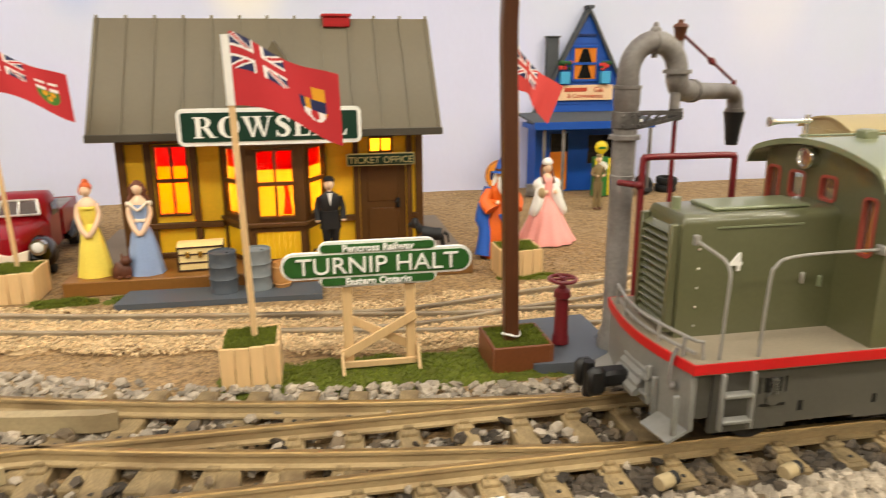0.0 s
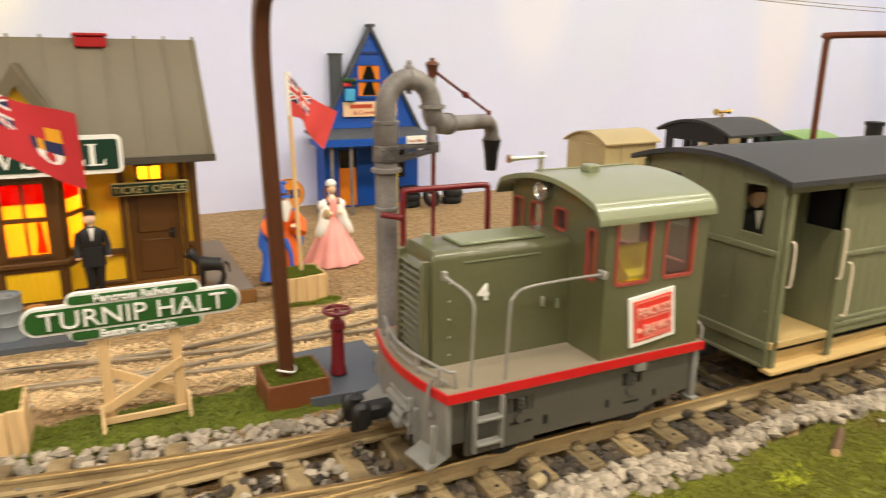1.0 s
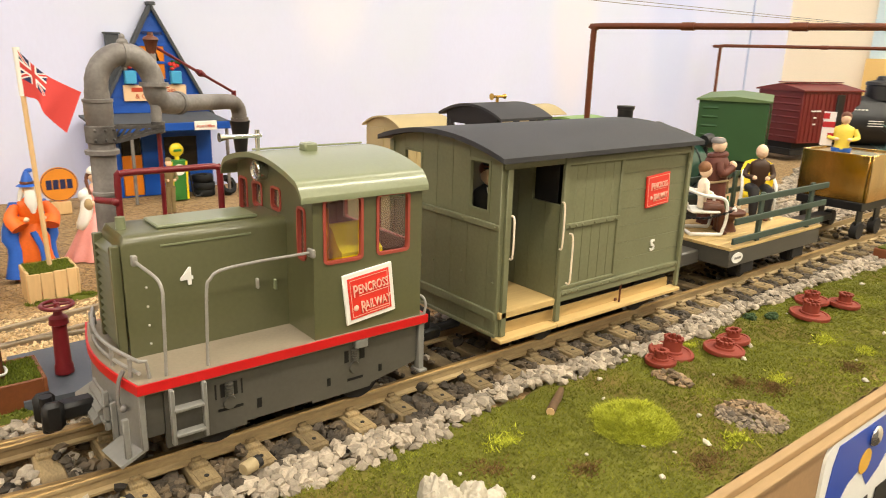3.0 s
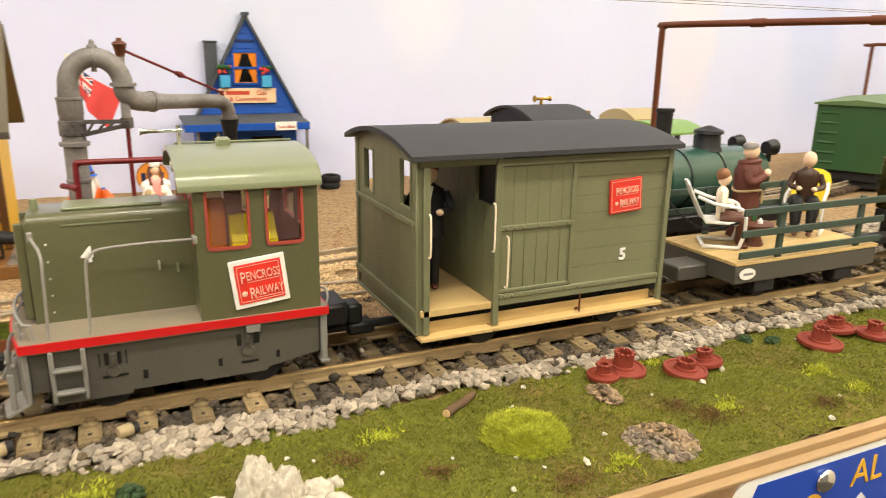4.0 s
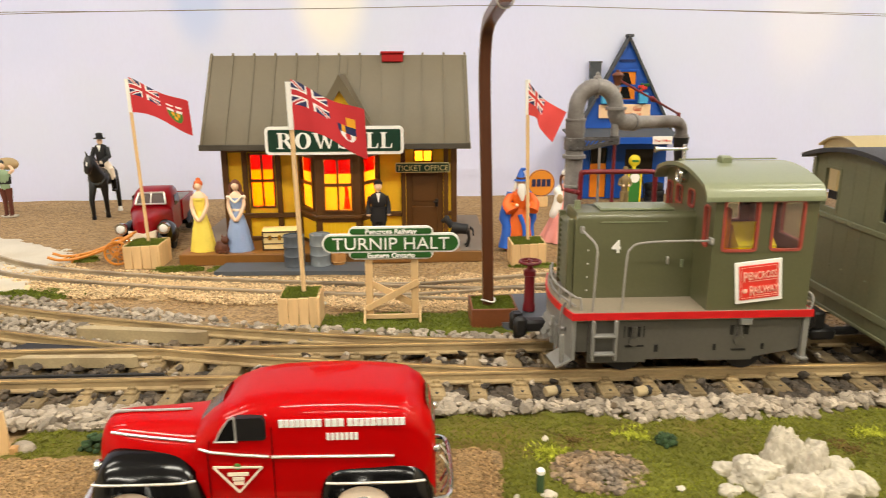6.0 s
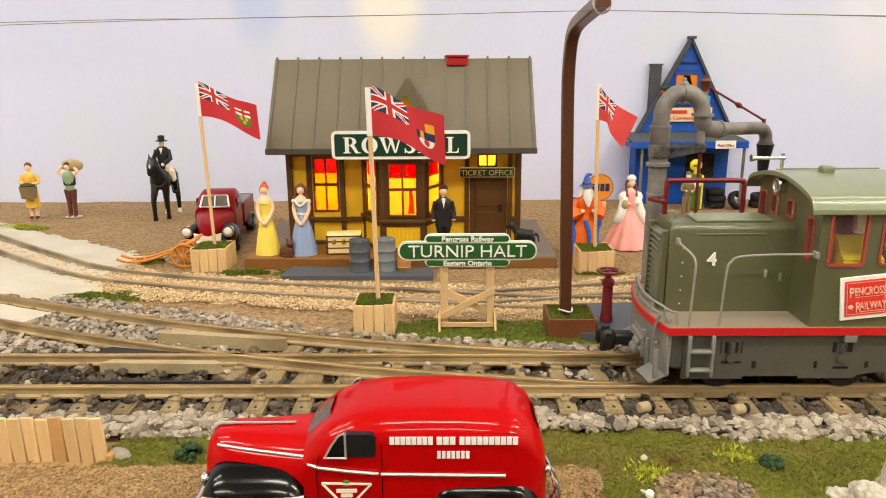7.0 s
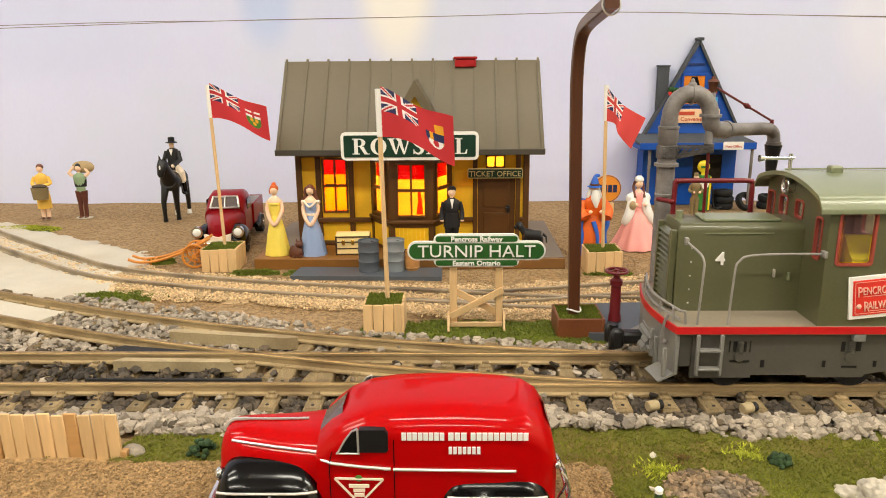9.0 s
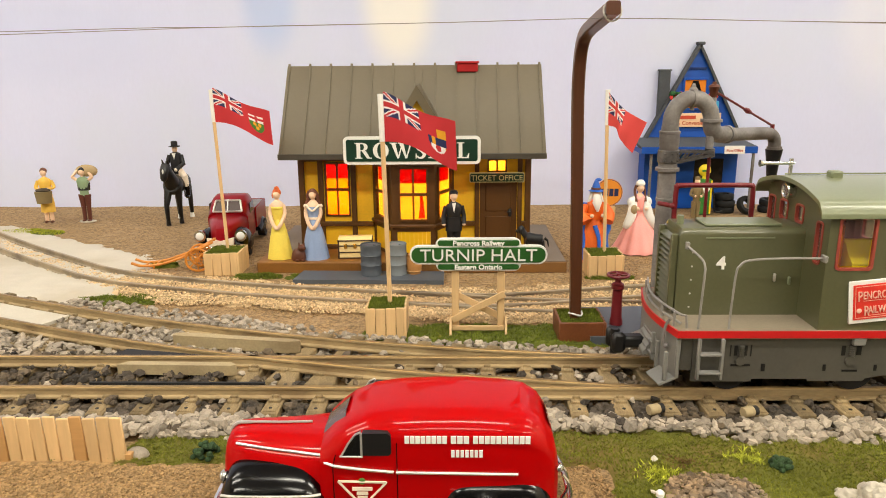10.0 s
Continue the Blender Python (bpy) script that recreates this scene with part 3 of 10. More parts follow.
def stones(name, places, sizes, material, label, category, base=(ICO, ICOF), flat=0.75, smooth=0):
    """Many loose angular stones in one object."""
    bv, bf = base
    n, k = len(places), len(bv)
    q = rng.normal(size=(n, 4))
    q /= np.linalg.norm(q, axis=1)[:, None]
    w, x, y, z = q.T
    rot = np.stack([1 - 2 * (y * y + z * z), 2 * (x * y - z * w), 2 * (x * z + y * w), 2 * (x * y + z * w), 1 - 2 * (x * x + z * z), 2 * (y * z - x * w),
                    2 * (x * z - y * w), 2 * (y * z + x * w), 1 - 2 * (x * x + y * y)], 1).reshape(n, 3, 3)
    v = bv[None] * rng.uniform(0.62, 1.35, (n, k, 1)) * rng.uniform(0.6, 1.25, (n, 1, 3))
    v = np.einsum("nij,nkj->nki", rot, v) * np.asarray(sizes)[:, None, None]
    v[:, :, 2] *= flat
    v = (v + np.asarray(places)[:, None, :]).reshape(-1, 3) * U
    f = (bf[None] + (np.arange(n) * k)[:, None, None]).reshape(-1, 3)
    me = bpy.data.meshes.new(name)
    me.vertices.add(len(v))
    me.vertices.foreach_set("co", v.ravel())
    me.loops.add(f.size)
    me.loops.foreach_set("vertex_index", f.ravel().astype(np.int32))
    me.polygons.add(len(f))
    me.polygons.foreach_set("loop_start", np.arange(0, f.size, 3, dtype=np.int32))
    me.polygons.foreach_set("use_smooth", [False] * len(f))
    me.materials.append(material)
    me.update(calc_edges=True)
    me.validate()
    return tagged(new(name, me), label, category, kind="stuff")


def tufts(name, places, height, material, label, blades=4, lean=0.6, wide=0.22):
    """Short blades of flock in one object."""
    p = np.repeat(np.asarray(places, float), blades, axis=0)
    n = len(p)
    a, h = rng.uniform(0, 2 * np.pi, n), height * rng.uniform(0.5, 1.3, n)
    tip = p + np.stack([np.cos(a) * h * lean * rng.uniform(0, 1.6, n), np.sin(a) * h * lean * rng.uniform(0, 1.6, n), h], 1)
    b = rng.uniform(0, 2 * np.pi, n)
    off = np.stack([np.cos(b), np.sin(b), np.zeros(n)], 1) * (height * wide)
    v = np.stack([p - off, p + off, tip], 1).reshape(-1, 3) * U
    me = bpy.data.meshes.new(name)
    me.vertices.add(len(v))
    me.vertices.foreach_set("co", v.ravel())
    me.loops.add(len(v))
    me.loops.foreach_set("vertex_index", np.arange(len(v), dtype=np.int32))
    me.polygons.add(n)
    me.polygons.foreach_set("loop_start", np.arange(0, len(v), 3, dtype=np.int32))
    me.materials.append(material)
    me.update(calc_edges=True)
    me.validate()
    return tagged(new(name, me), label, "turf", kind="stuff")


# ---- the table top and the hall ----
X0, X1, Y0, Y1 = -7.5, 14.4, 0.70, 6.65


def ground_z(x, y):
    return 0.275 - 0.02 * ease(2.2, 2.8, y) - 0.03 * ease(2.9, 4.3, y)


def sheet(name, x0, x1, y0, y1, step, height, material, label, category, kind="structure", smooth=60):
    nx, ny = max(2, round((x1 - x0) / step)), max(2, round((y1 - y0) / step))
    vs = [(x, y, height(x, y)) for j in range(ny + 1) for y in (y0 + (y1 - y0) * j / ny,) for i in range(nx + 1) for x in (x0 + (x1 - x0) * i / nx,)]
    fs = [(j * (nx + 1) + i, j * (nx + 1) + i + 1, (j + 1) * (nx + 1) + i + 1, (j + 1) * (nx + 1) + i) for j in range(ny) for i in range(nx)]
    g = Geo(material)
    g.put(vs, fs)
    return solid(name, g, label, category, kind=kind, smooth=smooth)


sheet("ground", X0, X1, Y0, Y1, 0.1, lambda x, y: ground_z(x, y) + 0.010 * bumps(x, y, 2.2) - 0.008, SOIL, "sandy brown scenic soil covering the layout table", "ground")


def patch(name, x0, x1, y0, y1, step, mask, rise, material, label, category="ground", rough=0.01, kind="structure"):
    """A patch of scenery with a ragged edge: it rises out of the soil where mask(x, y) is above nought."""
    def h(x, y):
        k = mask(x, y) + 0.10 * bumps(x, y, 5.0, 3.1) + 0.06 * bumps(x, y, 16.0, 8.7)
        return ground_z(x, y) - 0.03 + (0.03 + rise) * ease(-0.08, 0.08, k) + rough * bumps(x, y, 14.0, 1.7) * ease(-0.02, 0.1, k)
    return sheet(name, x0, x1, y0, y1, step, h, material, label, category, kind), h


def branch_y(x):
    d = max(0.0, 0.98 - x)
    return 1.75 + 0.0512 * d * d + 0.075 * d


def lawn_mask(x, y):
    return min(max(x - 0.66, 2 * (y - 1.262)), 2 * (1.54 - y), 7.6 - x, 2 * (x + 1.16))


patch("gravel_drive", -3.2, 0.95, 0.70, 1.5, 0.025, lambda x, y: min(0.66 - x, 1.38 - y), 0.008, GRAVEL, "tan fine gravel drive in front of the main track", rough=0.012)
lawn, lawn_z = patch("front_lawn", -1.3, 7.8, 0.701, 1.6, 0.02, lawn_mask, 0.014, TURF, "patchy green and brown turf along the table's front edge", rough=0.02)
halt, halt_z = patch("halt_lawn", -0.75, 1.3, 2.3, 2.95, 0.02, lambda x, y: 0.2 - max(abs(x - 0.3) / 0.72 - 0.75, abs(y - 2.62) / 0.2 - 0.65), 0.014, DARKTURF, "dark green turf under the halt's sign", rough=0.018)
patch("plaster_road", -6.8, -1.9, 2.55, 6.3, 0.04, lambda x, y: min(0.2, -2.2 - x - 0.3 * max(0.0, 3.4 - y), 0.6 * (4.42 + 0.62 * (-2.3 - x) - y), 2 * (y - branch_y(x) - 0.43)), 0.018, PLASTER, "bare off-white plaster ground beside the curved track", rough=0.012)
MOSS = []
for mx, my, rx, ry in ((-2.05, 3.30, 0.34, 0.1), (-3.9, 5.35, 0.35, 0.12), (-1.35, 3.87, 0.2, 0.05), (-2.15, 4.2, 0.12, 0.06), (1.2, 3.83, 0.2, 0.06), (-0.95, 3.85, 0.16, 0.05)):
    _, moss_z = patch("moss_patch", mx - rx * 1.6, mx + rx * 1.6, my - ry * 2, my + ry * 2, 0.02, lambda x, y, mx=mx, my=my, rx=rx, ry=ry: 0.3 - 0.3 * math.hypot((x - mx) / rx, (y - my) / ry), 0.01, DARKTURF, "small patch of dark green moss on the soil", rough=0.014)
    MOSS.append((mx, my, rx, ry, moss_z))

g = Geo(FASCIA)
g.box(X0, X1, 0.645, 0.668, -0.9, 0.245, 0.004)
front = thing("table_front", 0, 0, 0, "tan plywood front edge of the layout table with hardboard fascia", "table edge", kind="structure")
part("fascia", g, front, "brown hardboard fascia")
g = Geo(PLY)
g.box(X0, X1, 0.668, 0.703, -0.9, 0.287, 0.003)
part("edge_board", g, front)
g = Geo(PLY)
g.box(X0, X1, 0.63, 0.6679, 0.245, 0.262, 0.004)
part("lip", g, front)
g = Geo(FASCIA)
g.box(X0, X1, 0.70, Y1, 0.10, 0.20)
solid("table_top", g, "plywood table top under the scenery", "table", kind="structure")

# South and west walls are unseen; their tones are set for bounced light.
WALLS = [("wall_north", X0 - 12, 12.9, Y1, Y1 + 0.7, WALLPAINT, "pale lavender painted wall behind the layout"),
         ("wall_north_east", 12.9, 14.6, Y1 + 0.2, Y1 + 0.7, WALLPAINT, "pale painted wall stepping back behind the layout"),
         ("wall_south", X0 - 12, 14.6, -20.7, -20, HALLPAINT, "unseen dim grey wall closing the hall"),
         ("wall_west", X0 - 12.7, X0 - 12, -20.7, Y1 + 0.7, CREAMPAINT, "unseen pale side wall of the hall, bouncing light from the left"),
         ("wall_east", 14.6, 15.3, -20.7, Y1 + 0.7, CREAMPAINT, "cream painted side wall of the hall")]
FLOOR, TOP = -6.4, CEILING / U
for nm, xa, xb, ya, yb, m, lab in WALLS:
    g = Geo(m)
    g.box(xa, xb, ya, yb, FLOOR, TOP)
    solid(nm, g, lab, "wall", kind="structure")
# Thin strip added for the bluish shadow line at the wall's corner.
g = Geo(SHADEBLUE)
g.box(12.86, 12.9, Y1 - 0.012, Y1 - 0.0005, 0.3, TOP - 0.05)
solid("trim", g, "added pale blue strip for the shadow along the wall's corner", "trim", kind="structure")
g = Geo(CARPET)
g.box(X0 - 12.7, 15.3, -20.7, Y1 + 0.7, FLOOR - 0.3, FLOOR)
solid("floor", g, "unseen dark grey brown hall floor", "floor", kind="structure")
g = Geo(CEILPAINT)
g.box(X0 - 12.7, 15.3, -20.7, Y1 + 0.7, TOP, TOP + 0.3)
solid("ceiling", g, "white tiled hall ceiling", "ceiling", kind="structure")
# Housings for the hall's panels and for the added fill panels alike.
for px, py in PANELS + [q[:2] for q in FILL_PANELS]:
    lamp = thing("ceiling_light", px / U, py / U, TOP - 0.16, "unseen long ceiling light with a white diffuser", "ceiling light", group="ceiling lights")
    g = Geo(WHITE)
    g.box(-3.6, 3.6, -0.7, 0.7, 0.04, 0.158, 0.02)
    part("housing", g, lamp)
    g = Geo(PANELGLOW)
    g.box(-3.5, 3.5, -0.6, 0.6, 0.0, 0.038, 0.01)
    part("diffuser", g, lamp, "glowing white diffuser")

# ---- tracks ----
RAIL_TOP, TIE_TOP = 0.375, 0.322
TIE_FROM, TIE_STEP = -7.26, 0.1836


def rail_mesh(points, top=RAIL_TOP, h=0.052, head=0.022, foot=0.046, side=RAILSIDE, crown=RAILTOP):
    prof = [(-foot / 2, 0), (foot / 2, 0), (foot / 2, 0.16), (0.16 * foot, 0.26), (0.16 * foot, 0.66), (head / 2, 0.74), (head / 2, 0.93), (head * 0.36, 1.0), (-head * 0.36, 1.0), (-head / 2, 0.93), (-head / 2, 0.74), (-0.16 * foot, 0.66), (-0.16 * foot, 0.26), (-foot / 2, 0.16)]
    g, rings = Geo(side, crown), []
    pts = [Vector((p[0], p[1])) for p in points]
    for i, p in enumerate(pts):
        d = (pts[min(i + 1, len(pts) - 1)] - pts[max(i - 1, 0)]).normalized()
        nrm = Vector((-d.y, d.x))
        rings.append([(p.x + nrm.x * a, p.y + nrm.y * a, top - h + b * h) for a, b in prof])
    g.loft(rings)
    n, k = len(prof), 0
    for i in range(len(rings) - 1):
        for j in range(n):
            if j in (6, 7, 8):
                g.k[i * n + j] = 1
    return g


def offset(points, d):
    pts, out = [Vector((p[0], p[1])) for p in points], []
    for i, p in enumerate(pts):
        t = (pts[min(i + 1, len(pts) - 1)] - pts[max(i - 1, 0)]).normalized()
        out.append((p.x - t.y * d, p.y + t.x * d))
    return out


main_track = thing("main_track", 0, 0, 0, "weathered brass rails on tan plastic sleepers running past the halt", "railway track", kind="structure")
part("rail", rail_mesh([(-7.4, 1.75), (-0.4, 1.75), (5, 1.745), (14.3, 1.79)]), main_track)
part("rail", rail_mesh([(-7.4, 2.085), (-2, 2.085), (-0.3, 2.08), (5, 2.065), (14.3, 2.11)]), main_track)
turnout = thing("turnout", 0, 0, 0, "weathered brass turnout with grey check rails leading to the rear", "railway turnout", kind="structure")
xs = [0.97 - 0.25 * i for i in range(25)]
part("rail", rail_mesh([(x, branch_y(x) + 0.004 + 0.02 * ease(0.9, 0.5, x)) for x in xs]), turnout)
part("rail", rail_mesh([(x, branch_y(x) + 0.335) for x in xs]), turnout)
g = Geo(FROG)
g.prism([(-1.33, 2.325), (-0.72, 2.235), (-0.66, 2.245), (-0.66, 2.262), (-0.7, 2.275), (-1.28, 2.365), (-1.33, 2.36)], "z", 0.322, 0.384)
part("check_rail", g, turnout, "pale tan cast check rail")
g = Geo(FROG)
g.prism([(-1.46, 1.985), (-0.92, 1.97), (-0.90, 1.985), (-0.93, 2.01), (-1.42, 2.025)], "z", 0.322, 0.372)
part("wing_rail", g, turnout, "pale tan cast wing rail")
g = Geo(SHADOWGREY)
g.prism([(-1.55, 2.115), (-1.02, 2.098), (-1.5, 2.19)], "z", 0.322, 0.366)
part("frog", g, turnout, "dark worn cast frog")
g = Geo(SHADOWGREY)
g.bar((-1.5, 1.808, 0.352), (-0.72, 1.806, 0.352), 0.012, 0.03, 0.002)
part("guard_strip", g, turnout, "dark guard strip inside the near rail")

g = Geo(TIE)
g.box(-0.037, 0.037, -0.31, 0.31, -0.055, 0, 0.006)
for s in (-0.16, 0.16):
    for e in (-1, 1):
        g.box(-0.026, 0.026, s + e * 0.022, s + e * 0.058, -0.004, 0.012, 0.003)
        g.box(-0.016, 0.016, s + e * 0.02, s + e * 0.034, 0.010, 0.024, 0.003)
for e in (-1, 1):
    g.box(-0.029, 0.029, e * 0.27 - 0.028, e * 0.27 + 0.028, -0.002, 0.003, 0.001)
    g.use(SHADOWGREY).cyl((0, e * 0.27, 0.002), (0, e * 0.27, 0.0045), 0.008, n=8)
    g.use(TIE)
tie_mesh = mesh_of("sleeper", g)
g = Geo(TIE)
g.box(-0.037, 0.037, -0.31, 0.31, -0.055, 0, 0.006)
g.box(-0.024, 0.024, -0.214, -0.186, -0.004, 0.016, 0.004)
long_mesh = mesh_of("sleeper", g)
for i in range(110):
    x = TIE_FROM + TIE_STEP * i
    ob = part("sleeper", tie_mesh, main_track)
    ob.matrix_basis = pose(x * U, 1.912 * U, (TIE_TOP + 0.002 * math.sin(i * 2.3)) * U, 0, 0, 1.2 * math.sin(i * 1.7))
for i in range(26):
    x = 0.818 - TIE_STEP * i
    y = branch_y(x) + 0.167
    if y - 1.912 < 0.06:
        continue
    ob = part("sleeper", tie_mesh if y > 2.3 else long_mesh, turnout)
    slope = math.degrees(math.atan(0.1024 * (0.98 - x) + 0.075))
    ob.matrix_basis = pose(x * U, (y + (0.05 if y < 2.3 else 0)) * U, (TIE_TOP - 0.004) * U, 0, 0, -slope)

for bx, by in ((0.925, 1.60), (1.297, 1.58)):
    g = Geo(FROG, SHADOWGREY)
    g.lathe([(0.019, -0.024), (0.022, -0.02), (0.022, 0.02), (0.019, 0.024)], 20)
    g.v = [(x, z, y) for x, y, z in g.v]
    g.use(SHADOWGREY).cyl((0, 0.024, 0), (0, 0.042, 0), 0.02, n=18)
    solid("track_bolt", g, "cream capped track bolt lying beside the rail", "bolt", (bx, by, 0.345), rz=-70, group="track bolts")

station_line = spline([(-6.2, 7.0), (-4.9, 5.75), (-3.79, 4.8), (-2.94, 4.16), (-2.31, 3.75), (-1.42, 3.47), (-0.6, 3.31), (0.04, 3.2), (0.6, 3.1), (1.22, 3.06), (3.0, 2.9), (7.0, 2.85), (14.0, 3.0)])
siding_line = spline([(-0.3, 3.26), (0.4, 3.2), (1.2, 3.36), (2.4, 3.58), (3.6, 3.68), (5.0, 3.75), (8.0, 4.25), (11.0, 5.3)])
for nm, line, lab in (("station_track", station_line, "grey narrow rails half buried in cream gravel before the station"), ("siding_track", siding_line, "grey narrow siding rails curving towards the rear")):
    line = [p for p in line if p[1] < 6.55]
    track = thing(nm, 0, 0, 0, lab, "railway track", kind="structure")
    part("rail", rail_mesh(offset(line, 0.107), 0.288, 0.046, 0.02, 0.034, GREYRAIL, GREYRAIL), track)
    part("rail", rail_mesh(offset(line, -0.107), 0.288, 0.046, 0.02, 0.034, GREYRAIL, GREYRAIL), track)
    g = Geo(WOODGREY)
    g.box(-0.03, 0.03, -0.2, 0.2, -0.03, 0, 0.004)
    me = mesh_of("sleeper", g)
    gone = 0.0
    for a, b in zip(line, line[1:]):
        gone += math.hypot(b[0] - a[0], b[1] - a[1])
        if gone > 0.17:
            gone = 0.0
            ob = part("sleeper", me, track)
            ob.matrix_basis = pose(a[0] * U, a[1] * U, (ground_z(a[0], a[1]) + 0.003) * U, 0, 0, math.degrees(math.atan2(b[1] - a[1], b[0] - a[0])))

# ---- ballast, flock ----
def off_sleepers(x, y, chance=0.12):
    """Whether a stone may lie here: few lie on the main track's sleepers."""
    return abs((x - TIE_FROM + TIE_STEP / 2) % TIE_STEP - TIE_STEP / 2) > 0.044 or rng.uniform() < chance


def on_sleeper(x):
    return abs((x - TIE_FROM + TIE_STEP / 2) % TIE_STEP - TIE_STEP / 2) < 0.05


def scatter(n, x0, x1, y0, y1, keep, z):
    p = np.stack([rng.uniform(x0, x1, n), rng.uniform(y0, y1, n)], 1)
    return np.array([(x, y, z(x, y)) for x, y in p if keep(x, y)])


def near_branch(x, y):
    if x < -2.12 and branch_y(x) + 0.02 < y < branch_y(x) + 0.32:
        return False
    return 2.2 < y < branch_y(x) + 0.62 - 0.2 * ease(-2.1, -2.4, x) and x < 0.7


p = scatter(12000, -3.5, 7.6, 1.44, 1.72, lambda x, y: y + 0.05 * bumps(x, y, 3.0) > 1.47 + 0.03 * math.sin(x * 3.1) and (y < 1.585 or off_sleepers(x, y, 0.02)), lambda x, y: 0.286 + 0.022 * ease(1.44, 1.52, y) - 0.010 * ease(1.55, 1.60, y) + rng.uniform(-0.008, 0.012))
dark = np.array([(q[1] > 1.62 - 0.05 * ease(0.9, 2.0, q[0]) + 0.12 * bumps(q[0], 0, 1.4)) or rng.uniform() < 0.06 for q in p])
stones("white_ballast", p[~dark], rng.uniform(0.012, 0.030, (~dark).sum()), WHITESTONE, "pale grey angular ballast along the main track", "ballast")
inner = scatter(15000, -4.6, 8.5, 1.68, 2.24, lambda x, y: min(abs(y - 1.75), abs(y - 2.08)) > 0.03 and (x > 0.9 or abs(y - branch_y(x)) > 0.03) and off_sleepers(x, y, 0.7 if x < -0.9 else 0.02 if x < 0.4 else 0.03), lambda x, y: (0.326 if on_sleeper(x) else 0.290) + rng.uniform(-0.008, 0.012))
pale = np.array([rng.uniform() < (0.4 if -1.0 < q[0] < 0.9 else 0.1) and not (q[0] < -0.9 and 1.9 < q[1] < 2.08) for q in inner])
stones("dark_ballast", np.concatenate([p[dark], inner[~pale]]), rng.uniform(0.011, 0.026, dark.sum() + (~pale).sum()), DARKSTONE, "dark grey angular ballast between the sleepers", "ballast")
rear = scatter(40000, -5.0, 8.0, 2.2, 4.2, lambda x, y: (near_branch(x, y) and abs(y - branch_y(x)) > 0.03 and abs(y - branch_y(x) - 0.335) > 0.03) or (x >= -0.6 and 2.2 < y < 2.38 + 0.04 * bumps(x, 0, 3)), lambda x, y: 0.288 + 0.03 * ease(-0.5, -1.2, x) + rng.uniform(-0.008, 0.016))
stones("grey_ballast", np.concatenate([rear, inner[pale]]), rng.uniform(0.010, 0.026, len(rear) + pale.sum()), WHITESTONE, "pale grey angular ballast behind the main track", "ballast")


def dist_line(x, y, line):
    return min(math.hypot(x - q[0], y - q[1]) for q in line)


coarse = [q for q in station_line if -4.5 < q[0] < 3.6][::2] + [q for q in siding_line if q[0] < 4.0][::3]
patch("gravel_bed", -4.4, 4.0, 2.7, 5.4, 0.04, lambda x, y: 0.24 - 0.1 * ease(-2.2, -2.6, x) - dist_line(x, y, coarse), 0.006, PEA, "cream pea gravel bed under the station track", rough=0.006)
peas = scatter(150000, -4.4, 4.0, 2.75, 5.4, lambda x, y: dist_line(x, y, coarse) < 0.29 - 0.17 * ease(-2.1, -2.6, x) + (0.10 - 0.07 * ease(-2.1, -2.6, x)) * bumps(x, y, 2.0) + 0.05 * bumps(x, y, 9.0), lambda x, y: ground_z(x, y) + 0.010 + rng.uniform(-0.004, 0.010))
stones("pea_gravel", peas, rng.uniform(0.005, 0.0115, len(peas)), PEA, "cream pea gravel round the station track", "ballast", (OCT, OCTF))

p = scatter(130000, -1.2, 6.5, 0.705, 1.5, lambda x, y: lawn_mask(x, y) + 0.08 * bumps(x, y, 5.0, 3.1) > 0.0, lawn_z)
tone = np.array([bumps(q[0], q[1], 2.6, 5.5) + 0.5 * bumps(q[0], q[1], 8.0, 2.2) for q in p])
bare = tone > 0.55 + 0.3 * rng.uniform(size=len(p))
sun = (tone < -0.3 - 0.35 * rng.uniform(size=len(p))) & ~bare
tufts("lawn_flock", p[~bare & ~sun], 0.009, BLADE, "short green flock on the front lawn", 2, 1.3, 0.22)
tufts("yellow_flock", p[sun], 0.010, LIMEBLADE, "yellow green flock tufts on the front lawn", 2, 1.2, 0.22)
p = scatter(16000, -0.75, 1.3, 2.32, 2.95, lambda x, y: 0.2 - max(abs(x - 0.3) / 0.72 - 0.75, abs(y - 2.62) / 0.2 - 0.65) + 0.1 * bumps(x, y, 5.0, 3.1) > 0.0, halt_z)
tufts("halt_flock", p, 0.01, DARKBLADE, "short dark green flock under the halt's sign", 2, 0.9, 0.3)

for mx, my, rx, ry, moss_z in MOSS:
    p = scatter(1800, mx - rx, mx + rx, my - ry, my + ry, lambda x, y: math.hypot((x - mx) / rx, (y - my) / ry) + 0.5 * bumps(x, y, 9.0) < 0.95, moss_z)
    tufts("moss_flock", p, 0.013, YELLOWBLADE if mx < -3 else DARKBLADE, "short green moss fibres on the soil", 2, 0.9, 0.3)
p = scatter(26000, -2.3, 0.75, 0.71, 1.27, lambda x, y: min(0.66 - x, 1.285 - y) + 0.06 * bumps(x, y, 5.0) > 0, lambda x, y: ground_z(x, y) + 0.008 + 0.008 * bumps(x, y, 14.0, 1.7) + rng.uniform(-0.003, 0.004))
stones("drive_grit", p, rng.uniform(0.0035, 0.008, len(p)), GRIT, "loose tan grit on the gravel drive", "gravel", (OCT, OCTF))
p = scatter(30000, -3.2, 3.2, 2.25, 4.6, lambda x, y: bumps(x, y, 1.3, 4.0) > -0.25, lambda x, y: ground_z(x, y) - 0.006 + 0.010 * bumps(x, y, 2.2) + rng.uniform(-0.002, 0.003))
stones("soil_grit", p, rng.uniform(0.003, 0.007, len(p)), GRIT, "loose brown grit on the soil", "gravel", (OCT, OCTF))

g = Geo(PLASTER)
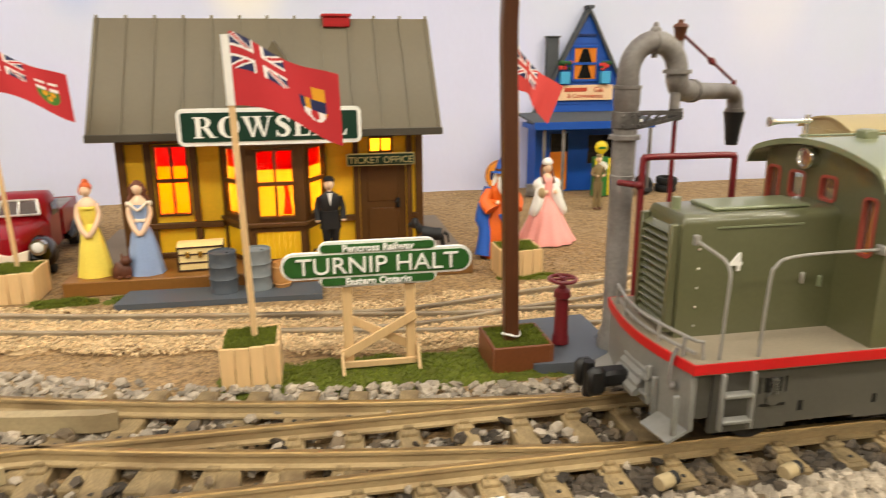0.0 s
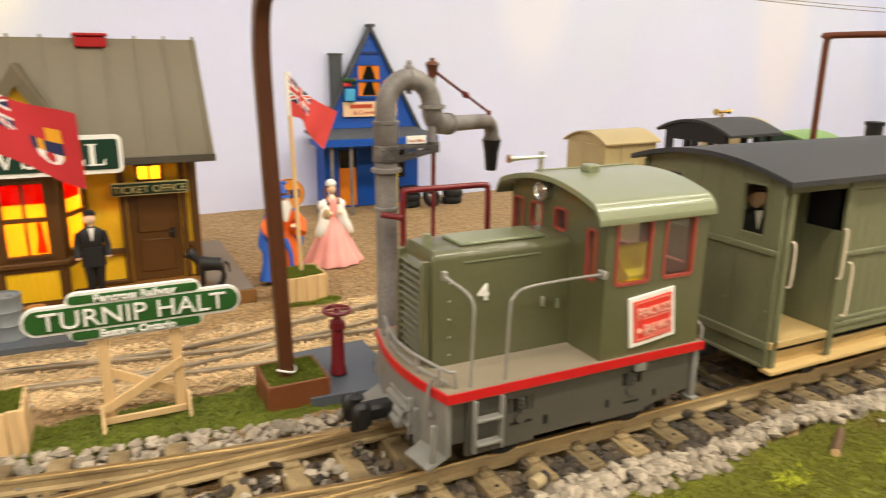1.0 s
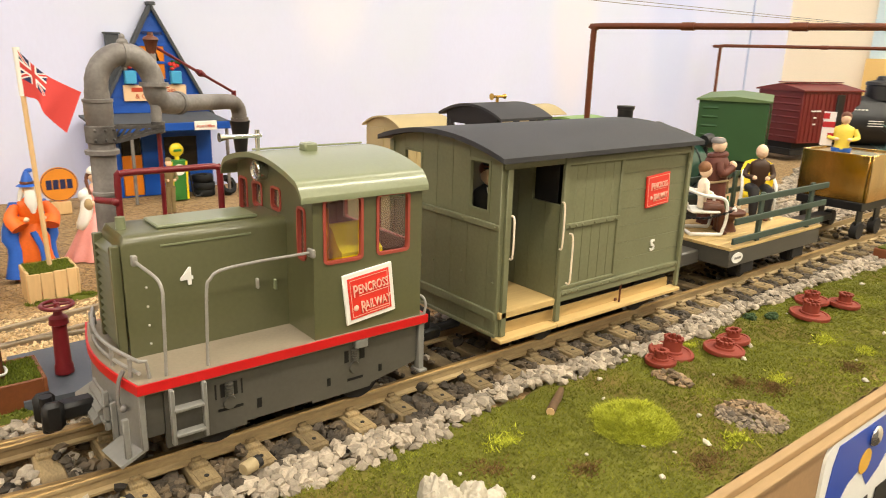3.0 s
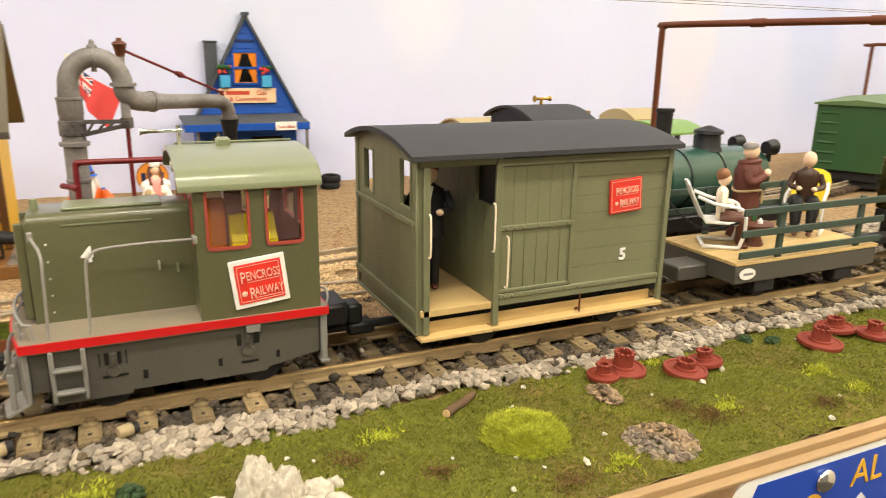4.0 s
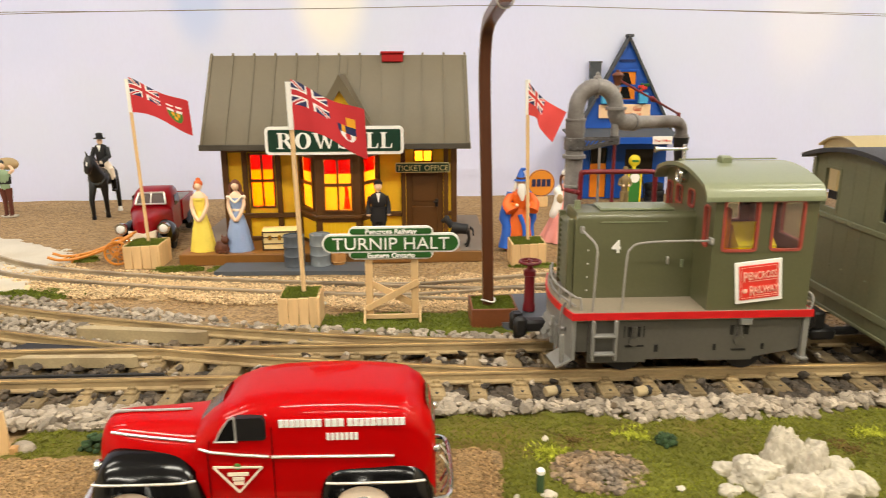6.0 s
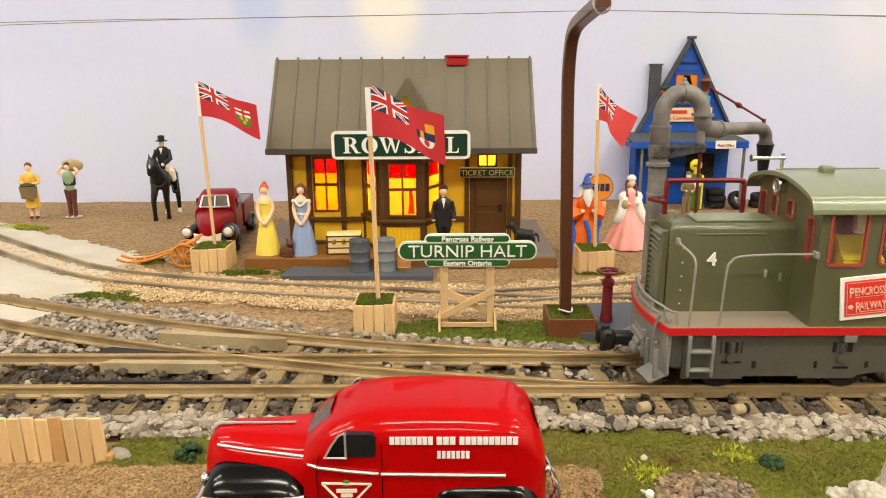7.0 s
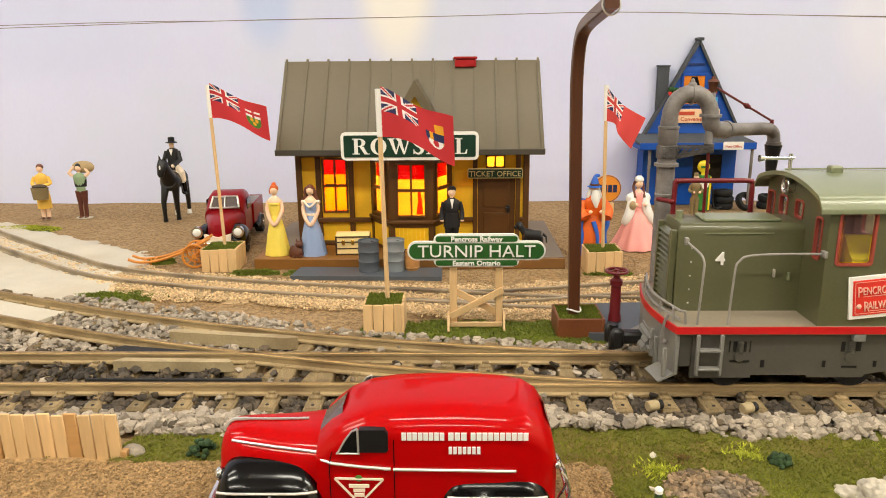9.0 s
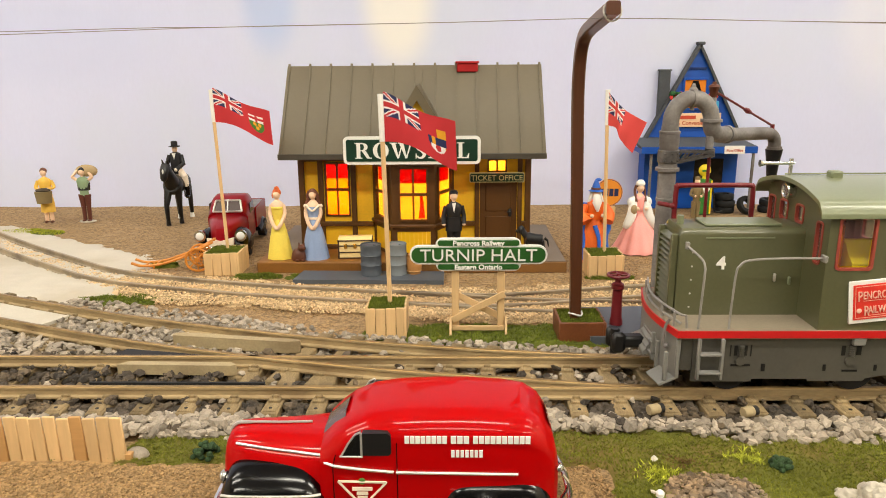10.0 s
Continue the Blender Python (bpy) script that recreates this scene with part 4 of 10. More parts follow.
along = [-2.2 - 0.15 * i for i in range(14)]
g.prism([(x, branch_y(x) + 0.045) for x in along] + [(x + 0.1, branch_y(x + 0.1) + 0.285) for x in along[::-1]], "z", 0.28, 0.338)
solid("crossing_slab", g, "flat white slab between the turnout rails", "slab")

p = scatter(9000, 6.3, 10.6, 2.42, 4.3, lambda x, y: y < 2.75 + 0.36 * (x - 6.3) + 0.15 * bumps(x, y, 2.0) and y > 2.42 + 0.2 * ease(7.8, 8.4, x) * ease(9.9, 9.3, x), lambda x, y: ground_z(x, y) + 0.006 + rng.uniform(-0.006, 0.012))
stones("rear_gravel", p, rng.uniform(0.012, 0.03, len(p)), WHITESTONE, "pale grey gravel beside the rear track", "ballast")
_, verge_z = patch("rear_verge", 7.9, 11.0, 2.25, 2.9, 0.04, lambda x, y: 0.3 - max(abs(x - 9.4) / 1.4 - 0.7, abs(y - 2.56) / 0.2 - 0.6), 0.03, TURF, "green turf verge behind the main track")
p = scatter(6000, 7.9, 11.0, 2.25, 2.9, lambda x, y: 0.3 - max(abs(x - 9.4) / 1.4 - 0.7, abs(y - 2.56) / 0.2 - 0.6) > 0.0, verge_z)
tufts("verge_flock", p, 0.016, BLADE, "short green flock on the rear verge", 2, 0.9, 0.3)
rear_line = spline([(5.6, 3.95), (7.2, 4.1), (8.6, 4.45), (9.8, 5.1), (10.9, 5.6), (12.2, 5.0), (13.4, 3.6)])
track = thing("rear_track", 0, 0, 0, "dark narrow rails under the wagons at the rear", "railway track", kind="structure")
for e in (-1, 1):
    part("rail", rail_mesh(offset(rear_line, e * 0.15), 0.33, 0.05, 0.02, 0.036, GREYRAIL, GREYRAIL), track)
g = Geo(WOODGREY)
g.box(-0.035, 0.035, -0.27, 0.27, -0.04, 0, 0.004)
rear_tie = mesh_of("sleeper", g)
for a, b in zip(rear_line, rear_line[1:]):
    ob = part("sleeper", rear_tie, track)
    ob.matrix_basis = pose(a[0] * U, a[1] * U, 0.282 * U, 0, 0, math.degrees(math.atan2(b[1] - a[1], b[0] - a[0])))

# ---- the station ----
def lapped(g, x0, x1, z0, z1, y, pitch=0.02, proud=0.0035):
    """Lapped boards facing -y, as one folded sheet."""
    n = max(1, round((z1 - z0) / pitch))
    h = (z1 - z0) / n
    vs, fs = [(x0, y, z0), (x1, y, z0)], []
    for i in range(n):
        za, zb = z0 + i * h, z0 + (i + 1) * h
        k = len(vs)
        vs += [(x0, y - proud, za), (x1, y - proud, za), (x0, y - 0.001, zb), (x1, y - 0.001, zb)]
        fs += [(k - 2, k - 1, k + 1, k), (k, k + 1, k + 3, k + 2)]
    g.put(vs, fs)


def holed(g, x0, x1, z0, z1, holes, a, b, axis="y"):
    """One wall slab from a to b with openings through it."""
    xs, zs = sorted({x0, x1, *[h[0] for h in holes], *[h[1] for h in holes]}), sorted({z0, z1, *[h[2] for h in holes], *[h[3] for h in holes]})
    xs, zs = [x for x in xs if x0 <= x <= x1], [z for z in zs if z0 <= z <= z1]
    nx, nz = len(xs), len(zs)
    full = {(i, j) for i in range(nx - 1) for j in range(nz - 1) if not any(h[0] <= (xs[i] + xs[i + 1]) / 2 <= h[1] and h[2] <= (zs[j] + zs[j + 1]) / 2 <= h[3] for h in holes)}
    used, vs, fs = {}, [], []

    def v(i, j, s):
        if (i, j, s) not in used:
            used[i, j, s] = len(vs)
            d = b if s else a
            vs.append((xs[i], d, zs[j]) if axis == "y" else (d, xs[i], zs[j]))
        return used[i, j, s]
    for i, j in sorted(full):
        for s in (0, 1):
            fs.append((v(i, j, s), v(i + 1, j, s), v(i + 1, j + 1, s), v(i, j + 1, s)))
        for di, dj, p, q in ((-1, 0, (i, j), (i, j + 1)), (1, 0, (i + 1, j), (i + 1, j + 1)), (0, -1, (i, j), (i + 1, j)), (0, 1, (i, j + 1), (i + 1, j + 1))):
            if (i + di, j + dj) not in full:
                fs.append((v(*p, 0), v(*q, 0), v(*q, 1), v(*p, 1)))
    g.put(vs, fs)


def cells(x0, x1, z0, z1, holes):
    xs, zs = sorted({x0, x1, *[h[0] for h in holes], *[h[1] for h in holes]}), sorted({z0, z1, *[h[2] for h in holes], *[h[3] for h in holes]})
    for xa, xb in zip(xs, xs[1:]):
        for za, zb in zip(zs, zs[1:]):
            if not any(h[0] <= (xa + xb) / 2 <= h[1] and h[2] <= (za + zb) / 2 <= h[3] for h in holes):
                yield xa, xb, za, zb


station = thing("station_building", -0.21, 4.80, 0.31, "mustard yellow station with brown trim, lit windows and grey metal roof", "station building")
SX, SY, SZ = 0.21, -4.80, -0.31        # from layout places to the station's own
FRONT = 4.42 + SY


def at_station(g):
    return g.at(Matrix.Translation((SX, SY, SZ)))


holes = [(-0.905, -0.71, 0.565, 0.99), (-0.53, 0.10, 0.31, 1.03), (0.30, 0.59, 0.31, 0.885), (0.36, 0.51, 0.906, 1.01)]
g = at_station(Geo(YELLOW))
holed(g, -1.09, 0.675, 0.31, 1.06, holes, 4.42, 4.445)
part("front_wall", g, station, "yellow front wall")
for xa, xb, za, zb in cells(-1.09, 0.675, 0.31, 1.06, holes):
    if zb - za > 0.05 and xb - xa > 0.03:
        g = at_station(Geo(YELLOW))
        lapped(g, xa, xb, za, zb, 4.42)
        part("siding", g, station, "yellow lapped siding")
g = at_station(Geo(YELLOW))
for x in (-1.09, 0.65):
    g.prism([(4.445, 0.31), (5.1, 0.31), (5.1, 1.12), (4.72, 1.62), (4.445, 1.25)], "x", x, x + 0.025)
g.box(-1.065, 0.65, 5.075, 5.1, 0.31, 1.12)
part("back_wall", g, station, "yellow end and back walls")
g = at_station(Geo(INWALL))
g.box(-1.06, 0.645, 4.80, 4.812, 0.315, 1.05)
g.box(-1.06, 0.645, 4.45, 4.80, 0.312, 0.318)
part("inner_wall", g, station, "cream partition inside")
for k, (xa, xb, za, zb, d) in enumerate(((-1.105, -1.06, 0.31, 1.06, 0.02), (0.65, 0.695, 0.31, 1.06, 0.02), (-0.955, -0.915, 0.31, 1.06, 0.014), (-0.70, -0.66, 0.31, 1.06, 0.014), (0.262, 0.297, 0.31, 1.06, 0.014), (0.593, 0.628, 0.31, 1.06, 0.014),
                                         (-1.09, -0.53, 0.49, 0.525, 0.02), (0.10, 0.262, 0.49, 0.525, 0.02), (0.628, 0.66, 0.49, 0.525, 0.02), (-1.09, -0.53, 1.0, 1.05, 0.018), (0.10, 0.675, 1.012, 1.06, 0.018), (-1.09, -0.53, 0.31, 0.34, 0.016), (0.297, 0.593, 0.886, 0.905, 0.016), (0.10, 0.262, 0.31, 0.335, 0.016))):
    g = at_station(Geo(STBROWN))
    g.box(xa, xb, 4.42 - 0.008 - d - 0.001 * k * 0.3, 4.4199, za, zb, 0.004)
    part("trim_board", g, station)

# the bay window
bay = [(-0.53, 4.42), (-0.36, 4.15), (-0.04, 4.15), (0.10, 4.42)]


def bay_side(name, a, b, window, nx=2):
    """One face of the bay: panels, posts and a lit window, as parts of the station."""
    a, b = Vector(a), Vector(b)
    d = b - a
    L = d.length
    turn = math.atan2(d.y, d.x)
    m = Matrix.Translation((SX, SY, SZ)) @ Matrix.Translation((a.x, a.y, 0)) @ Matrix.Rotation(turn, 4, "Z")
    wx0, wx1, wz0, wz1 = window
    g = Geo(STBROWN).at(m)
    holed(g, 0, L, 0.31, 1.03, [window, (0.035, L - 0.035, 0.335, 0.50)], 0, 0.022)
    part("bay_frame", g, station, "brown bay frame")
    n = max(3, round((L - 0.07) / 0.03))
    for i in range(n):
        g = Geo(YELLOW).at(m)
        g.box(0.035 + (L - 0.07) * i / n, 0.035 + (L - 0.07) * (i + 1) / n - 0.0012, 0.006, 0.02, 0.335, 0.50, 0.0006)
        part("bay_board", g, station, "yellow board below the bay window")
    g = Geo(STBROWN).at(m)
    g.box(-0.01, L + 0.01, -0.018, 0.01, 0.53, 0.555, 0.004)
    part("sill", g, station)
    window_parts(m, wx0, wx1, wz0, wz1, nx)


def window_parts(m, x0, x1, z0, z1, nx=2, nz=2, blind=0.3, film=PANEYELLOW):
    win = new("window")
    win.parent = station
    win.empty_display_size = 0.01
    g = Geo(STBROWN).at(m)
    w = 0.012
    g.box(x0, x1, -0.012, 0.018, z0, z0 + w).box(x0, x1, -0.012, 0.018, z1 - w, z1)
    g.box(x0, x0 + w, -0.012, 0.018, z0 + w, z1 - w).box(x1 - w, x1, -0.012, 0.018, z0 + w, z1 - w)
    part("window_frame", g, win)
    for i in range(1, nx):
        xm = x0 + (x1 - x0) * i / nx
        g = Geo(STBROWN).at(m)
        g.box(xm - 0.007, xm + 0.007, -0.009, 0.012, z0 + w, z1 - w)
        part("muntin", g, win)
    if nz > 1:
        zm = z0 + (z1 - z0) * 0.5
        g = Geo(STBROWN).at(m)
        g.box(x0 + w, x1 - w, -0.008, 0.011, zm - 0.011, zm + 0.011)
        part("muntin", g, win)
    g = Geo(PANE).at(m)
    g.box(x0 + w, x1 - w, 0.002, 0.005, z0 + w, z1 - w)
    part("pane", g, win)
    top = z1 - blind * (z1 - z0) if blind else z1 - w
    g = Geo(film).at(m)
    g.box(x0 + w, x1 - w, 0.0195, 0.0215, z0 + w, top)
    part("window_film", g, win, "glowing warm yellow film behind the glass")
    if blind:
        g = Geo(BLINDRED).at(m)
        g.box(x0 + w, x1 - w, 0.0195, 0.0215, z1 - blind * (z1 - z0), z1 - w)
        part("roller_blind", g, win, "red roller blind half drawn")


bay_side("bay", bay[1], bay[2], (0.05, 0.27, 0.58, 0.985))
bay_side("bay", bay[0], bay[1], (0.05, 0.275, 0.58, 0.985), 1)
bay_side("bay", bay[2], bay[3], (0.04, 0.265, 0.58, 0.985), 1)
window_parts(Matrix.Translation((SX, FRONT, SZ)), -0.905, -0.71, 0.565, 0.99, film=FILMORANGE)
window_parts(Matrix.Translation((SX, FRONT, SZ)), 0.36, 0.51, 0.906, 1.01, 2, 1, 0)
g = at_station(Geo(CURTAIN))
g.prism([(-0.165, 0.6), (-0.115, 0.6), (-0.125, 0.72), (-0.135, 0.79), (-0.155, 0.78), (-0.15, 0.7)], "y", 4.163, 4.166)
part("drape", g, station, "orange red drape behind the bay window")
door = new("door")
door.parent = station
g = at_station(Geo(STBROWN))
g.box(0.2995, 0.5905, 4.424, 4.44, 0.3105, 0.8845)
for za, zb in ((0.36, 0.56), (0.60, 0.84)):
    g.box(0.345, 0.545, 4.417, 4.43, za, zb, 0.006)
part("panel_door", g, door, "closed brown panelled door")
g = at_station(Geo(BLACK))
g.box(0.525, 0.55, 4.402, 4.42, 0.56, 0.62, 0.004)
g.cyl((0.54, 4.405, 0.6), (0.515, 4.395, 0.598), 0.006, n=8)
part("handle", g, door, "black door handle")

# roof: two slopes with standing seams
R0, R1 = -1.205, 0.785
slope = [(4.22, 1.06), (4.70, 1.70)]
roof = new("roof")
roof.parent = station
g = at_station(Geo(STROOF))
g.prism([(4.22, 1.045), (4.70, 1.685), (5.18, 1.045), (5.18, 1.072), (4.70, 1.712), (4.22, 1.072)], "x", R0, R1)
part("roof_slab", g, roof, "grey olive sheet metal roof")
g = at_station(Geo(ROOFEDGE))
g.box(R0 - 0.004, R1 + 0.004, 4.205, 4.219, 1.035, 1.078, 0.003)
part("gutter", g, roof, "dark eave edge")
for i in range(13):
    x = R0 + 0.015 + (R1 - R0 - 0.03) * i / 12
    g = at_station(Geo(STROOF))
    g.prism([(4.216, 1.066), (4.70, 1.708), (5.184, 1.066), (5.184, 1.084), (4.70, 1.73), (4.216, 1.084)], "x", x - 0.008, x + 0.008)
    part("seam", g, roof)
g = at_station(Geo(STROOF))
g.prism([(4.235, 1.235), (4.70, 1.70), (4.235, 1.30)], "x", -0.141, -0.139)
DX, DZ, DB = -0.165, 1.55, 0.22
for s in (-1, 1):
    g.loft([[(DX, 4.17, DZ - 0.085), (DX + s * DB, 4.17, DZ - 0.43), (DX + s * DB, 4.17, DZ - 0.33), (DX, 4.17, DZ + 0.025)],
            [(DX, 4.62, DZ - 0.085), (DX + s * DB, 4.38, DZ - 0.43), (DX + s * DB, 4.38, DZ - 0.33), (DX, 4.62, DZ + 0.025)]])
part("dormer_roof", g, roof)
g = at_station(Geo(YELLOW))
g.prism([(DX - 0.19, DZ - 0.31), (DX + 0.19, DZ - 0.31), (DX, DZ - 0.06)], "y", 4.21, 4.235)
part("dormer_gable", g, roof, "yellow gable")
g = at_station(Geo(REDPLASTIC))
g.box(0.125, 0.29, 4.64, 4.76, 1.66, 1.722, 0.006)
g.box(0.115, 0.30, 4.63, 4.77, 1.722, 1.74, 0.005)
part("chimney", g, roof, "red chimney")


def frame_board(name, words, w, h, r, at, size, back, edge, ink, parent, rim=0.022, thick=0.02, squeeze=1.0, bold=0.0):
    """A rounded sign board with a raised rim and letters, under parent at its own place."""
    board = new(name)
    board.parent = parent
    g = Geo(edge).at(Matrix.Translation(at))
    g.prism(rounded(w, h, r), "y", 0, thick)
    part("board", g, board)
    g = Geo(back).at(Matrix.Translation(at))
    g.prism(rounded(w - 2 * rim, h - 2 * rim, max(r - rim, 0.01)), "y", -0.004, -0.0002)
    part("face", g, board)
    if words:
        lettering("letters", words, size, ink, board, at[0], at[1] - 0.006, at[2] - 0.004, depth=0.003, squeeze=squeeze, bold=bold)
    return board


def serif_letter(c):
    """Outlines of one bold serif capital, one unit high: its pieces and its width."""
    def box(x0, x1, z0, z1):
        return [(x0, z0), (x1, z0), (x1, z1), (x0, z1)]

    def ring(cx, cz, ro, ri, a0, a1, n=14):
        arcs = [[(cx + r[0] * math.cos(radians(a0 + (a1 - a0) * i / n)), cz + r[1] * math.sin(radians(a0 + (a1 - a0) * i / n))) for i in range(n + 1)] for r in (ro, ri)]
        return [[arcs[0][i], arcs[0][i + 1], arcs[1][i + 1], arcs[1][i]] for i in range(n)]
    stem = [box(0.12, 0.33, 0, 1)]
    feet = [box(0.02, 0.12, 0, 0.055), box(0.33, 0.43, 0, 0.055)]
    if c == "R":
        return stem + feet + [box(0.02, 0.12, 0.945, 1), box(0.33, 0.42, 0.94, 1), box(0.33, 0.42, 0.475, 0.54)] + ring(0.42, 0.7375, (0.33, 0.2625), (0.12, 0.20), 90, -90) + [[(0.42, 0.475), (0.63, 0.50), (0.86, 0.055), (0.97, 0.055), (0.97, 0), (0.70, 0)]], 0.97
    if c == "O":
        return ring(0.44, 0.5, (0.44, 0.52), (0.20, 0.45), 0, 360, 36), 0.88
    if c == "W":
        return [[(0.08, 0.945), (0.31, 0.945), (0.50, 0.0), (0.41, 0.0)], [(0.44, 0.1), (0.50, 0.0), (0.68, 0.72), (0.63, 0.80)], [(0.53, 0.945), (0.76, 0.945), (0.96, 0.0), (0.87, 0.0)], [(0.90, 0.1), (0.96, 0.0), (1.21, 0.945), (1.13, 0.945)], box(0.0, 0.40, 0.945, 1), box(0.46, 0.84, 0.945, 1), box(1.03, 1.30, 0.945, 1)], 1.30
    if c == "S":
        mid = spline([(0.60, 0.80, 0), (0.46, 0.95, 0), (0.26, 0.93, 0), (0.16, 0.76, 0), (0.27, 0.61, 0), (0.46, 0.47, 0), (0.56, 0.28, 0), (0.46, 0.08, 0), (0.27, 0.04, 0), (0.10, 0.18, 0)], 4)
        wide = [0.035 + 0.085 * math.sin(math.pi * i / (len(mid) - 1)) ** 1.5 for i in range(len(mid))]
        left, right = [], []
        for i, p in enumerate(mid):
            d = (mid[min(i + 1, len(mid) - 1)] - mid[max(i - 1, 0)]).normalized()
            left.append((p.x - d.y * wide[i], p.y + d.x * wide[i]))
            right.append((p.x + d.y * wide[i], p.y - d.x * wide[i]))
        return [[left[i], left[i + 1], right[i + 1], right[i]] for i in range(len(mid) - 1)] + [box(0.585, 0.645, 0.70, 1.0), box(0.06, 0.12, 0.0, 0.30)], 0.68
    foot = [box(0.02, 0.12, 0, 0.06), box(0.02, 0.12, 0.94, 1)]
    if c == "E":
        return stem + foot + [box(0.33, 0.70, 0.93, 1), [(0.70, 1), (0.63, 0.93), (0.66, 0.76), (0.70, 0.76)], box(0.33, 0.50, 0.47, 0.54), box(0.50, 0.55, 0.36, 0.65), box(0.33, 0.72, 0, 0.07), [(0.72, 0), (0.75, 0.27), (0.71, 0.27), (0.62, 0.07)]], 0.75
    return stem + foot + [box(0.33, 0.43, 0.94, 1), box(0.33, 0.68, 0, 0.07), [(0.68, 0), (0.71, 0.30), (0.67, 0.30), (0.57, 0.07)]], 0.71


name_board = frame_board("name_board", "", 0.985, 0.2, 0.035, (-0.198 + SX, 4.04 + SY, 1.122 + SZ), 0.165, DEEPGREEN, WHITE, WHITE, station)
total, high, wide_by = sum(serif_letter(c)[1] for c in "ROWSELL") + 6 * 0.07, 0.112, 0.128
pen = -0.198 + SX - total * wide_by / 2
for c in "ROWSELL":
    shapes, wide = serif_letter(c)
    g = Geo(WHITE)
    for k, poly in enumerate(shapes):
        g.prism([(pen + x * wide_by, 1.066 + SZ + z * high) for x, z in poly], "y", 4.04 + SY - 0.0088 - 0.00002 * k, 4.04 + SY - 0.0035)
    part("letter", g, name_board, smooth=0)
    pen += (wide + 0.07) * wide_by
g = at_station(Geo(STBROWN))
for x in (-0.5, 0.1):
    g.box(x - 0.012, x + 0.012, 4.062, 4.21, 1.05, 1.075)
part("bracket", g, station)
frame_board("office_board", "TICKET OFFICE", 0.42, 0.075, 0.012, (0.43 + SX, 4.36 + SY, 0.875 + SZ), 0.058, DEEPGREEN, GOLDTEXT, GOLDTEXT, station, rim=0.006)

# platform, kerb slab
platform = thing("platform", -0.21, 4.4, 0.222, "brown plastic platform with a grey top under the station", "platform")
g = Geo(PLATBROWN).at(Matrix.Translation((0.21, -4.4, -0.222)))
g.box(-1.36, 0.93, 3.99, 5.25, 0.222, 0.306, 0.006)
part("base", g, platform)
for x0, x1, y0 in ((0.70, 0.922, 4.0), (-1.352, -1.11, 4.3)):
    g = Geo(PLATGREY).at(Matrix.Translation((0.21, -4.4, -0.222)))
    g.box(x0, x1, y0, 5.24, 0.3062, 0.3102)
    part("top", g, platform, "grey top")
g = Geo(SLATE)
g.prism([(-1.03, 3.70), (0.03, 3.67), (0.03, 3.9), (-1.0, 3.93)], "z", 0.232, 0.262)
solid("kerb_slab", g, "slate grey slab lying before the platform", "slab")


# ---- planters and flags ----
def planter(x, y, z, w, h, boards, label, material, group, turf_h=0.02):
    box = thing("planter", x, y, z, label, "planter", group=group)
    k = 0
    for side in range(4):
        n = boards
        for i in range(n):
            a, b = -w / 2 + w * i / n, -w / 2 + w * (i + 1) / n
            g = Geo(material).at(Matrix.Rotation(radians(90 * side), 4, "Z"))
            rise = 0.004 * math.sin(7.3 * i + 2.1 * side + x * 9) if material is PINE else 0
            g.box(a + 0.0015, b - 0.0015 - (0.012 if i == n - 1 else 0), -w / 2 - 0.0004 * (i % 2), -w / 2 + 0.014, 0, h + rise, 0.003)
            part("board", g, box)
            k += 1
    g = Geo(DARKTURF)
    n = 10
    vs = [(-w / 2 + 0.012 + (w - 0.024) * i / n, -w / 2 + 0.012 + (w - 0.024) * j / n, h - 0.012 + 0.014 * bumps(i * 3.1 + x, j * 2.7, 0.7)) for j in range(n + 1) for i in range(n + 1)]
    g.put(vs, [(j * (n + 1) + i, j * (n + 1) + i + 1, (j + 1) * (n + 1) + i + 1, (j + 1) * (n + 1) + i) for j in range(n) for i in range(n)])
    part("moss", g, box, "green moss filling")
    p = np.array([(x + rng.uniform(-w / 2 + 0.01, w / 2 - 0.01), y + rng.uniform(-w / 2 + 0.01, w / 2 - 0.01), z + h - 0.01) for _ in range(900)])
    t = tufts("moss_fibre", p - np.array((x, y, z)), 0.015, DARKBLADE, "green moss tufts")
    t.parent = box
    for key in ("category", "kind"):
        if key in t:
            del t[key]
    return box


planter(-0.262, 2.672, 0.222, 0.222, 0.222, 4, "bare pine box planter filled with green moss", PINE, "flag planters")
planter(-1.60, 4.05, 0.225, 0.26, 0.17, 4, "bare pine box planter filled with moss beside the truck", PINE, "flag planters")
planter(1.18, 3.93, 0.225, 0.25, 0.175, 4, "bare pine box planter filled with moss near the dolls", PINE, "flag planters")
planter(0.79, 2.62, 0.235, 0.25, 0.15, 1, "brown stained box planter at the foot of the pole", BOXBROWN, "pole boxes")


def union(u, v):
    """Which colour of the canton stands at (u, v), both 0 to 1."""
    x, y = u - 0.5, v - 0.5
    if abs(x) < 0.07 or abs(y) < 0.11:
        return "red"
    if abs(x) < 0.12 or abs(y) < 0.19:
        return "white"
    d = abs(abs(x) - abs(y))
    if d < 0.045:
        return "red"
    return "white" if d < 0.10 else "blue"


def along(line, u):
    """A place on an even polyline, rounded at its corners."""
    def at(q):
        q = min(max(q, 0.0), 1.0) * (len(line) - 1)
        k = min(int(q), len(line) - 2)
        return Vector(line[k]).lerp(Vector(line[k + 1]), q - k)
    return (at(u - 0.06) + at(u - 0.03) + at(u) + at(u + 0.03) + at(u + 0.06)) / 5 if 0.06 < u < 0.94 else at(u)


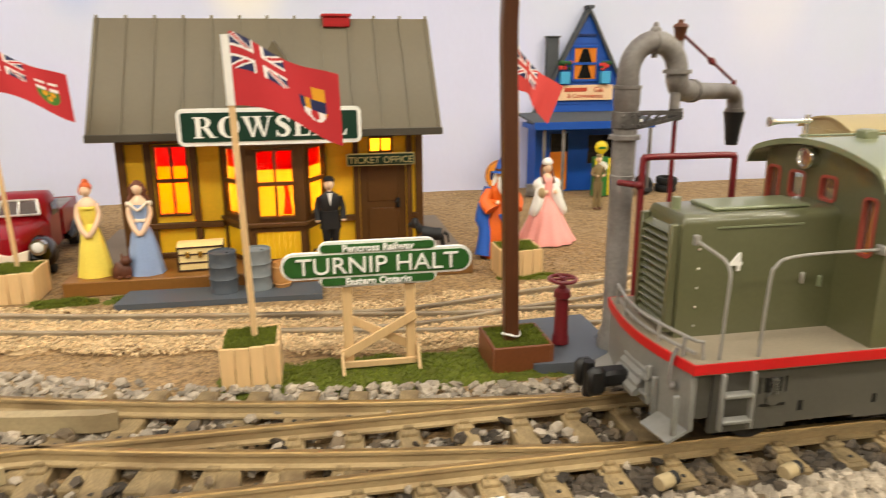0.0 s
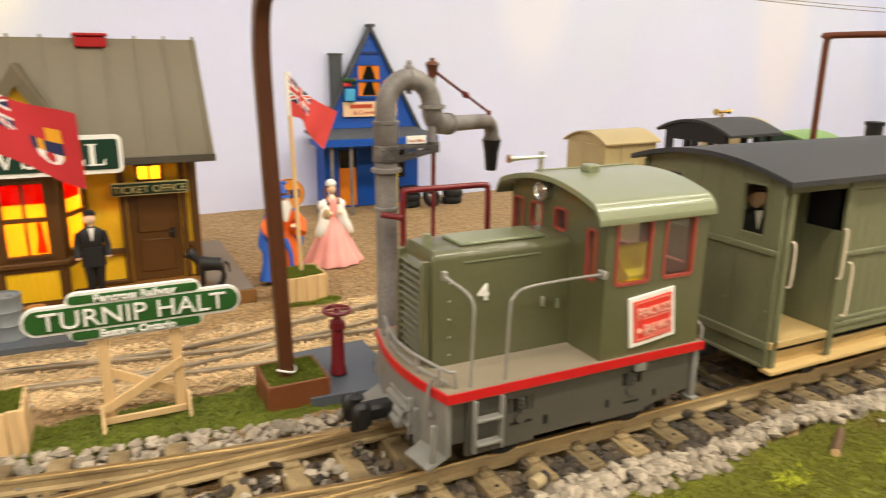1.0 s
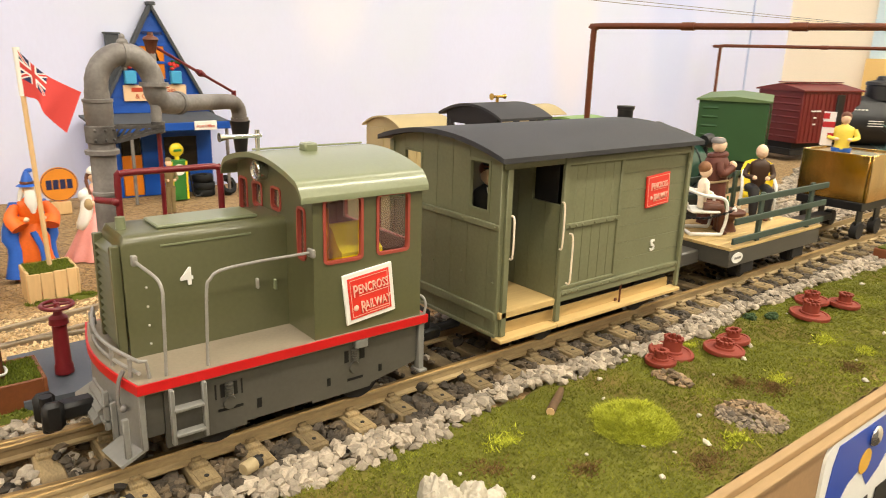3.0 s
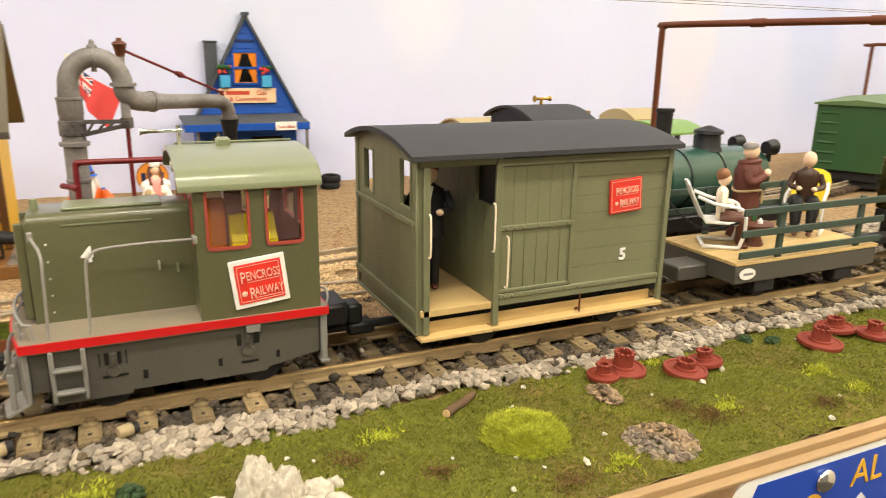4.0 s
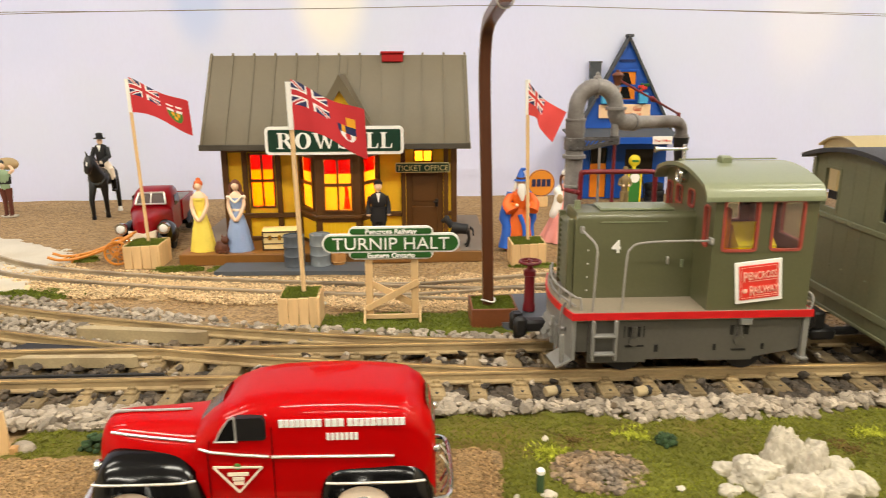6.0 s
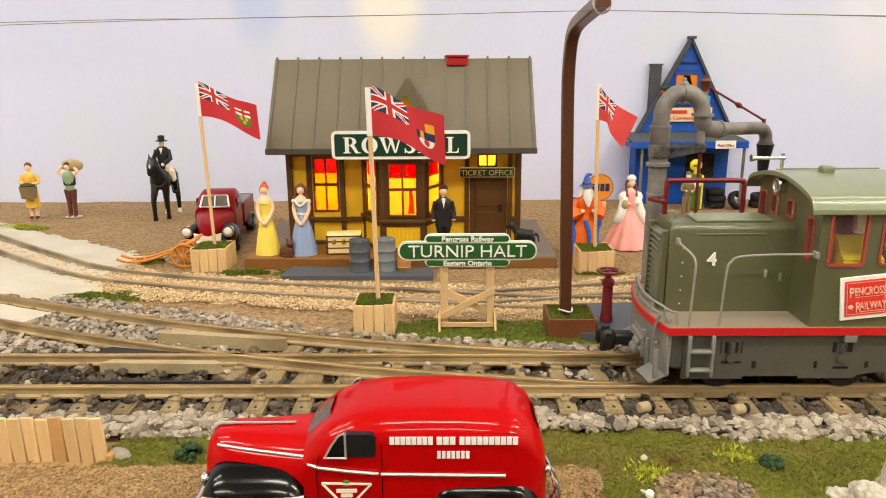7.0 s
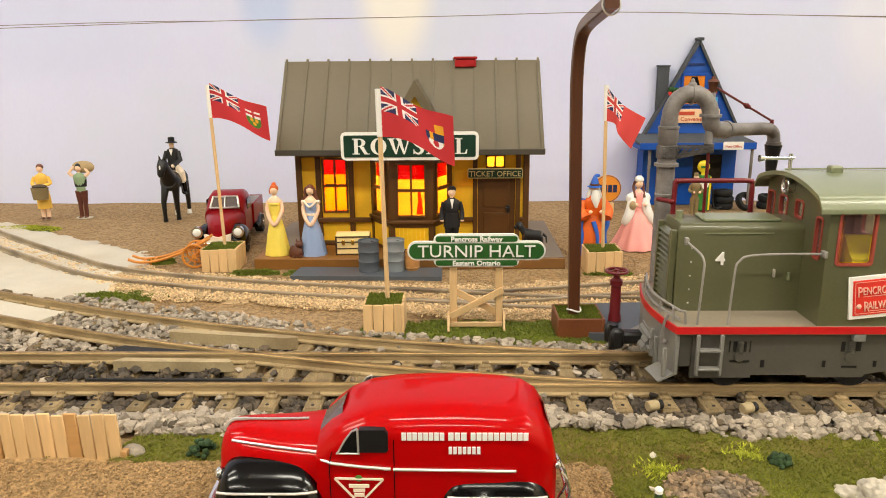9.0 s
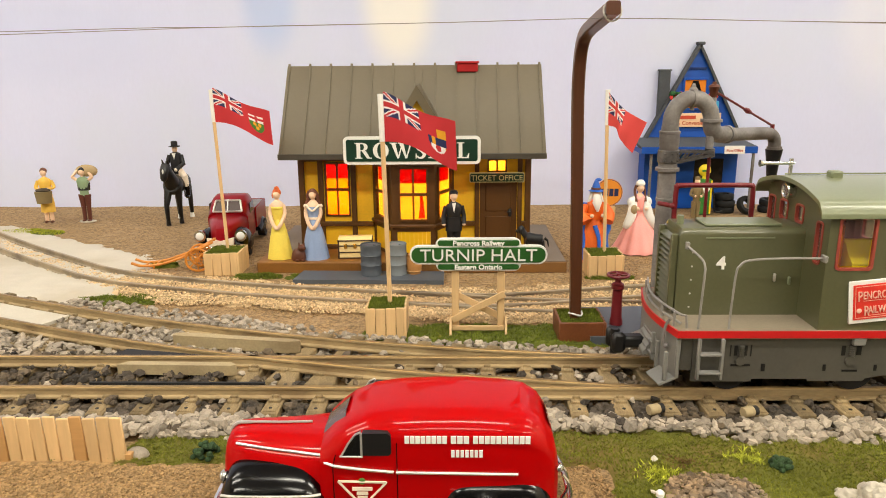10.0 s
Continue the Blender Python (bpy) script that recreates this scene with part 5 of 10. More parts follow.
def flag(x, y, z, top, lean, length, drop, arms, label, face=0.0, fold=1.0, limp=1.0, edges=None):
    ob = thing("flag", x, y, z, label, "flag", rz=face, group="flags on dowels")
    tip = Vector((lean, 0, top - z))
    g = Geo(DOWEL)
    g.tube([(0, 0, 0), tip * 0.5, tip], 0.0125, 8)
    part("pole", g, ob, "thin wooden dowel")
    g = Geo(WHITE)
    low = tip * ((top - z - drop) / (top - z))
    g.tube([low, tip + Vector((0, 0, 0.004))], 0.0165, 8)
    part("sleeve", g, ob, "white hem round the dowel")
    colours = {"red": FLAGFADED if edges else FLAGRED, "blue": FLAGBLUE, "white": FLAGWHITE, "gold": FLAGGOLD, "green": FLAGGREEN}
    g, nu, nv = Geo(*colours.values()), 96, 56
    keys = list(colours)

    def where(i, j):
        u, v = i / nu, j / nv
        if edges:
            return along(edges[1], u).lerp(along(edges[0], u), v)
        p = low.lerp(tip, v)
        sag = -0.50 * length * (u ** 1.15) * 0.76 * limp + 0.016 * math.sin(u * 6 + v * 1.5) * fold
        return (p.x + 0.014 + length * u * 0.93 + 0.03 * (1 - v) * math.sin(3 * u), p.y - 0.012 * math.sin(u * 6 + v) * fold * ease(0, 0.25, u) - 0.01, p.z + sag)
    g.v = [where(i, j) for j in range(nv + 1) for i in range(nu + 1)]
    for j in range(nv):
        for i in range(nu):
            u, v = (i + 0.5) / nu, (j + 0.5) / nv
            c = "red"
            half = 0.4 if edges else 0.5
            if u < 0.48 and v > half:
                c = union(u / 0.48, (v - half) / (1 - half))
            else:
                a, b = (u - 0.71) / 0.135, (v - 0.48) / 0.25
                shield = abs(a) < 1 and -1 < b < 1 and (b > -0.15 or abs(a) < math.sqrt(max(0.0, 1 - ((b + 0.15) / 0.85) ** 2)))
                if shield:
                    if arms == "quartered":
                        c = ("white" if b < -0.35 and abs(a) < 0.8 else "gold" if (a < 0) == (b < 0.33) and b > 0.33 else "blue" if (a < 0) == (b < 0.33) else "red" if b > 0.33 else "gold" if abs(a) > 0.72 else "blue")
                        if b > 0.33:
                            c = "gold" if a > 0 else "red"
                        elif b > -0.35:
                            c = "gold" if abs(a + 0.45) < 0.2 else "blue"
                        elif math.hypot(a, b + 0.6) < 0.3:
                            c = "red"
                    elif arms == "green":
                        c = "white" if b > 0.25 else "green"
                        if b > 0.25 and (abs(b - 0.62) < 0.14 or abs(a) < 0.14):
                            c = "red"
                        if b <= 0.25 and min(math.hypot(a + 0.35, b + 0.05), math.hypot(a - 0.35, b + 0.05), math.hypot(a, b + 0.5)) < 0.24:
                            c = "gold"
                    else:
                        c = "red"
            k = j * (nu + 1) + i
            g.f.append((k, k + 1, k + nu + 2, k + nu + 1))
            g.k.append(keys.index(c))
    cloth = part("cloth", g, ob, "red ensign printed on cloth", smooth=60)
    return ob


flag(-0.248, 2.69, 0.42, 1.565, -0.02, 0.40, 0.24, "quartered", "red ensign with a quartered shield on a thin dowel")
flag(-1.60, 4.09, 0.39, 1.552, -0.025, 0.43, 0.225, "green", "red ensign with a green and white shield on a dowel")
flag(1.19, 3.95, 0.39, 1.535, -0.03, 0.30, 0.235, "plain", "faded red ensign folded on a thin dowel", edges=(
    [(-0.03, -0.012, 1.141), (0.03, -0.04, 1.065), (0.10, -0.01, 1.005), (0.17, -0.03, 0.965), (0.244, -0.02, 0.927)],
    [(-0.032, -0.012, 0.913), (0.035, -0.03, 0.895), (0.045, -0.075, 0.83), (0.095, -0.04, 0.775), (0.148, -0.05, 0.72)]))

# ---- the halt's sign ----
sign = thing("halt_sign", 0.24, 2.66, 0.262, "green and white halt sign on a bare wooden trestle", "station sign")
g = Geo(WHITE)
board = rounded(0.742, 0.104, 0.05, 8)
upper = rounded(0.462, 0.182, 0.04, 6)
g.at(Matrix.Translation((0, -0.012, 0.456))).prism(board, "y", 0, 0.022)
part("board", g, sign, "long white rimmed board")
g = Geo(WHITE)
g.at(Matrix.Translation((0, -0.008, 0.456))).prism(upper, "y", 0, 0.022)
part("board", g, sign, "white rimmed board behind the long one")
g = Geo(SIGNGREEN)
g.at(Matrix.Translation((0, -0.012, 0.456))).prism(rounded(0.722, 0.084, 0.04, 8), "y", -0.004, -0.0002)
part("face", g, sign, "green face")
g = Geo(SIGNGREEN)
for zz in (1, -1):
    g.at(Matrix.Translation((0, -0.012, 0.456 + zz * 0.066))).prism(rounded(0.438, 0.03, 0.013, 5), "y", -0.003, 0.0038)
part("face", g, sign, "green face")
lettering("letters", "TURNIP HALT", 0.094, WHITE, sign, 0, -0.019, 0.452, squeeze=1.08)
lettering("letters", "Pencross Railway", 0.038, WHITE, sign, 0, -0.017, 0.521, squeeze=1.04, bold=0.0012)
lettering("letters", "Eastern Ontario", 0.038, WHITE, sign, 0, -0.017, 0.388, squeeze=1.04, bold=0.0012)
for x in (-0.125, 0.125):
    g = Geo(PINE)
    g.box(x - 0.02, x + 0.02, 0.002, 0.02, 0.03, 0.40, 0.003)
    part("post", g, sign)
    g = Geo(PINE)
    g.prism([(-0.075, -0.01), (-0.06, -0.01), (0.0, 0.075), (0.06, -0.01), (0.075, -0.01), (0.008, 0.10), (-0.008, 0.10)], "x", x - 0.006 + (0.027 if x > 0 else -0.027), x + 0.006 + (0.027 if x > 0 else -0.027))
    part("foot", g, sign)
for a, b, yy in (((-0.145, 0.08), (0.145, 0.235), -0.006), ((-0.145, 0.235), (0.145, 0.08), 0.026)):
    g = Geo(PINE)
    g.bar((a[0], yy, a[1]), (b[0], yy, b[1]), 0.012, 0.036, 0.002)
    part("brace", g, sign)
g = Geo(PINE)
g.box(-0.145, 0.145, -0.012, 0.0015, 0.022, 0.05, 0.003)
part("rail", g, sign)

# ---- pole with the overhead wire ----
pole = thing("wire_pole", 0.765, 2.6, 0.37, "tall brown stained pole with a bent arm holding a wire", "utility pole")
line = spline([(0, 0, -0.05), (-0.012, 0, 0.5), (-0.03, -0.002, 1.1), (-0.033, -0.01, 1.28), (-0.03, -0.03, 1.40), (-0.026, -0.075, 1.46), (-0.022, -0.16, 1.492), (-0.018, -0.34, 1.518), (-0.012, -0.66, 1.556)], 6)
rings = []
for k, p in enumerate(line):
    d = (line[min(k + 1, len(line) - 1)] - line[max(k - 1, 0)]).normalized()
    out = Vector((0, -d.z, d.y))
    rings.append([p + Vector((sx * 0.029, 0, 0)) + out * (sy * 0.027) for sx, sy in ((-1, -0.8), (-0.8, -1), (0.8, -1), (1, -0.8), (1, 0.8), (0.8, 1), (-0.8, 1), (-1, 0.8))])
g = Geo(POLEBROWN)
g.loft(rings)
part("shaft", g, pole, "brown stained pole bent forward over the track")
g = Geo(SILVER)
g.tube([(-0.013 + 0.036 * math.cos(a), -0.645 + 0.006 * math.sin(3 * a), 1.545 + 0.04 * math.sin(a)) for a in (i * math.pi / 8 for i in range(17))], 0.004, 6, cap=False)
part("wire_loop", g, pole, "silver wire loop")
g = Geo(WHITE)
g.tube([(0.036 * math.cos(a), 0.034 * math.sin(a), 0.035 + 0.006 * math.sin(2 * a)) for a in (i * math.pi / 8 for i in range(17))], 0.005, 6)
part("binding", g, pole, "white string binding")
g = Geo(WIRE)
for dz, dy in ((0, 0), (0.012, 0.02)):
    g.tube(spline([(-6.5, 1.95 + dy, 1.73 + 3 * dz), (-1.68, 1.95 + dy, 1.846 + dz), (-0.8, 1.95, 1.866), (0.08, 1.95, 1.876), (0.75, 1.95, 1.886), (1.4, 1.95, 1.87), (1.92, 1.95, 1.855 + dz * 0.3), (3.0, 1.95 - dy, 1.822 + dz), (3.95, 1.95 - dy, 1.822 + dz), (5.79, 1.97 - 4 * dy, 1.832)], 6), 0.0014, 6)
solid("overhead_wire", g, "thin grey twisted overhead wire", "wire")

# ---- water column ----
column = thing("water_column", 1.205, 2.6, 0.28, "grey water column with a curved pipe and swing spout", "water column")
SWING = Matrix.Translation((0.212, 0.022, 0)) @ Matrix.Rotation(radians(35.7), 4, "Z")
g = Geo(STEELGREY)
g.lathe([(0.09, 0), (0.09, 0.02), (0.062, 0.03), (0.055, 0.10), (0.045, 0.13), (0.045, 0.74), (0.049, 0.743), (0.049, 0.755), (0.045, 0.758), (0.045, 0.893), (0.06, 0.897), (0.06, 0.912), (0.047, 0.916), (0.047, 1.02), (0.05, 1.03), (0.05, 1.085), (0.053, 1.088), (0.053, 1.098), (0.044, 1.10), (0.042, 1.13)], 28)
part("shaft", g, column)
g = Geo(STEELGREY)
pts = [(0.0, 1.09), (0.0, 1.13)] + [(0.106 - 0.106 * math.cos(a), 1.14 + 0.12 * math.sin(a)) for a in (math.pi * i / 14 for i in range(1, 14))] + [(0.212, 1.13)]
g.tube([(x, 0.104 * x, z) for x, z in pts], 0.041, 20)
part("bend", g, column)
g = Geo(STEELGREY)
g.ball((0.106, 0.011, 1.297), 0.022, 0.022, 0.02)
g.ball((0.106, 0.011, 1.318), 0.011, 0.011, 0.014)
g.cyl((0.106, 0.011, 1.20), (0.106, 0.011, 1.235), 0.011, n=10)
g.cyl((0.099, 0.01, 1.258), (0.113, 0.012, 1.258), 0.046, n=24)
part("bleed_plug", g, column)
g = Geo(STEELGREY)
g.cyl((0.212, 0.022, 1.141), (0.212, 0.022, 1.155), 0.054, n=24)
part("flange", g, column)
g = Geo(STEELGREY).at(SWING)
pts = [(0.0, 1.145), (0.006, 1.115), (0.032, 1.086), (0.075, 1.073), (0.14, 1.069), (0.35, 1.06), (0.50, 1.053), (0.552, 1.042), (0.585, 1.014), (0.594, 0.968)]
line = spline([(x, 0, z) for x, z in pts], 5)
g.tube(line, [0.043 - 0.009 * ease(0.10, 0.22, q[0]) for q in line], 18)
part("spout_pipe", g, column)
g = Geo(STEELGREY).at(SWING)
g.cyl((0.13, 0, 1.0695), (0.148, 0, 1.0685), 0.047, n=20)
part("flange", g, column)
g = Geo(STEELGREY).at(SWING)
g.cyl((0.594, 0, 0.975), (0.594, 0, 0.958), 0.04, n=20)
part("flange", g, column)
g = Geo(BLACK).at(SWING)
g.lathe([(0.027, -0.145), (0.036, -0.06), (0.046, 0), (0.047, 0.004)], 20, (0.594, 0, 0.956))
part("nozzle", g, column, "black hose nozzle")
g = Geo(WORNIRON)
g.lathe([(0.05, 0.938), (0.0535, 0.941), (0.0535, 1.0), (0.05, 1.003)], 24)
part("collar", g, column, "blackened iron collar")
g = Geo(WORNIRON)
for y in (-0.034, 0.028):
    g.prism([(0.04, 0.935), (0.04, 0.948), (0.22, 0.986), (0.22, 0.973)], "y", y, y + 0.006)
    g.prism([(0.04, 0.989), (0.04, 1.001), (0.22, 0.999), (0.22, 0.987)], "y", y, y + 0.006)
    for x in (0.055, 0.10, 0.135):
        g.bar((x, y + 0.003, 0.948 + 0.21 * (x - 0.04)), (x + 0.025, y + 0.003, 0.989), 0.005, 0.008, 0.001)
g.cyl((0.212, 0.01, 0.965), (0.212, 0.01, 1.008), 0.026, n=14)
for x in (-0.03, 0.005, 0.035):
    for z in (0.952, 0.988):
        g.ball((x, -math.sqrt(max(0.0, 0.0535 ** 2 - x * x)), z), 0.006, n=8, k=5)
part("bracket", g, column, "blackened riveted iron bracket")
g = Geo(STEELGREY)
g.cyl((0.212, 0.022, 0.96), (0.212, 0.022, 1.07), 0.02, n=12)
part("pivot", g, column)
g = Geo(LEATHER)
g.lathe([(0.016, 0), (0.018, 0.01), (0.027, 0.05), (0.031, 0.053), (0.026, 0.062), (0.012, 0.068), (0.01, 0.08)], 8, (0.212, 0.022, 1.26))
part("finial", g, column, "brown lantern finial")
g = Geo(STEELGREY)
g.cyl((0.212, 0.022, 1.14), (0.212, 0.022, 1.265), 0.016, n=10)
part("finial_post", g, column)
g = Geo(REDPIPE).at(SWING)
g.cyl((0.0, 0, 1.295), (0.554, 0, 1.092), 0.0062, n=8)
g.cyl((0.285, 0, 1.1906), (0.325, 0, 1.176), 0.011, n=10)
g.ball((0.305, 0, 1.183), 0.015, n=10, k=6)
g.cyl((0.554, 0, 1.06), (0.554, 0, 1.10), 0.011, n=8)
part("stay_rod", g, column, "red stay rod")
g = Geo(REDPIPE)
g.cyl((0.212, 0.0, 0.02), (0.212, 0.01, 0.97), 0.009, n=8)
part("drain_rod", g, column, "thin red rod")
g = Geo(REDPIPE)
g.tube(spline([(0.0, -0.17, 0.0), (0.0, -0.17, 0.42), (0.0, -0.17, 0.81), (0.012, -0.17, 0.842), (0.04, -0.17, 0.848), (0.2, -0.16, 0.846), (0.35, -0.15, 0.844), (0.38, -0.148, 0.836), (0.386, -0.148, 0.81), (0.388, -0.148, 0.5), (0.388, -0.148, 0.02)], 4), 0.0125, 10)
part("guard_pipe", g, column, "dark red pipe hoop")
g = Geo(REDPIPE)
g.cyl((-0.06, -0.10, 0.745), (-0.01, -0.17, 0.745), 0.012, n=10)
g.ball((-0.01, -0.17, 0.745), 0.016, n=12, k=7)
part("coupling", g, column)

valve = thing("valve_stand", 1.0, 2.66, 0.30, "dark red valve stand with a hand wheel on a grey slab", "valve")
g = Geo(SLATE)
g.prism([(-0.16, 0.30), (-0.17, -0.18), (0.22, -0.2), (0.22, 0.32)], "z", -0.04, 0.012)
part("slab", g, valve, "grey base slab")
g = Geo(REDPIPE)
g.lathe([(0.036, 0.02), (0.034, 0.05), (0.03, 0.06), (0.027, 0.22), (0.036, 0.225), (0.034, 0.25), (0.018, 0.262), (0.012, 0.29), (0.012, 0.31)], 16)
part("pedestal", g, valve)
g = Geo(REDPIPE)
g.tube([(0.056 * math.cos(a), 0.056 * math.sin(a), 0.30) for a in (i * math.pi / 12 for i in range(25))], 0.008, 8)
for a in range(4):
    g.cyl((0, 0, 0.302), (0.056 * math.cos(a * math.pi / 2), 0.056 * math.sin(a * math.pi / 2), 0.30), 0.006, n=6)
part("hand_wheel", g, valve, "worn red hand wheel")
g = Geo(SLATE)
g.loft([[(0.16 + 0.1 * k, -0.03 * s, 0.02 + 0.24 * k ** 2.2) for s in (-1, 1)] + [(0.24, 0.03, 0.02), (0.24, -0.03, 0.02)] for k in (0.0, 0.4, 0.7, 1.0)])
part("skirt", g, valve)


# ---- the diesel locomotive ----
loco = thing("diesel_locomotive", 1.52, 1.94, RAIL_TOP, "olive green model diesel locomotive with grey frame on the rails", "locomotive")
LX, LY, LZ = 1.52, 1.94, RAIL_TOP


def L(*mats):
    return Geo(*mats).at(Matrix.Translation((-LX, -LY, -LZ)))


FX0, FX1, FY0, FY1 = 1.02, 2.02, 1.655, 2.235


def deck_outline(grow=0.0):
    """The deck seen from above, with its bowed front beam."""
    pts = [(FX1 + grow, FY0 - grow), (FX1 + grow, FY1 + grow)]
    for i in range(11):
        t = i / 10
        y = FY1 + grow - (FY1 - FY0 + 2 * grow) * t
        pts.append((FX0 - grow - 0.045 * math.sin(math.pi * t), y))
    return pts


g = L(DECKGREY)
g.prism(deck_outline(), "z", 0.628, 0.664)
part("deck", g, loco, "grey running deck")
g = L(REDLINE)
g.prism(deck_outline(0.006), "z", 0.634, 0.6635)
part("lining", g, loco, "red edge line")
for y in (1.672, 2.205):
    g = L(FRAMEGREY)
    g.prism([(1.09, 0.435), (1.335, 0.435), (1.335, 0.447), (1.565, 0.447), (1.565, 0.437), (1.79, 0.437), (1.80, 0.45), (1.99, 0.484), (1.99, 0.63), (1.09, 0.63)], "y", y, y + 0.017)
    part("side_frame", g, loco, "grey frame plate")
g = L(SHADOWGREY)
g.box(1.08, 1.97, 1.70, 2.19, 0.47, 0.627)
part("chassis", g, loco)
SLOTS = ((1.262, 0.572, 0.013, 0.044), (1.303, 0.572, 0.013, 0.044), (1.241, 0.572, 0.005, 0.05), (1.324, 0.572, 0.005, 0.05), (1.286, 0.508, 0.08, 0.009), (1.379, 0.497, 0.016, 0.032),
         (1.628, 0.497, 0.013, 0.028), (1.697, 0.572, 0.016, 0.043), (1.759, 0.572, 0.02, 0.04), (1.731, 0.484, 0.062, 0.009), (1.834, 0.497, 0.013, 0.026))
for x, z, w, h in SLOTS:
    g = L(BLACK)
    g.box(x - w / 2, x + w / 2, 1.6705, 1.6735, z - h / 2, z + h / 2)
    part("frame_slot", g, loco, "dark slot in the frame")
for x in (1.283, 1.728):
    g = L(FRAMEGREY)
    for k in range(5):
        g.cyl((x, 1.668, 0.552 + 0.009 * k), (x, 1.668, 0.558 + 0.009 * k), 0.0125, n=12)
    g.cyl((x, 1.668, 0.55), (x, 1.668, 0.596), 0.008, n=10)
    part("axle_spring", g, loco, "grey coil spring")
    g = L(FRAMEGREY)
    g.cyl((x, 1.664, 0.528), (x, 1.674, 0.528), 0.02, 0.022, 16)
    part("axle_box", g, loco)
g = L(LOCOGREY)
g.box(1.722, 1.772, 1.65, 1.672, 0.60, 0.632, 0.003)
part("frame_bracket", g, loco)
g = L(LOCOGREY)
g.loft([[(FX0 - 0.045 * math.sin(math.pi * i / 8) + dx, FY1 - 0.01 - (FY1 - FY0 - 0.02) * i / 8, z) for dx, z in ((0, 0.628), (0.014, 0.628), (0.014, 0.452), (0, 0.452))] for i in range(9)])
part("front_beam", g, loco, "bowed grey buffer beam")
for y0 in (1.663, 2.19):
    g = L(LOCOGREY)
    g.box(1.018, 1.036, y0, y0 + 0.036, 0.452, 0.628, 0.003)
    part("corner_plate", g, loco)
    # Same darker grey here: the recess's shade is in the colour.
    g = L(FRAMEGREY)
    g.box(1.0365, 1.09, y0 + 0.013, y0 + 0.028, 0.482, 0.628, 0.003)
    part("recess_plate", g, loco)
g = L(LOCOGREY)
g.box(0.955, 0.972, 1.80, 1.815, 0.475, 0.60, 0.003)
g.box(0.95, 0.985, 1.80, 1.845, 0.50, 0.51, 0.002)
g.box(0.95, 0.985, 1.80, 1.845, 0.55, 0.56, 0.002)
part("beam_step", g, loco, "grey step iron")
g = L(LOCOGREY)
g.loft([[(0.955, 1.665, 0.425), (1.03, 1.665, 0.462), (1.03, 1.665, 0.452), (0.96, 1.665, 0.417)], [(0.935, 1.79, 0.425), (1.0, 1.79, 0.462), (1.0, 1.79, 0.452), (0.94, 1.79, 0.417)]])
part("pilot", g, loco, "grey track sweeper plate")
g = L(LOCOGREY)
g.loft([[(0.955, 2.225, 0.425), (1.03, 2.225, 0.462), (1.03, 2.225, 0.452), (0.96, 2.225, 0.417)], [(0.935, 2.10, 0.425), (1.0, 2.10, 0.462), (1.0, 2.10, 0.452), (0.94, 2.10, 0.417)]])
part("pilot", g, loco, "grey track sweeper plate")
for i in range(4):
    g = L(LOCOGREY)
    g.loft([[(0.985 - 0.013 * i, y, 0.575 - 0.022 * i), (0.985 - 0.013 * (i + 1), y, 0.562 - 0.022 * i), (0.985 - 0.013 * (i + 1), y, 0.548 - 0.022 * i), (0.99, y, 0.49)] for y in (1.845, 2.0)])
    part("pocket_fin", g, loco, "grey ribbed coupling pocket")
g = L(BLACK)
g.box(0.84, 0.96, 1.915, 1.975, 0.48, 0.535, 0.012)
g.box(0.81, 0.87, 1.89, 1.925, 0.465, 0.56, 0.014)
g.box(0.80, 0.86, 1.965, 2.005, 0.465, 0.56, 0.014)
g.cyl((0.83, 1.945, 0.45), (0.83, 1.945, 0.565), 0.018, n=12)
part("coupler", g, loco, "black knuckle coupler")
for y in (1.72,):
    g = L(STEELGREY)
    g.tube(spline([(1.0, y, 0.69), (0.985, y, 0.66), (0.978, y, 0.60), (0.985, y, 0.575)], 4), 0.006, 6)
    g.ball((0.99, y, 0.575), 0.012, n=8, k=5)
    part("lamp_iron", g, loco, "grey bent lamp iron")
for y in (1.675, 1.80):
    g = L(LOCOGREY)
    g.box(0.972, 0.99, y - 0.006, y + 0.006, 0.44, 0.565, 0.003)
    part("guard_iron", g, loco)
g = L(LOCOGREY)
for z in (0.482, 0.562):
    g.box(1.106, 1.192, 1.626, 1.656, z, z + 0.012, 0.003)
for x in (1.096, 1.190):
    g.box(x, x + 0.014, 1.634, 1.650, 0.458, 0.634, 0.003)
part("step_ladder", g, loco, "grey step ladder")
g = L(LOCOGREY)
g.box(1.995, 2.02, 1.66, 1.69, 0.44, 0.63, 0.003)
g.box(1.99, 2.025, 1.645, 1.70, 0.44, 0.452, 0.003)
part("rear_step", g, loco)

# hood
HX0, HX1, HY0, HY1, HT = 1.036, 1.575, 1.846, 2.075, 1.043
g = L(OLIVE)
sect = [(HY0, 0.664), (HY1, 0.664)] + [(HY1 - 0.03 + 0.03 * math.cos(radians(a)), HT - 0.03 + 0.03 * math.sin(radians(a))) for a in (0, 30, 60, 90)] + [(HY0 + 0.03 + 0.03 * math.cos(radians(a)), HT - 0.03 + 0.03 * math.sin(radians(a))) for a in (90, 120, 150, 180)]
g.loft([[(HX0 + (0.02 if k == 0 else 0), y + (0.0), z - (0.02 if k == 0 and z > 0.9 else 0)) for y, z in sect] for k in (0,)] + [[(x, y, z) for y, z in sect] for x in (HX0 + 0.03, HX1)])
part("hood", g, loco, "olive engine hood")
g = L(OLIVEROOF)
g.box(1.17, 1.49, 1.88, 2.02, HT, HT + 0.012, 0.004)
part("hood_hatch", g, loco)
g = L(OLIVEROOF)
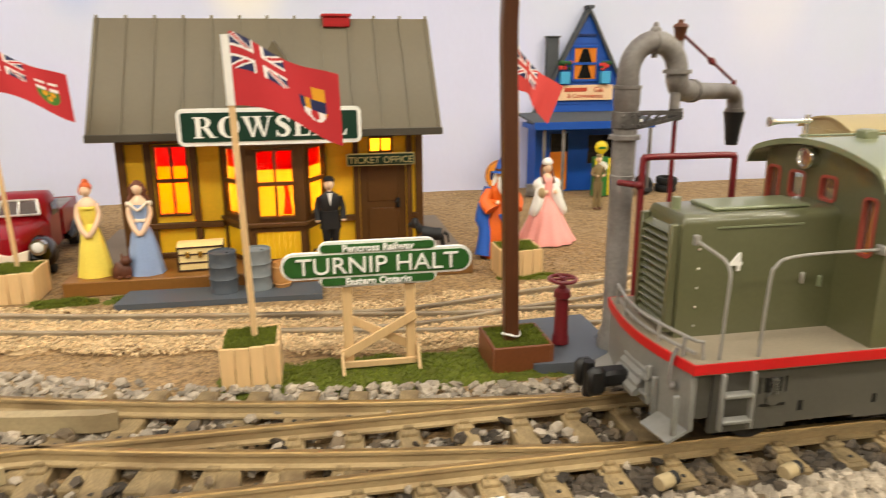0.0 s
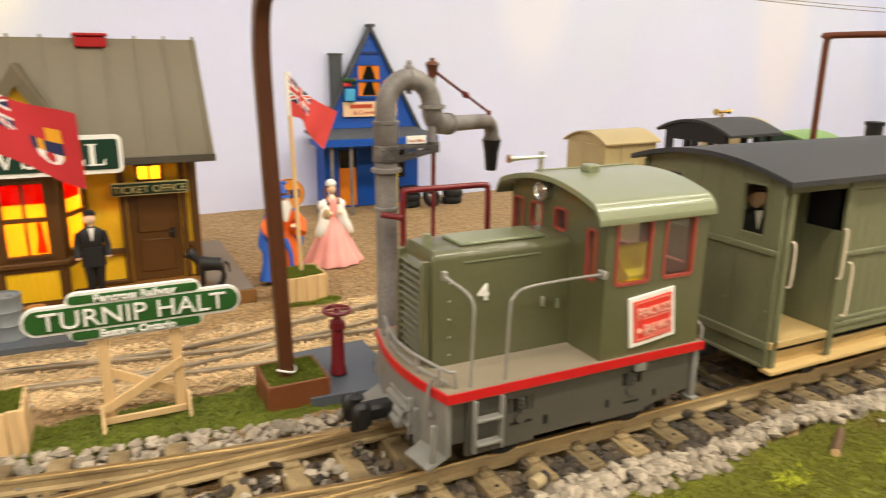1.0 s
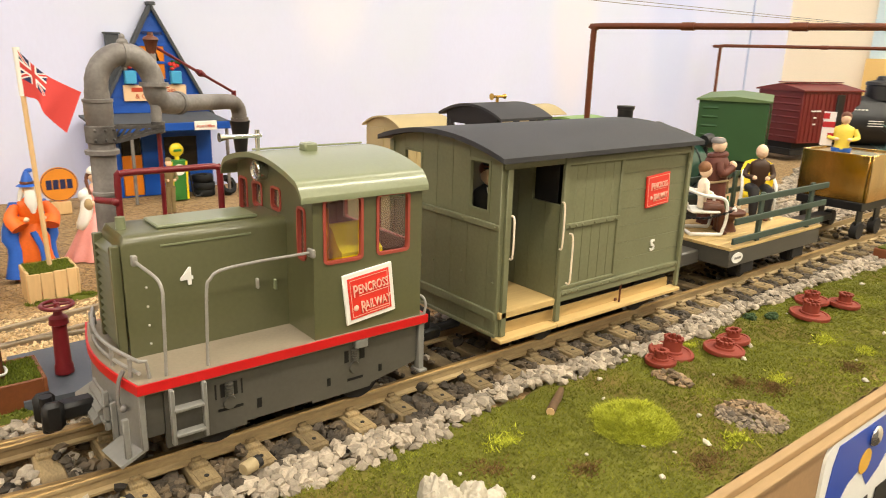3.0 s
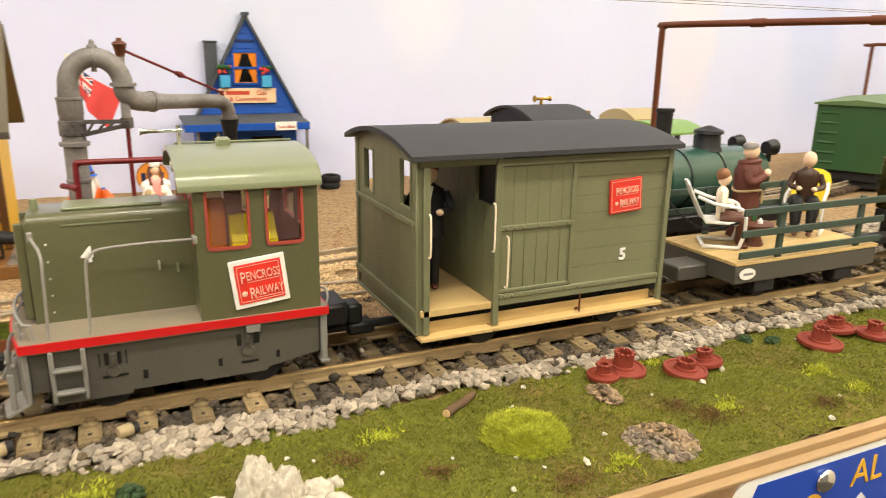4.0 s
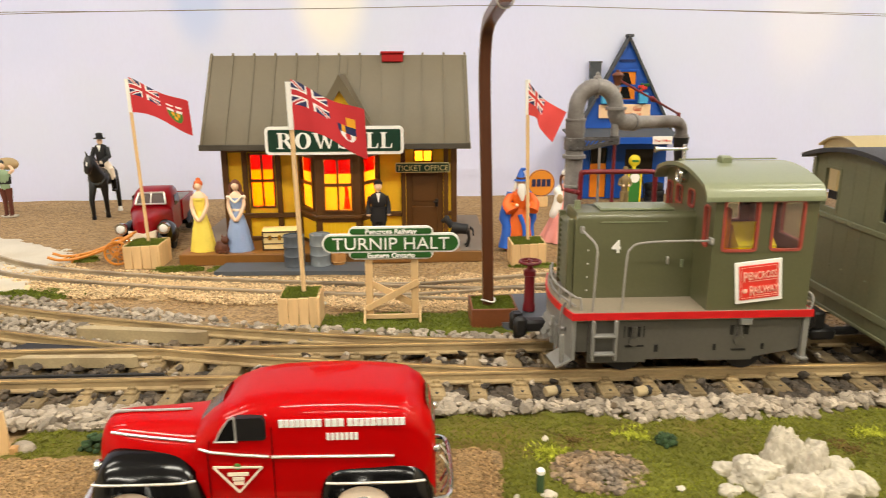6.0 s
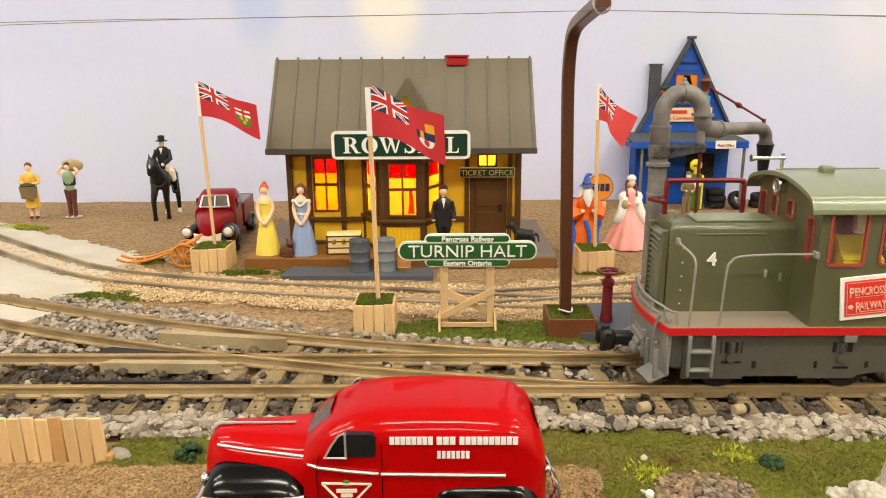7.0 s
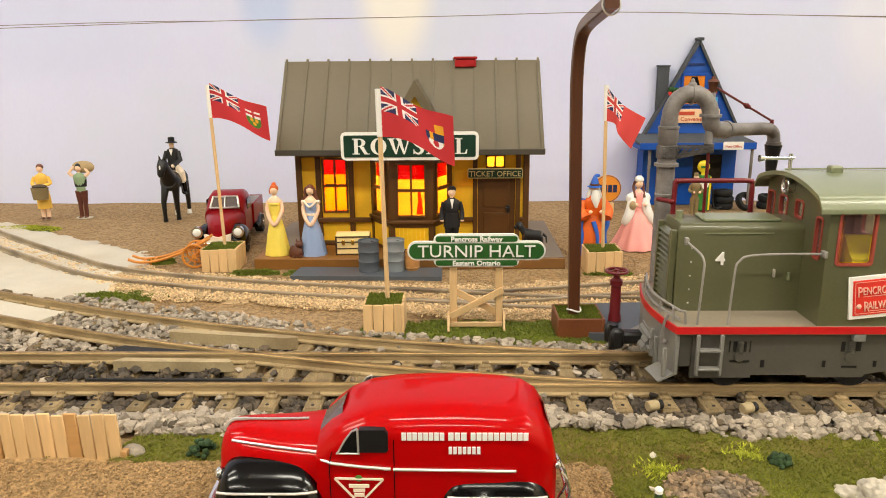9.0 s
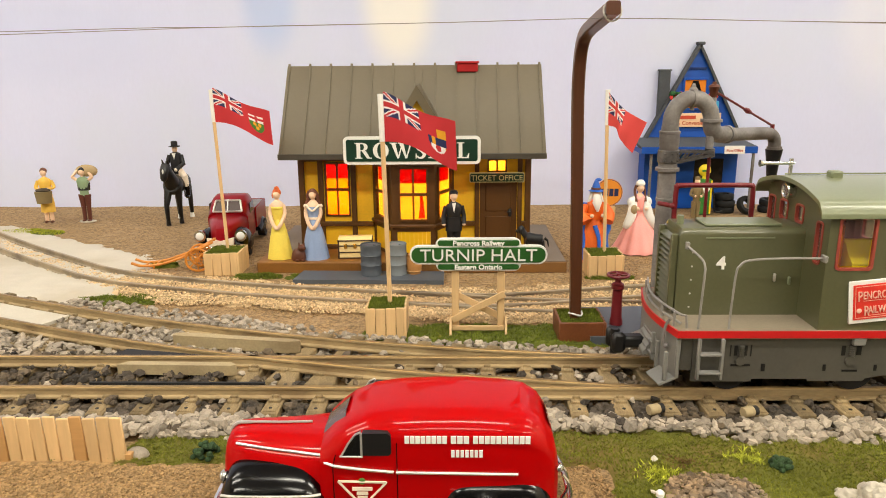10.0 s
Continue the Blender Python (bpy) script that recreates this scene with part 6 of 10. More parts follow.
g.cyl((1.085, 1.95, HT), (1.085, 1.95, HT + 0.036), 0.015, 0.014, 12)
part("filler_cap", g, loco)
for i in range(13):
    z = 0.70 + 0.0235 * i
    g = L(OLIVE)
    g.loft([[(HX0 + 0.018, y, z), (HX0 - 0.008, y, z + 0.002), (HX0 - 0.004, y, z + 0.007), (HX0 + 0.018, y, z + 0.018)] for y in (HY0 + 0.03, HY1 - 0.03)])
    part("louvre", g, loco)
for y0 in (HY0 + 0.01, HY1 - 0.03):
    g = L(OLIVE)
    g.box(HX0 - 0.01, HX0 + 0.018, y0, y0 + 0.02, 0.68, 1.015, 0.003)
    part("grille_frame", g, loco)
for z in (0.70, 0.76, 0.82, 0.88, 0.94):
    g = L(SILVER)
    g.ball((1.115, HY0 - 0.001, z), 0.0042, n=7, k=5)
    part("rivet", g, loco, "small bright rivet")
g = L(OLIVEROOF)
g.box(1.165, 1.45, HY0 - 0.003, HY0 + 0.002, 1.0, 1.005)
part("hood_moulding", g, loco)
g = L(OLIVEROOF)
g.box(1.52, 1.53, HY0 - 0.012, HY0 + 0.002, 0.80, 0.835, 0.002)
part("hood_handle", g, loco)
g = L(SILVER)
g.box(1.458, 1.466, HY0 - 0.014, HY0 + 0.001, 0.815, 0.85, 0.002)
part("latch", g, loco, "small metal latch")
lettering("number", "4", 0.075, WHITE, loco, 1.236 - LX, HY0 - 0.003 - LY, 0.892 - LZ, bold=0.002)


def handrail(pts, r=0.006):
    g = L(WIREGREY)
    g.tube(spline(pts, 5), r, 8)
    part("handrail", g, loco, "grey wire handrail")


handrail([(1.103, 1.675, 0.664), (1.108, 1.675, 0.80), (1.111, 1.675, 0.89), (1.112, 1.68, 0.922), (1.108, 1.698, 0.945), (1.10, 1.73, 0.957), (1.086, 1.77, 0.97), (1.077, 1.80, 0.98)], 0.005)
g = L(WIREGREY)
g.box(1.068, 1.084, 1.792, 1.812, 0.966, 0.996, 0.002)
part("rail_clip", g, loco)
handrail([(1.225, 1.675, 0.664), (1.234, 1.675, 0.89), (1.248, 1.675, 0.931), (1.283, 1.675, 0.952), (1.407, 1.676, 0.959), (1.572, 1.676, 0.959)], 0.005)
g = L(WIREGREY)
g.box(1.565, 1.58, 1.655, 1.69, 0.945, 0.973, 0.003)
part("rail_clip", g, loco)
for z in (0.685, 0.722):
    bow = [(FX0 + 0.014 - 0.045 * math.sin(math.pi * i / 10), FY1 - 0.03 - (FY1 - FY0 - 0.06) * i / 10, z) for i in range(11)]
    g = L(WIREGREY)
    g.tube(([(bow[0][0] + 0.004, bow[0][1], 0.664)] if z > 0.7 else []) + bow + ([(bow[-1][0] + 0.02, bow[-1][1], z - 0.004), (bow[-1][0] + 0.026, bow[-1][1], 0.664)] if z > 0.7 else []), 0.0055, 8)
    part("handrail", g, loco, "grey wire handrail round the nose")
handrail([(1.16, 2.22, 0.664), (1.16, 2.22, 0.81), (1.2, 2.22, 0.86), (1.55, 2.21, 0.878)])
for y in (1.72, 1.83, 2.06, 2.17):
    g = L(WIREGREY)
    xp = FX0 + 0.014 - 0.045 * math.sin(math.pi * (y - FY0) / (FY1 - FY0))
    g.cyl((xp, y, 0.664), (xp, y, 0.722), 0.006, n=8)
    part("rail_post", g, loco)
handrail([(2.015, 1.66, 0.66), (2.025, 1.665, 0.70), (2.02, 1.68, 0.725), (2.0, 1.69, 0.73)], 0.005)

# cab
CX0, CX1, CY0, CY1, CT = 1.575, 1.998, 1.663, 2.235, 1.165
side_holes = [(1.616, 1.753, 0.919, 1.124), (1.816, 1.940, 0.921, 1.121)]
for yy, lab in ((CY0, "olive cab side with two windows"), (CY1 - 0.014, "olive cab side with two windows")):
    g = L(OLIVE)
    holed(g, CX0, CX1, 0.664, CT, side_holes, yy, yy + 0.014)
    part("cab_side", g, loco, lab)
front_holes = [(1.715, 1.762, 0.925, 1.09), (1.885, 1.95, 1.055, 1.125), (2.03, 2.10, 1.04, 1.12), (2.155, 2.215, 0.95, 1.12)]
rear_holes = [(1.735, 1.925, 0.93, 1.12), (1.965, 2.165, 0.93, 1.12)]
crown = 0.055


def roof_z(y, base=CT, lo=1.65, hi=2.275, rise=crown):
    t = (y - (lo + hi) / 2) / ((hi - lo) / 2)
    return base + rise * (1 - t * t)


for xx in (CX0, CX1 - 0.014):
    g = L(OLIVE)
    holed(g, CY0 + 0.014, CY1 - 0.014, 0.664, CT, front_holes if xx == CX0 else rear_holes, xx, xx + 0.014, "x")
    ys = [CY0 + 0.014 + (CY1 - CY0 - 0.028) * i / 12 for i in range(13)]
    g.prism([(ys[0], CT), (ys[-1], CT)] + [(y, roof_z(y) - 0.006) for y in ys[::-1]], "x", xx, xx + 0.014)
    part("cab_end", g, loco, "olive cab end with small windows")


def window_trim(g, axis, a, lo, hi, z0, z1, out, w=0.011, inset=0.012, over=0.006):
    """A window's rounded surround, a little larger than the opening: out is the side that faces outwards."""
    near, far = (a - 0.004, a + inset) if out < 0 else (a + 0.004, a - inset)
    cx, cz, wide, high = (lo + hi) / 2, (z0 + z1) / 2, hi - lo + 2 * over, z1 - z0 + 2 * over
    big, small = rounded(wide, high, over * 3, 4), rounded(wide - 2 * w, high - 2 * w, over * 2, 4)

    def lift(pts, d):
        return [(cx + p, d, cz + q) if axis == "y" else (d, cx + p, cz + q) for p, q in pts]
    g.loft([lift(big, far), lift(big, near), lift(small, near), lift(small, far), lift(big, far)], cap=False)


for xa, xb, za, zb in side_holes:
    for yy, out in ((CY0, -1), (CY1, 1)):
        win = new("cab_window")
        win.parent = loco
        g = L(WINRED)
        window_trim(g, "y", yy, xa, xb, za, zb, out, w=0.0095)
        part("window_frame", g, win, "dusky red window frame")
        g = L(MAUVEPANE)
        g.box(xa + 0.011, xb - 0.011, yy - out * 0.006 - 0.001, yy - out * 0.006 + 0.001, za + 0.011, zb - 0.011)
        part("pane", g, win).visible_shadow = False
for xx, out, openings in ((CX0, -1, front_holes), (CX1, 1, rear_holes)):
    for ya, yb, za, zb in openings:
        win = new("cab_window")
        win.parent = loco
        g = L(WINRED)
        window_trim(g, "x", xx, ya, yb, za, zb, out, w=0.008)
        part("window_frame", g, win, "dusky red window frame")
        g = L(MAUVEPANE)
        g.box(xx - out * 0.006 - 0.001, xx - out * 0.006 + 0.001, ya + 0.008, yb - 0.008, za + 0.008, zb - 0.008)
        part("pane", g, win).visible_shadow = False
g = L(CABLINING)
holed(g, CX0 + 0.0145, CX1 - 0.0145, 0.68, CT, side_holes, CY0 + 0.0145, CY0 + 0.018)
part("cab_lining", g, loco, "brown cab lining, darkened for the dim interior")
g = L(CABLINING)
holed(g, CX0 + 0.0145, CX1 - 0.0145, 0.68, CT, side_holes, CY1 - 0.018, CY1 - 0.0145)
part("cab_lining", g, loco, "brown cab lining, darkened for the dim interior")
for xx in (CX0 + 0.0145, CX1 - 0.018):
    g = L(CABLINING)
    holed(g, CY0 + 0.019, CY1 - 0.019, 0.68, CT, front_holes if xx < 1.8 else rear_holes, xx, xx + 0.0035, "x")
    part("cab_lining", g, loco, "brown cab lining, darkened for the dim interior")
g = L(CABYELLOW)
g.box(CX0 + 0.016, CX1 - 0.016, CY0 + 0.016, CY1 - 0.016, 0.666, 0.672)
g.box(1.60, 1.66, 1.86, 2.1, 0.672, 1.0, 0.006)
part("cab_console", g, loco, "yellow cab console")
g = L(ORANGE)
g.box(1.606, 1.69, 1.76, 1.80, 0.672, 1.075, 0.006)
part("cab_cabinet", g, loco, "orange cab cabinet")
g = L(SEATYELLOW)
g.prism([(1.70, 0.672), (1.70, 0.93), (1.73, 0.95), (1.765, 1.0), (1.80, 1.01), (1.80, 0.672)], "x", 1.70, 1.86)
part("cab_seat", g, loco, "yellow seat block")
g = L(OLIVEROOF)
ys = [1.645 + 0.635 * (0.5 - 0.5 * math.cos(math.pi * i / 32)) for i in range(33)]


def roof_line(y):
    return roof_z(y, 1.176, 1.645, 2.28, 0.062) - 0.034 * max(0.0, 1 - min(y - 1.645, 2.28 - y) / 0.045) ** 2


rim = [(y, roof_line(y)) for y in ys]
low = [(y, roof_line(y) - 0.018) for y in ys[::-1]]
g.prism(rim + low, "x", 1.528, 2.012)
part("cab_roof", g, loco, "olive arched cab roof, lightened for the light from above")
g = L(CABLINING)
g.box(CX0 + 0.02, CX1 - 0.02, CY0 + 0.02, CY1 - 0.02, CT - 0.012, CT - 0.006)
part("cab_ceiling", g, loco, "brown cab ceiling, darkened for the dim interior")
g = L(OLIVEROOF)
g.box(1.70, 1.75, 1.94, 1.99, 1.232, 1.265, 0.006)
part("roof_vent", g, loco)
g = L(OLIVEROOF)
g.tube([(1.56, 2.06, 1.238), (2.0, 2.06, 1.238)], 0.004, 6)
part("conduit", g, loco)
g = L(CHROME)
g.tube([(1.595, 2.06, 1.285), (1.54, 2.06, 1.285), (1.48, 2.06, 1.285), (1.455, 2.06, 1.285), (1.445, 2.06, 1.285)], [0.006, 0.007, 0.008, 0.012, 0.016], 14)
part("air_horn", g, loco, "chrome air horn on the roof")
g = L(CHROME)
g.cyl((1.58, 2.06, 1.225), (1.58, 2.06, 1.305), 0.008, n=10)
g.ball((1.58, 2.06, 1.285), 0.012, n=10, k=7)
part("horn_stand", g, loco)
g = L(CHROME, PANE)
g.cyl((1.545, 2.0, 1.175), (1.58, 2.0, 1.175), 0.033, n=20)
g.tube([(1.543, 2.0 + 0.03 * math.cos(a), 1.175 + 0.03 * math.sin(a)) for a in (i * math.pi / 8 for i in range(17))], 0.006, 6)
part("headlamp", g, loco, "round chrome headlamp")


def railway_plate(parent, x, y, z, w, h, tilt, rim, hang):
    """Square red name plate: white edge, red field, white words; tilted like a diamond."""
    plate = new("name_plate")
    plate.parent = parent
    m = Matrix.Translation((x, y, z)) @ Matrix.Rotation(radians(tilt), 4, "Y")
    if rim:
        g = Geo(WHITE).at(m)
        g.box(-w / 2, w / 2, -0.008, 0, -h / 2, h / 2, 0.002)
        part("plate_edge", g, plate, "white plate edge")
    a, b = w / 2 - rim, h / 2 - rim
    g = Geo(PLATERED).at(m)
    g.box(-a, a, -0.011, -0.0005, -b, b, 0.001)
    part("plate_field", g, plate, "red plate field")
    k = w / 0.2
    g = Geo(PLATEPINK).at(m)
    for zz in (b - 0.008, -b + 0.008):
        g.box(-a + 0.008, a - 0.008, -0.0122, -0.0105, zz - 0.0009, zz + 0.0009)
    for xx in (-a + 0.008, a - 0.008):
        g.box(xx - 0.0009, xx + 0.0009, -0.0122, -0.0105, -b + 0.009, b - 0.009)
    for xa, xb, zz in ((-0.044, 0.074, 0.005), (-0.018, 0.074, -0.058)):
        g.box(xa * k, xb * k, -0.0122, -0.0105, (zz - 0.001) * k, (zz + 0.001) * k)
    part("plate_lines", g, plate, "pale lines")
    g = Geo(PLATEPINK).at(m)
    g.ball((-0.06 * k, -0.011, -0.036 * k), 0.011 * k, 0.003, 0.011 * k, 12, 6)
    part("plate_badge", g, plate, "pale round badge")
    for word, size, px, pz in (("P", 0.062, -0.058, 0.024), ("ENCROSS", 0.046, 0.015, 0.027), ("R", 0.062, -0.031, -0.04), ("AILWAY", 0.046, 0.028, -0.036)):
        t = lettering("letters", word, size * k, PLATEPINK, plate, 0, 0, 0, squeeze=0.62)
        t.data.transform(Matrix.Translation((x * U, y * U, z * U)) @ Matrix.Rotation(radians(tilt), 4, "Y") @ Matrix.Translation((px * k * U, -0.0122 * U, pz * k * U)))
    return plate


PLATERED = mat("red_plate_enamel", (222, 52, 40), 0.4, var=0.05, bump=0.03)
railway_plate(loco, 1.779 - LX, CY0 - LY - 0.001, 0.79 - LZ, 0.195, 0.178, -6.2, 0.016, 0)
for x in (1.26, 1.78):
    for y in (1.75, 2.07):
        g = L(SHADOWGREY)
        g.cyl((x, y - 0.025, RAIL_TOP + 0.085), (x, y + 0.025, RAIL_TOP + 0.085), 0.085, n=28)
        part("wheel", g, loco, "dark steel wheel")

# ---- the brake van ----
van = thing("brake_van", 3.03, 1.94, RAIL_TOP, "sage green wooden brake van with open veranda and charcoal roof", "railway van")
VX, VY = 3.03, 1.94


def V(*mats):
    return Geo(*mats).at(Matrix.Translation((-VX, -VY, -LZ)))


WX0, WX1, WY0, WY1, WB, WT = 2.40, 3.642, 1.69, 2.43, 0.575, 1.19
vroof_lo, vroof_hi = 1.635, 2.485
g = V(DECKWOOD)
g.box(WX0 + 0.01, 2.734, WY0 - 0.012, WY1, 0.545, 0.575, 0.003)
g.box(2.7345, WX1, WY0 + 0.03, WY1, 0.545, 0.575, 0.003)
part("floor", g, van, "pale wooden floor")
g = V(SHADOWGREY)
g.box(WX0 + 0.03, WX1 - 0.02, 1.74, 2.34, 0.46, 0.544)
part("underframe", g, van)
for i, (x0, x1, y0) in enumerate(((2.40, 2.735, 1.655), (2.735, 3.64, 1.655))):
    g = V(DECKWOOD)
    g.box(x0 + 0.002, x1 - 0.002, y0, 1.715, 0.448, 0.466, 0.003)
    part("step_board", g, van, "pale wooden step board")
g = V(DECKWOOD)
g.box(2.43, 3.60, 1.708, 1.716, 0.466, 0.514, 0.002)
part("step_back", g, van)
# planked side with a sliding door
planks = 7
for i in range(planks):
    z0 = WB + 0.02 + (WT - WB - 0.05) * i / planks
    z1 = WB + 0.02 + (WT - WB - 0.05) * (i + 1) / planks
    for yy in (WY0, WY1 - 0.016):
        g = V(SAGE)
        g.box(3.12 if yy == WY0 else 2.75, WX1 - 0.02, yy, yy + 0.016, z0 + 0.0004, z1 - 0.0004, 0.0013)
        part("plank", g, van)
for i in range(6):
    x0 = 2.765 + 0.355 * i / 6
    g = V(SAGE)
    g.box(x0 + 0.0004, x0 + 0.355 / 6 - 0.0004, WY0 - 0.004, WY0 + 0.014, WB + 0.03, WT - 0.045, 0.0014)
    part("door_plank", g, van)
for name, xa, xb, za, zb, d in (("rail_strip", 2.75, WX1, WT - 0.045, WT - 0.012, 0.016), ("sill_strip", 2.766, WX1 - 0.027, WB - 0.024, WB + 0.006, 0.012), ("sill_cap", 2.766, WX1 - 0.027, WB + 0.0065, WB + 0.028, 0.017), ("door_bar", 2.755, 3.125, 0.875, 0.897, 0.014), ("door_post", 3.108, 3.128, WB + 0.03, WT - 0.045, 0.012),
                                ("corner_post", 2.735, 2.765, 0.468, WT, 0.018), ("end_post", WX1 - 0.026, WX1, 0.47, WT, 0.018), ("header", WX0, 2.735, WT - 0.035, WT, 0.014), ("door_bar", 2.755, 3.125, 0.605, 0.622, 0.012)):
    g = V(SAGE)
    g.box(xa, xb, WY0 - d, WY0 - 0.0005, za, zb, 0.003)
    part(name, g, van)
    g = V(SAGE)
    g.box(xa, xb, WY1 + 0.0005, WY1 + d, za, zb, 0.003)
    part(name, g, van)
for x in (2.79, 2.83, 2.87, 2.95, 3.03, 3.09, 3.16, 3.3, 3.45, 3.6):
    for z in ((0.592, 0.886) if x < 3.12 else (0.592,)):
        g = V(SAGE)
        g.ball((x, WY0 - (0.017 if z < 0.7 else 0.0145), z), 0.006, n=7, k=5)
        part("bolt", g, van)
for pts in ([(2.72, 1.665, 0.80), (2.722, 1.652, 0.81), (2.722, 1.65, 0.90), (2.722, 1.652, 0.99), (2.72, 1.665, 1.0)], [(2.79, 1.675, 0.635), (2.79, 1.655, 0.645), (2.79, 1.652, 0.75), (2.79, 1.655, 0.845), (2.79, 1.675, 0.855)], [(2.44, 1.67, 0.80), (2.44, 1.655, 0.81), (2.44, 1.652, 0.89), (2.44, 1.655, 0.965), (2.44, 1.67, 0.975)]):
    g = V(CREAMCLOTH)
    g.tube(spline(pts, 4), 0.0042, 8)
    part("grab_rail", g, van, "cream grab rail")
g = V(LEATHER)
g.cyl((3.185, 1.682, 0.468), (3.185, 1.682, 0.56), 0.0045, n=8)
g.box(3.177, 3.193, 1.70, 1.7078, 0.468, 0.482, 0.002)
part("step_hanger", g, van)
# veranda end wall with window openings


def van_roof(y):
    return roof_z(y, WT + 0.005, vroof_lo, vroof_hi, 0.068)


def van_end(x, holes, name, m, thick=0.02, edges=None):
    edges = edges or [WY0 + (WY1 - WY0) * i / 9 for i in range(10)]
    for ya, yb in zip(edges, edges[1:]):
        g = V(m)
        cuts = [h for h in holes if h[0] < (ya + yb) / 2 < h[1]]
        spans, z = [], 0.47 if name == "veranda_plank" else WB
        for h in cuts:
            spans.append((z, h[2]))
            z = h[3]
        spans.append((z, None))
        for za, zb in spans:
            if zb is None:
                g.loft([[(xx, ya + 0.001, za), (xx, yb - 0.001, za), (xx, yb - 0.001, van_roof(yb) - 0.008), (xx, ya + 0.001, van_roof(ya) - 0.008)] for xx in (x, x + thick)])
            else:
                g.box(x, x + thick, ya + 0.001, yb - 0.001, za, zb)
        part(name, g, van)


END_WINDOWS = [(1.757, 1.884, 0.972, 1.178), (2.20, 2.335, 0.96, 1.165)]
van_end(WX0, END_WINDOWS, "veranda_plank", SAGE, edges=[WY0, 1.757, 1.884, 1.99, 2.095, 2.20, 2.335, WY1])
van_end(WX1 - 0.02, [], "end_plank", SAGE)
van_end(2.735, [(1.72, 1.86, 0.98, 1.165)], "partition_plank", SAGE, 0.016)
g = V(BLACK)
g.box(2.752, 2.756, 1.72, 1.86, 0.98, 1.165)
part("partition_window", g, van, "dark window in the partition")
for z0, z1, d in ((0.915, 0.94, 0.014), (0.545, 0.58, 0.016), (0.47, 0.485, 0.012)):
    g = V(SAGE)
    g.box(WX0 - d, WX0 - 0.0005, WY0 - 0.006, WY1 + 0.006, z0, z1, 0.003)
    part("end_bar", g, van)
for y in (WY0 - 0.008, WY1 - 0.02):
    g = V(SAGE)
    g.box(WX0 - 0.011, WX0 - 0.0005, y, y + 0.028, 0.485, van_roof(y + 0.014) - 0.02, 0.003)
    part("end_stile", g, van)
for y0, y1, z0, z1 in END_WINDOWS:
    g = V(SAGE)
    window_trim(g, "x", WX0, y0, y1, z0, z1, -1, w=0.012, over=0.003)
    part("window_frame", g, van)
for y in (1.705, 1.90, 2.09, 2.18, 2.40):
    for z in (0.56, 0.928, 0.70):
        g = V(SAGE)
        g.ball((WX0 - 0.013, y, z), 0.0055, n=7, k=5)
        part("bolt", g, van)
for y0 in (WY0 - 0.012, WY1 - 0.02):
    g = V(SAGE)
    g.box(WX0 + 0.0205, 2.45, y0, y0 + 0.032, 0.468, WT, 0.003)
    part("veranda_post", g, van)
g = V(SAGE)
g.box(2.45, 2.735, WY1 - 0.016, WY1, WB, 0.90, 0.003)
part("veranda_side", g, van)
ys = [vroof_lo + (vroof_hi - vroof_lo) * i / 20 for i in range(21)]
g = V(DARKROOF)
g.prism([(y, van_roof(y) + 0.012) for y in ys] + [(y, van_roof(y) - 0.008) for y in ys[::-1]], "x", 2.352, 3.664)
part("roof", g, van, "charcoal arched roof")
railway_plate(van, 3.393 - VX, WY0 - LY + 1.94 - VY - 0.002, 0.985 - LZ, 0.172, 0.15, -4, 0.0, 0)
lettering("number", "5", 0.075, WHITE, van, 3.405 - VX, WY0 - 0.004 - VY, 0.71 - LZ, bold=0.002)
for x in (2.72, 3.38):
    for y in (1.75, 2.07):
        g = V(SHADOWGREY)
        g.cyl((x, y - 0.025, RAIL_TOP + 0.075), (x, y + 0.025, RAIL_TOP + 0.075), 0.075, n=28)
        part("wheel", g, van, "dark steel wheel")
for x0, x1 in ((2.05, 2.42), (3.655, 3.915)):
    g = V(BLACK)
    g.box(x0, x1, 1.925, 1.965, 0.435, 0.465, 0.008)
    xm = (x0 + x1) / 2
    g.box(xm - 0.06, xm + 0.06, 1.90, 1.99, 0.42, 0.475, 0.012)
    part("drawbar", g, van, "black drawbar")
g = V(BLACK)
g.box(2.03, 2.17, 1.86, 2.06, 0.49, 0.585, 0.014)
g.box(2.17, 2.24, 1.90, 2.0, 0.47, 0.56, 0.012)
part("coupler_head", g, van, "black knuckle coupler")

# ---- flat wagon with railings ----
flat = thing("flat_wagon", 4.66, 1.94, RAIL_TOP, "grey flat wagon with pale deck and dark green railings", "flat wagon")


def W(*mats):
    return Geo(*mats).at(Matrix.Translation((-4.66, -1.94, -LZ)))


g = W(FRAMEGREY)
g.box(4.12, 5.18, 1.68, 2.22, 0.475, 0.572, 0.004)
part("frame", g, flat, "grey solebar frame")
for i in range(7):
    g = W(DECKWOOD)
    y0 = 1.675 + 0.55 * i / 7
    g.box(4.115, 5.185, y0 + 0.001, y0 + 0.55 / 7 - 0.001, 0.5725, 0.59, 0.002)
    part("deck_board", g, flat)
for z in (0.625, 0.735, 0.845):
    g = W(SAGEDARK)
    g.box(4.13, 5.19, 1.672, 1.686, z - 0.018, z + 0.018, 0.003)
    part("rail", g, flat)
for x in (4.42, 5.02):
    g = W(SAGEDARK)
    g.box(x - 0.02, x + 0.02, 1.687, 1.705, 0.575, 0.87, 0.003)
    part("rail_post", g, flat)
    g = W(SAGEDARK)
    g.box(x - 0.02, x + 0.02, 2.195, 2.213, 0.575, 0.87, 0.003)
    part("rail_post", g, flat)
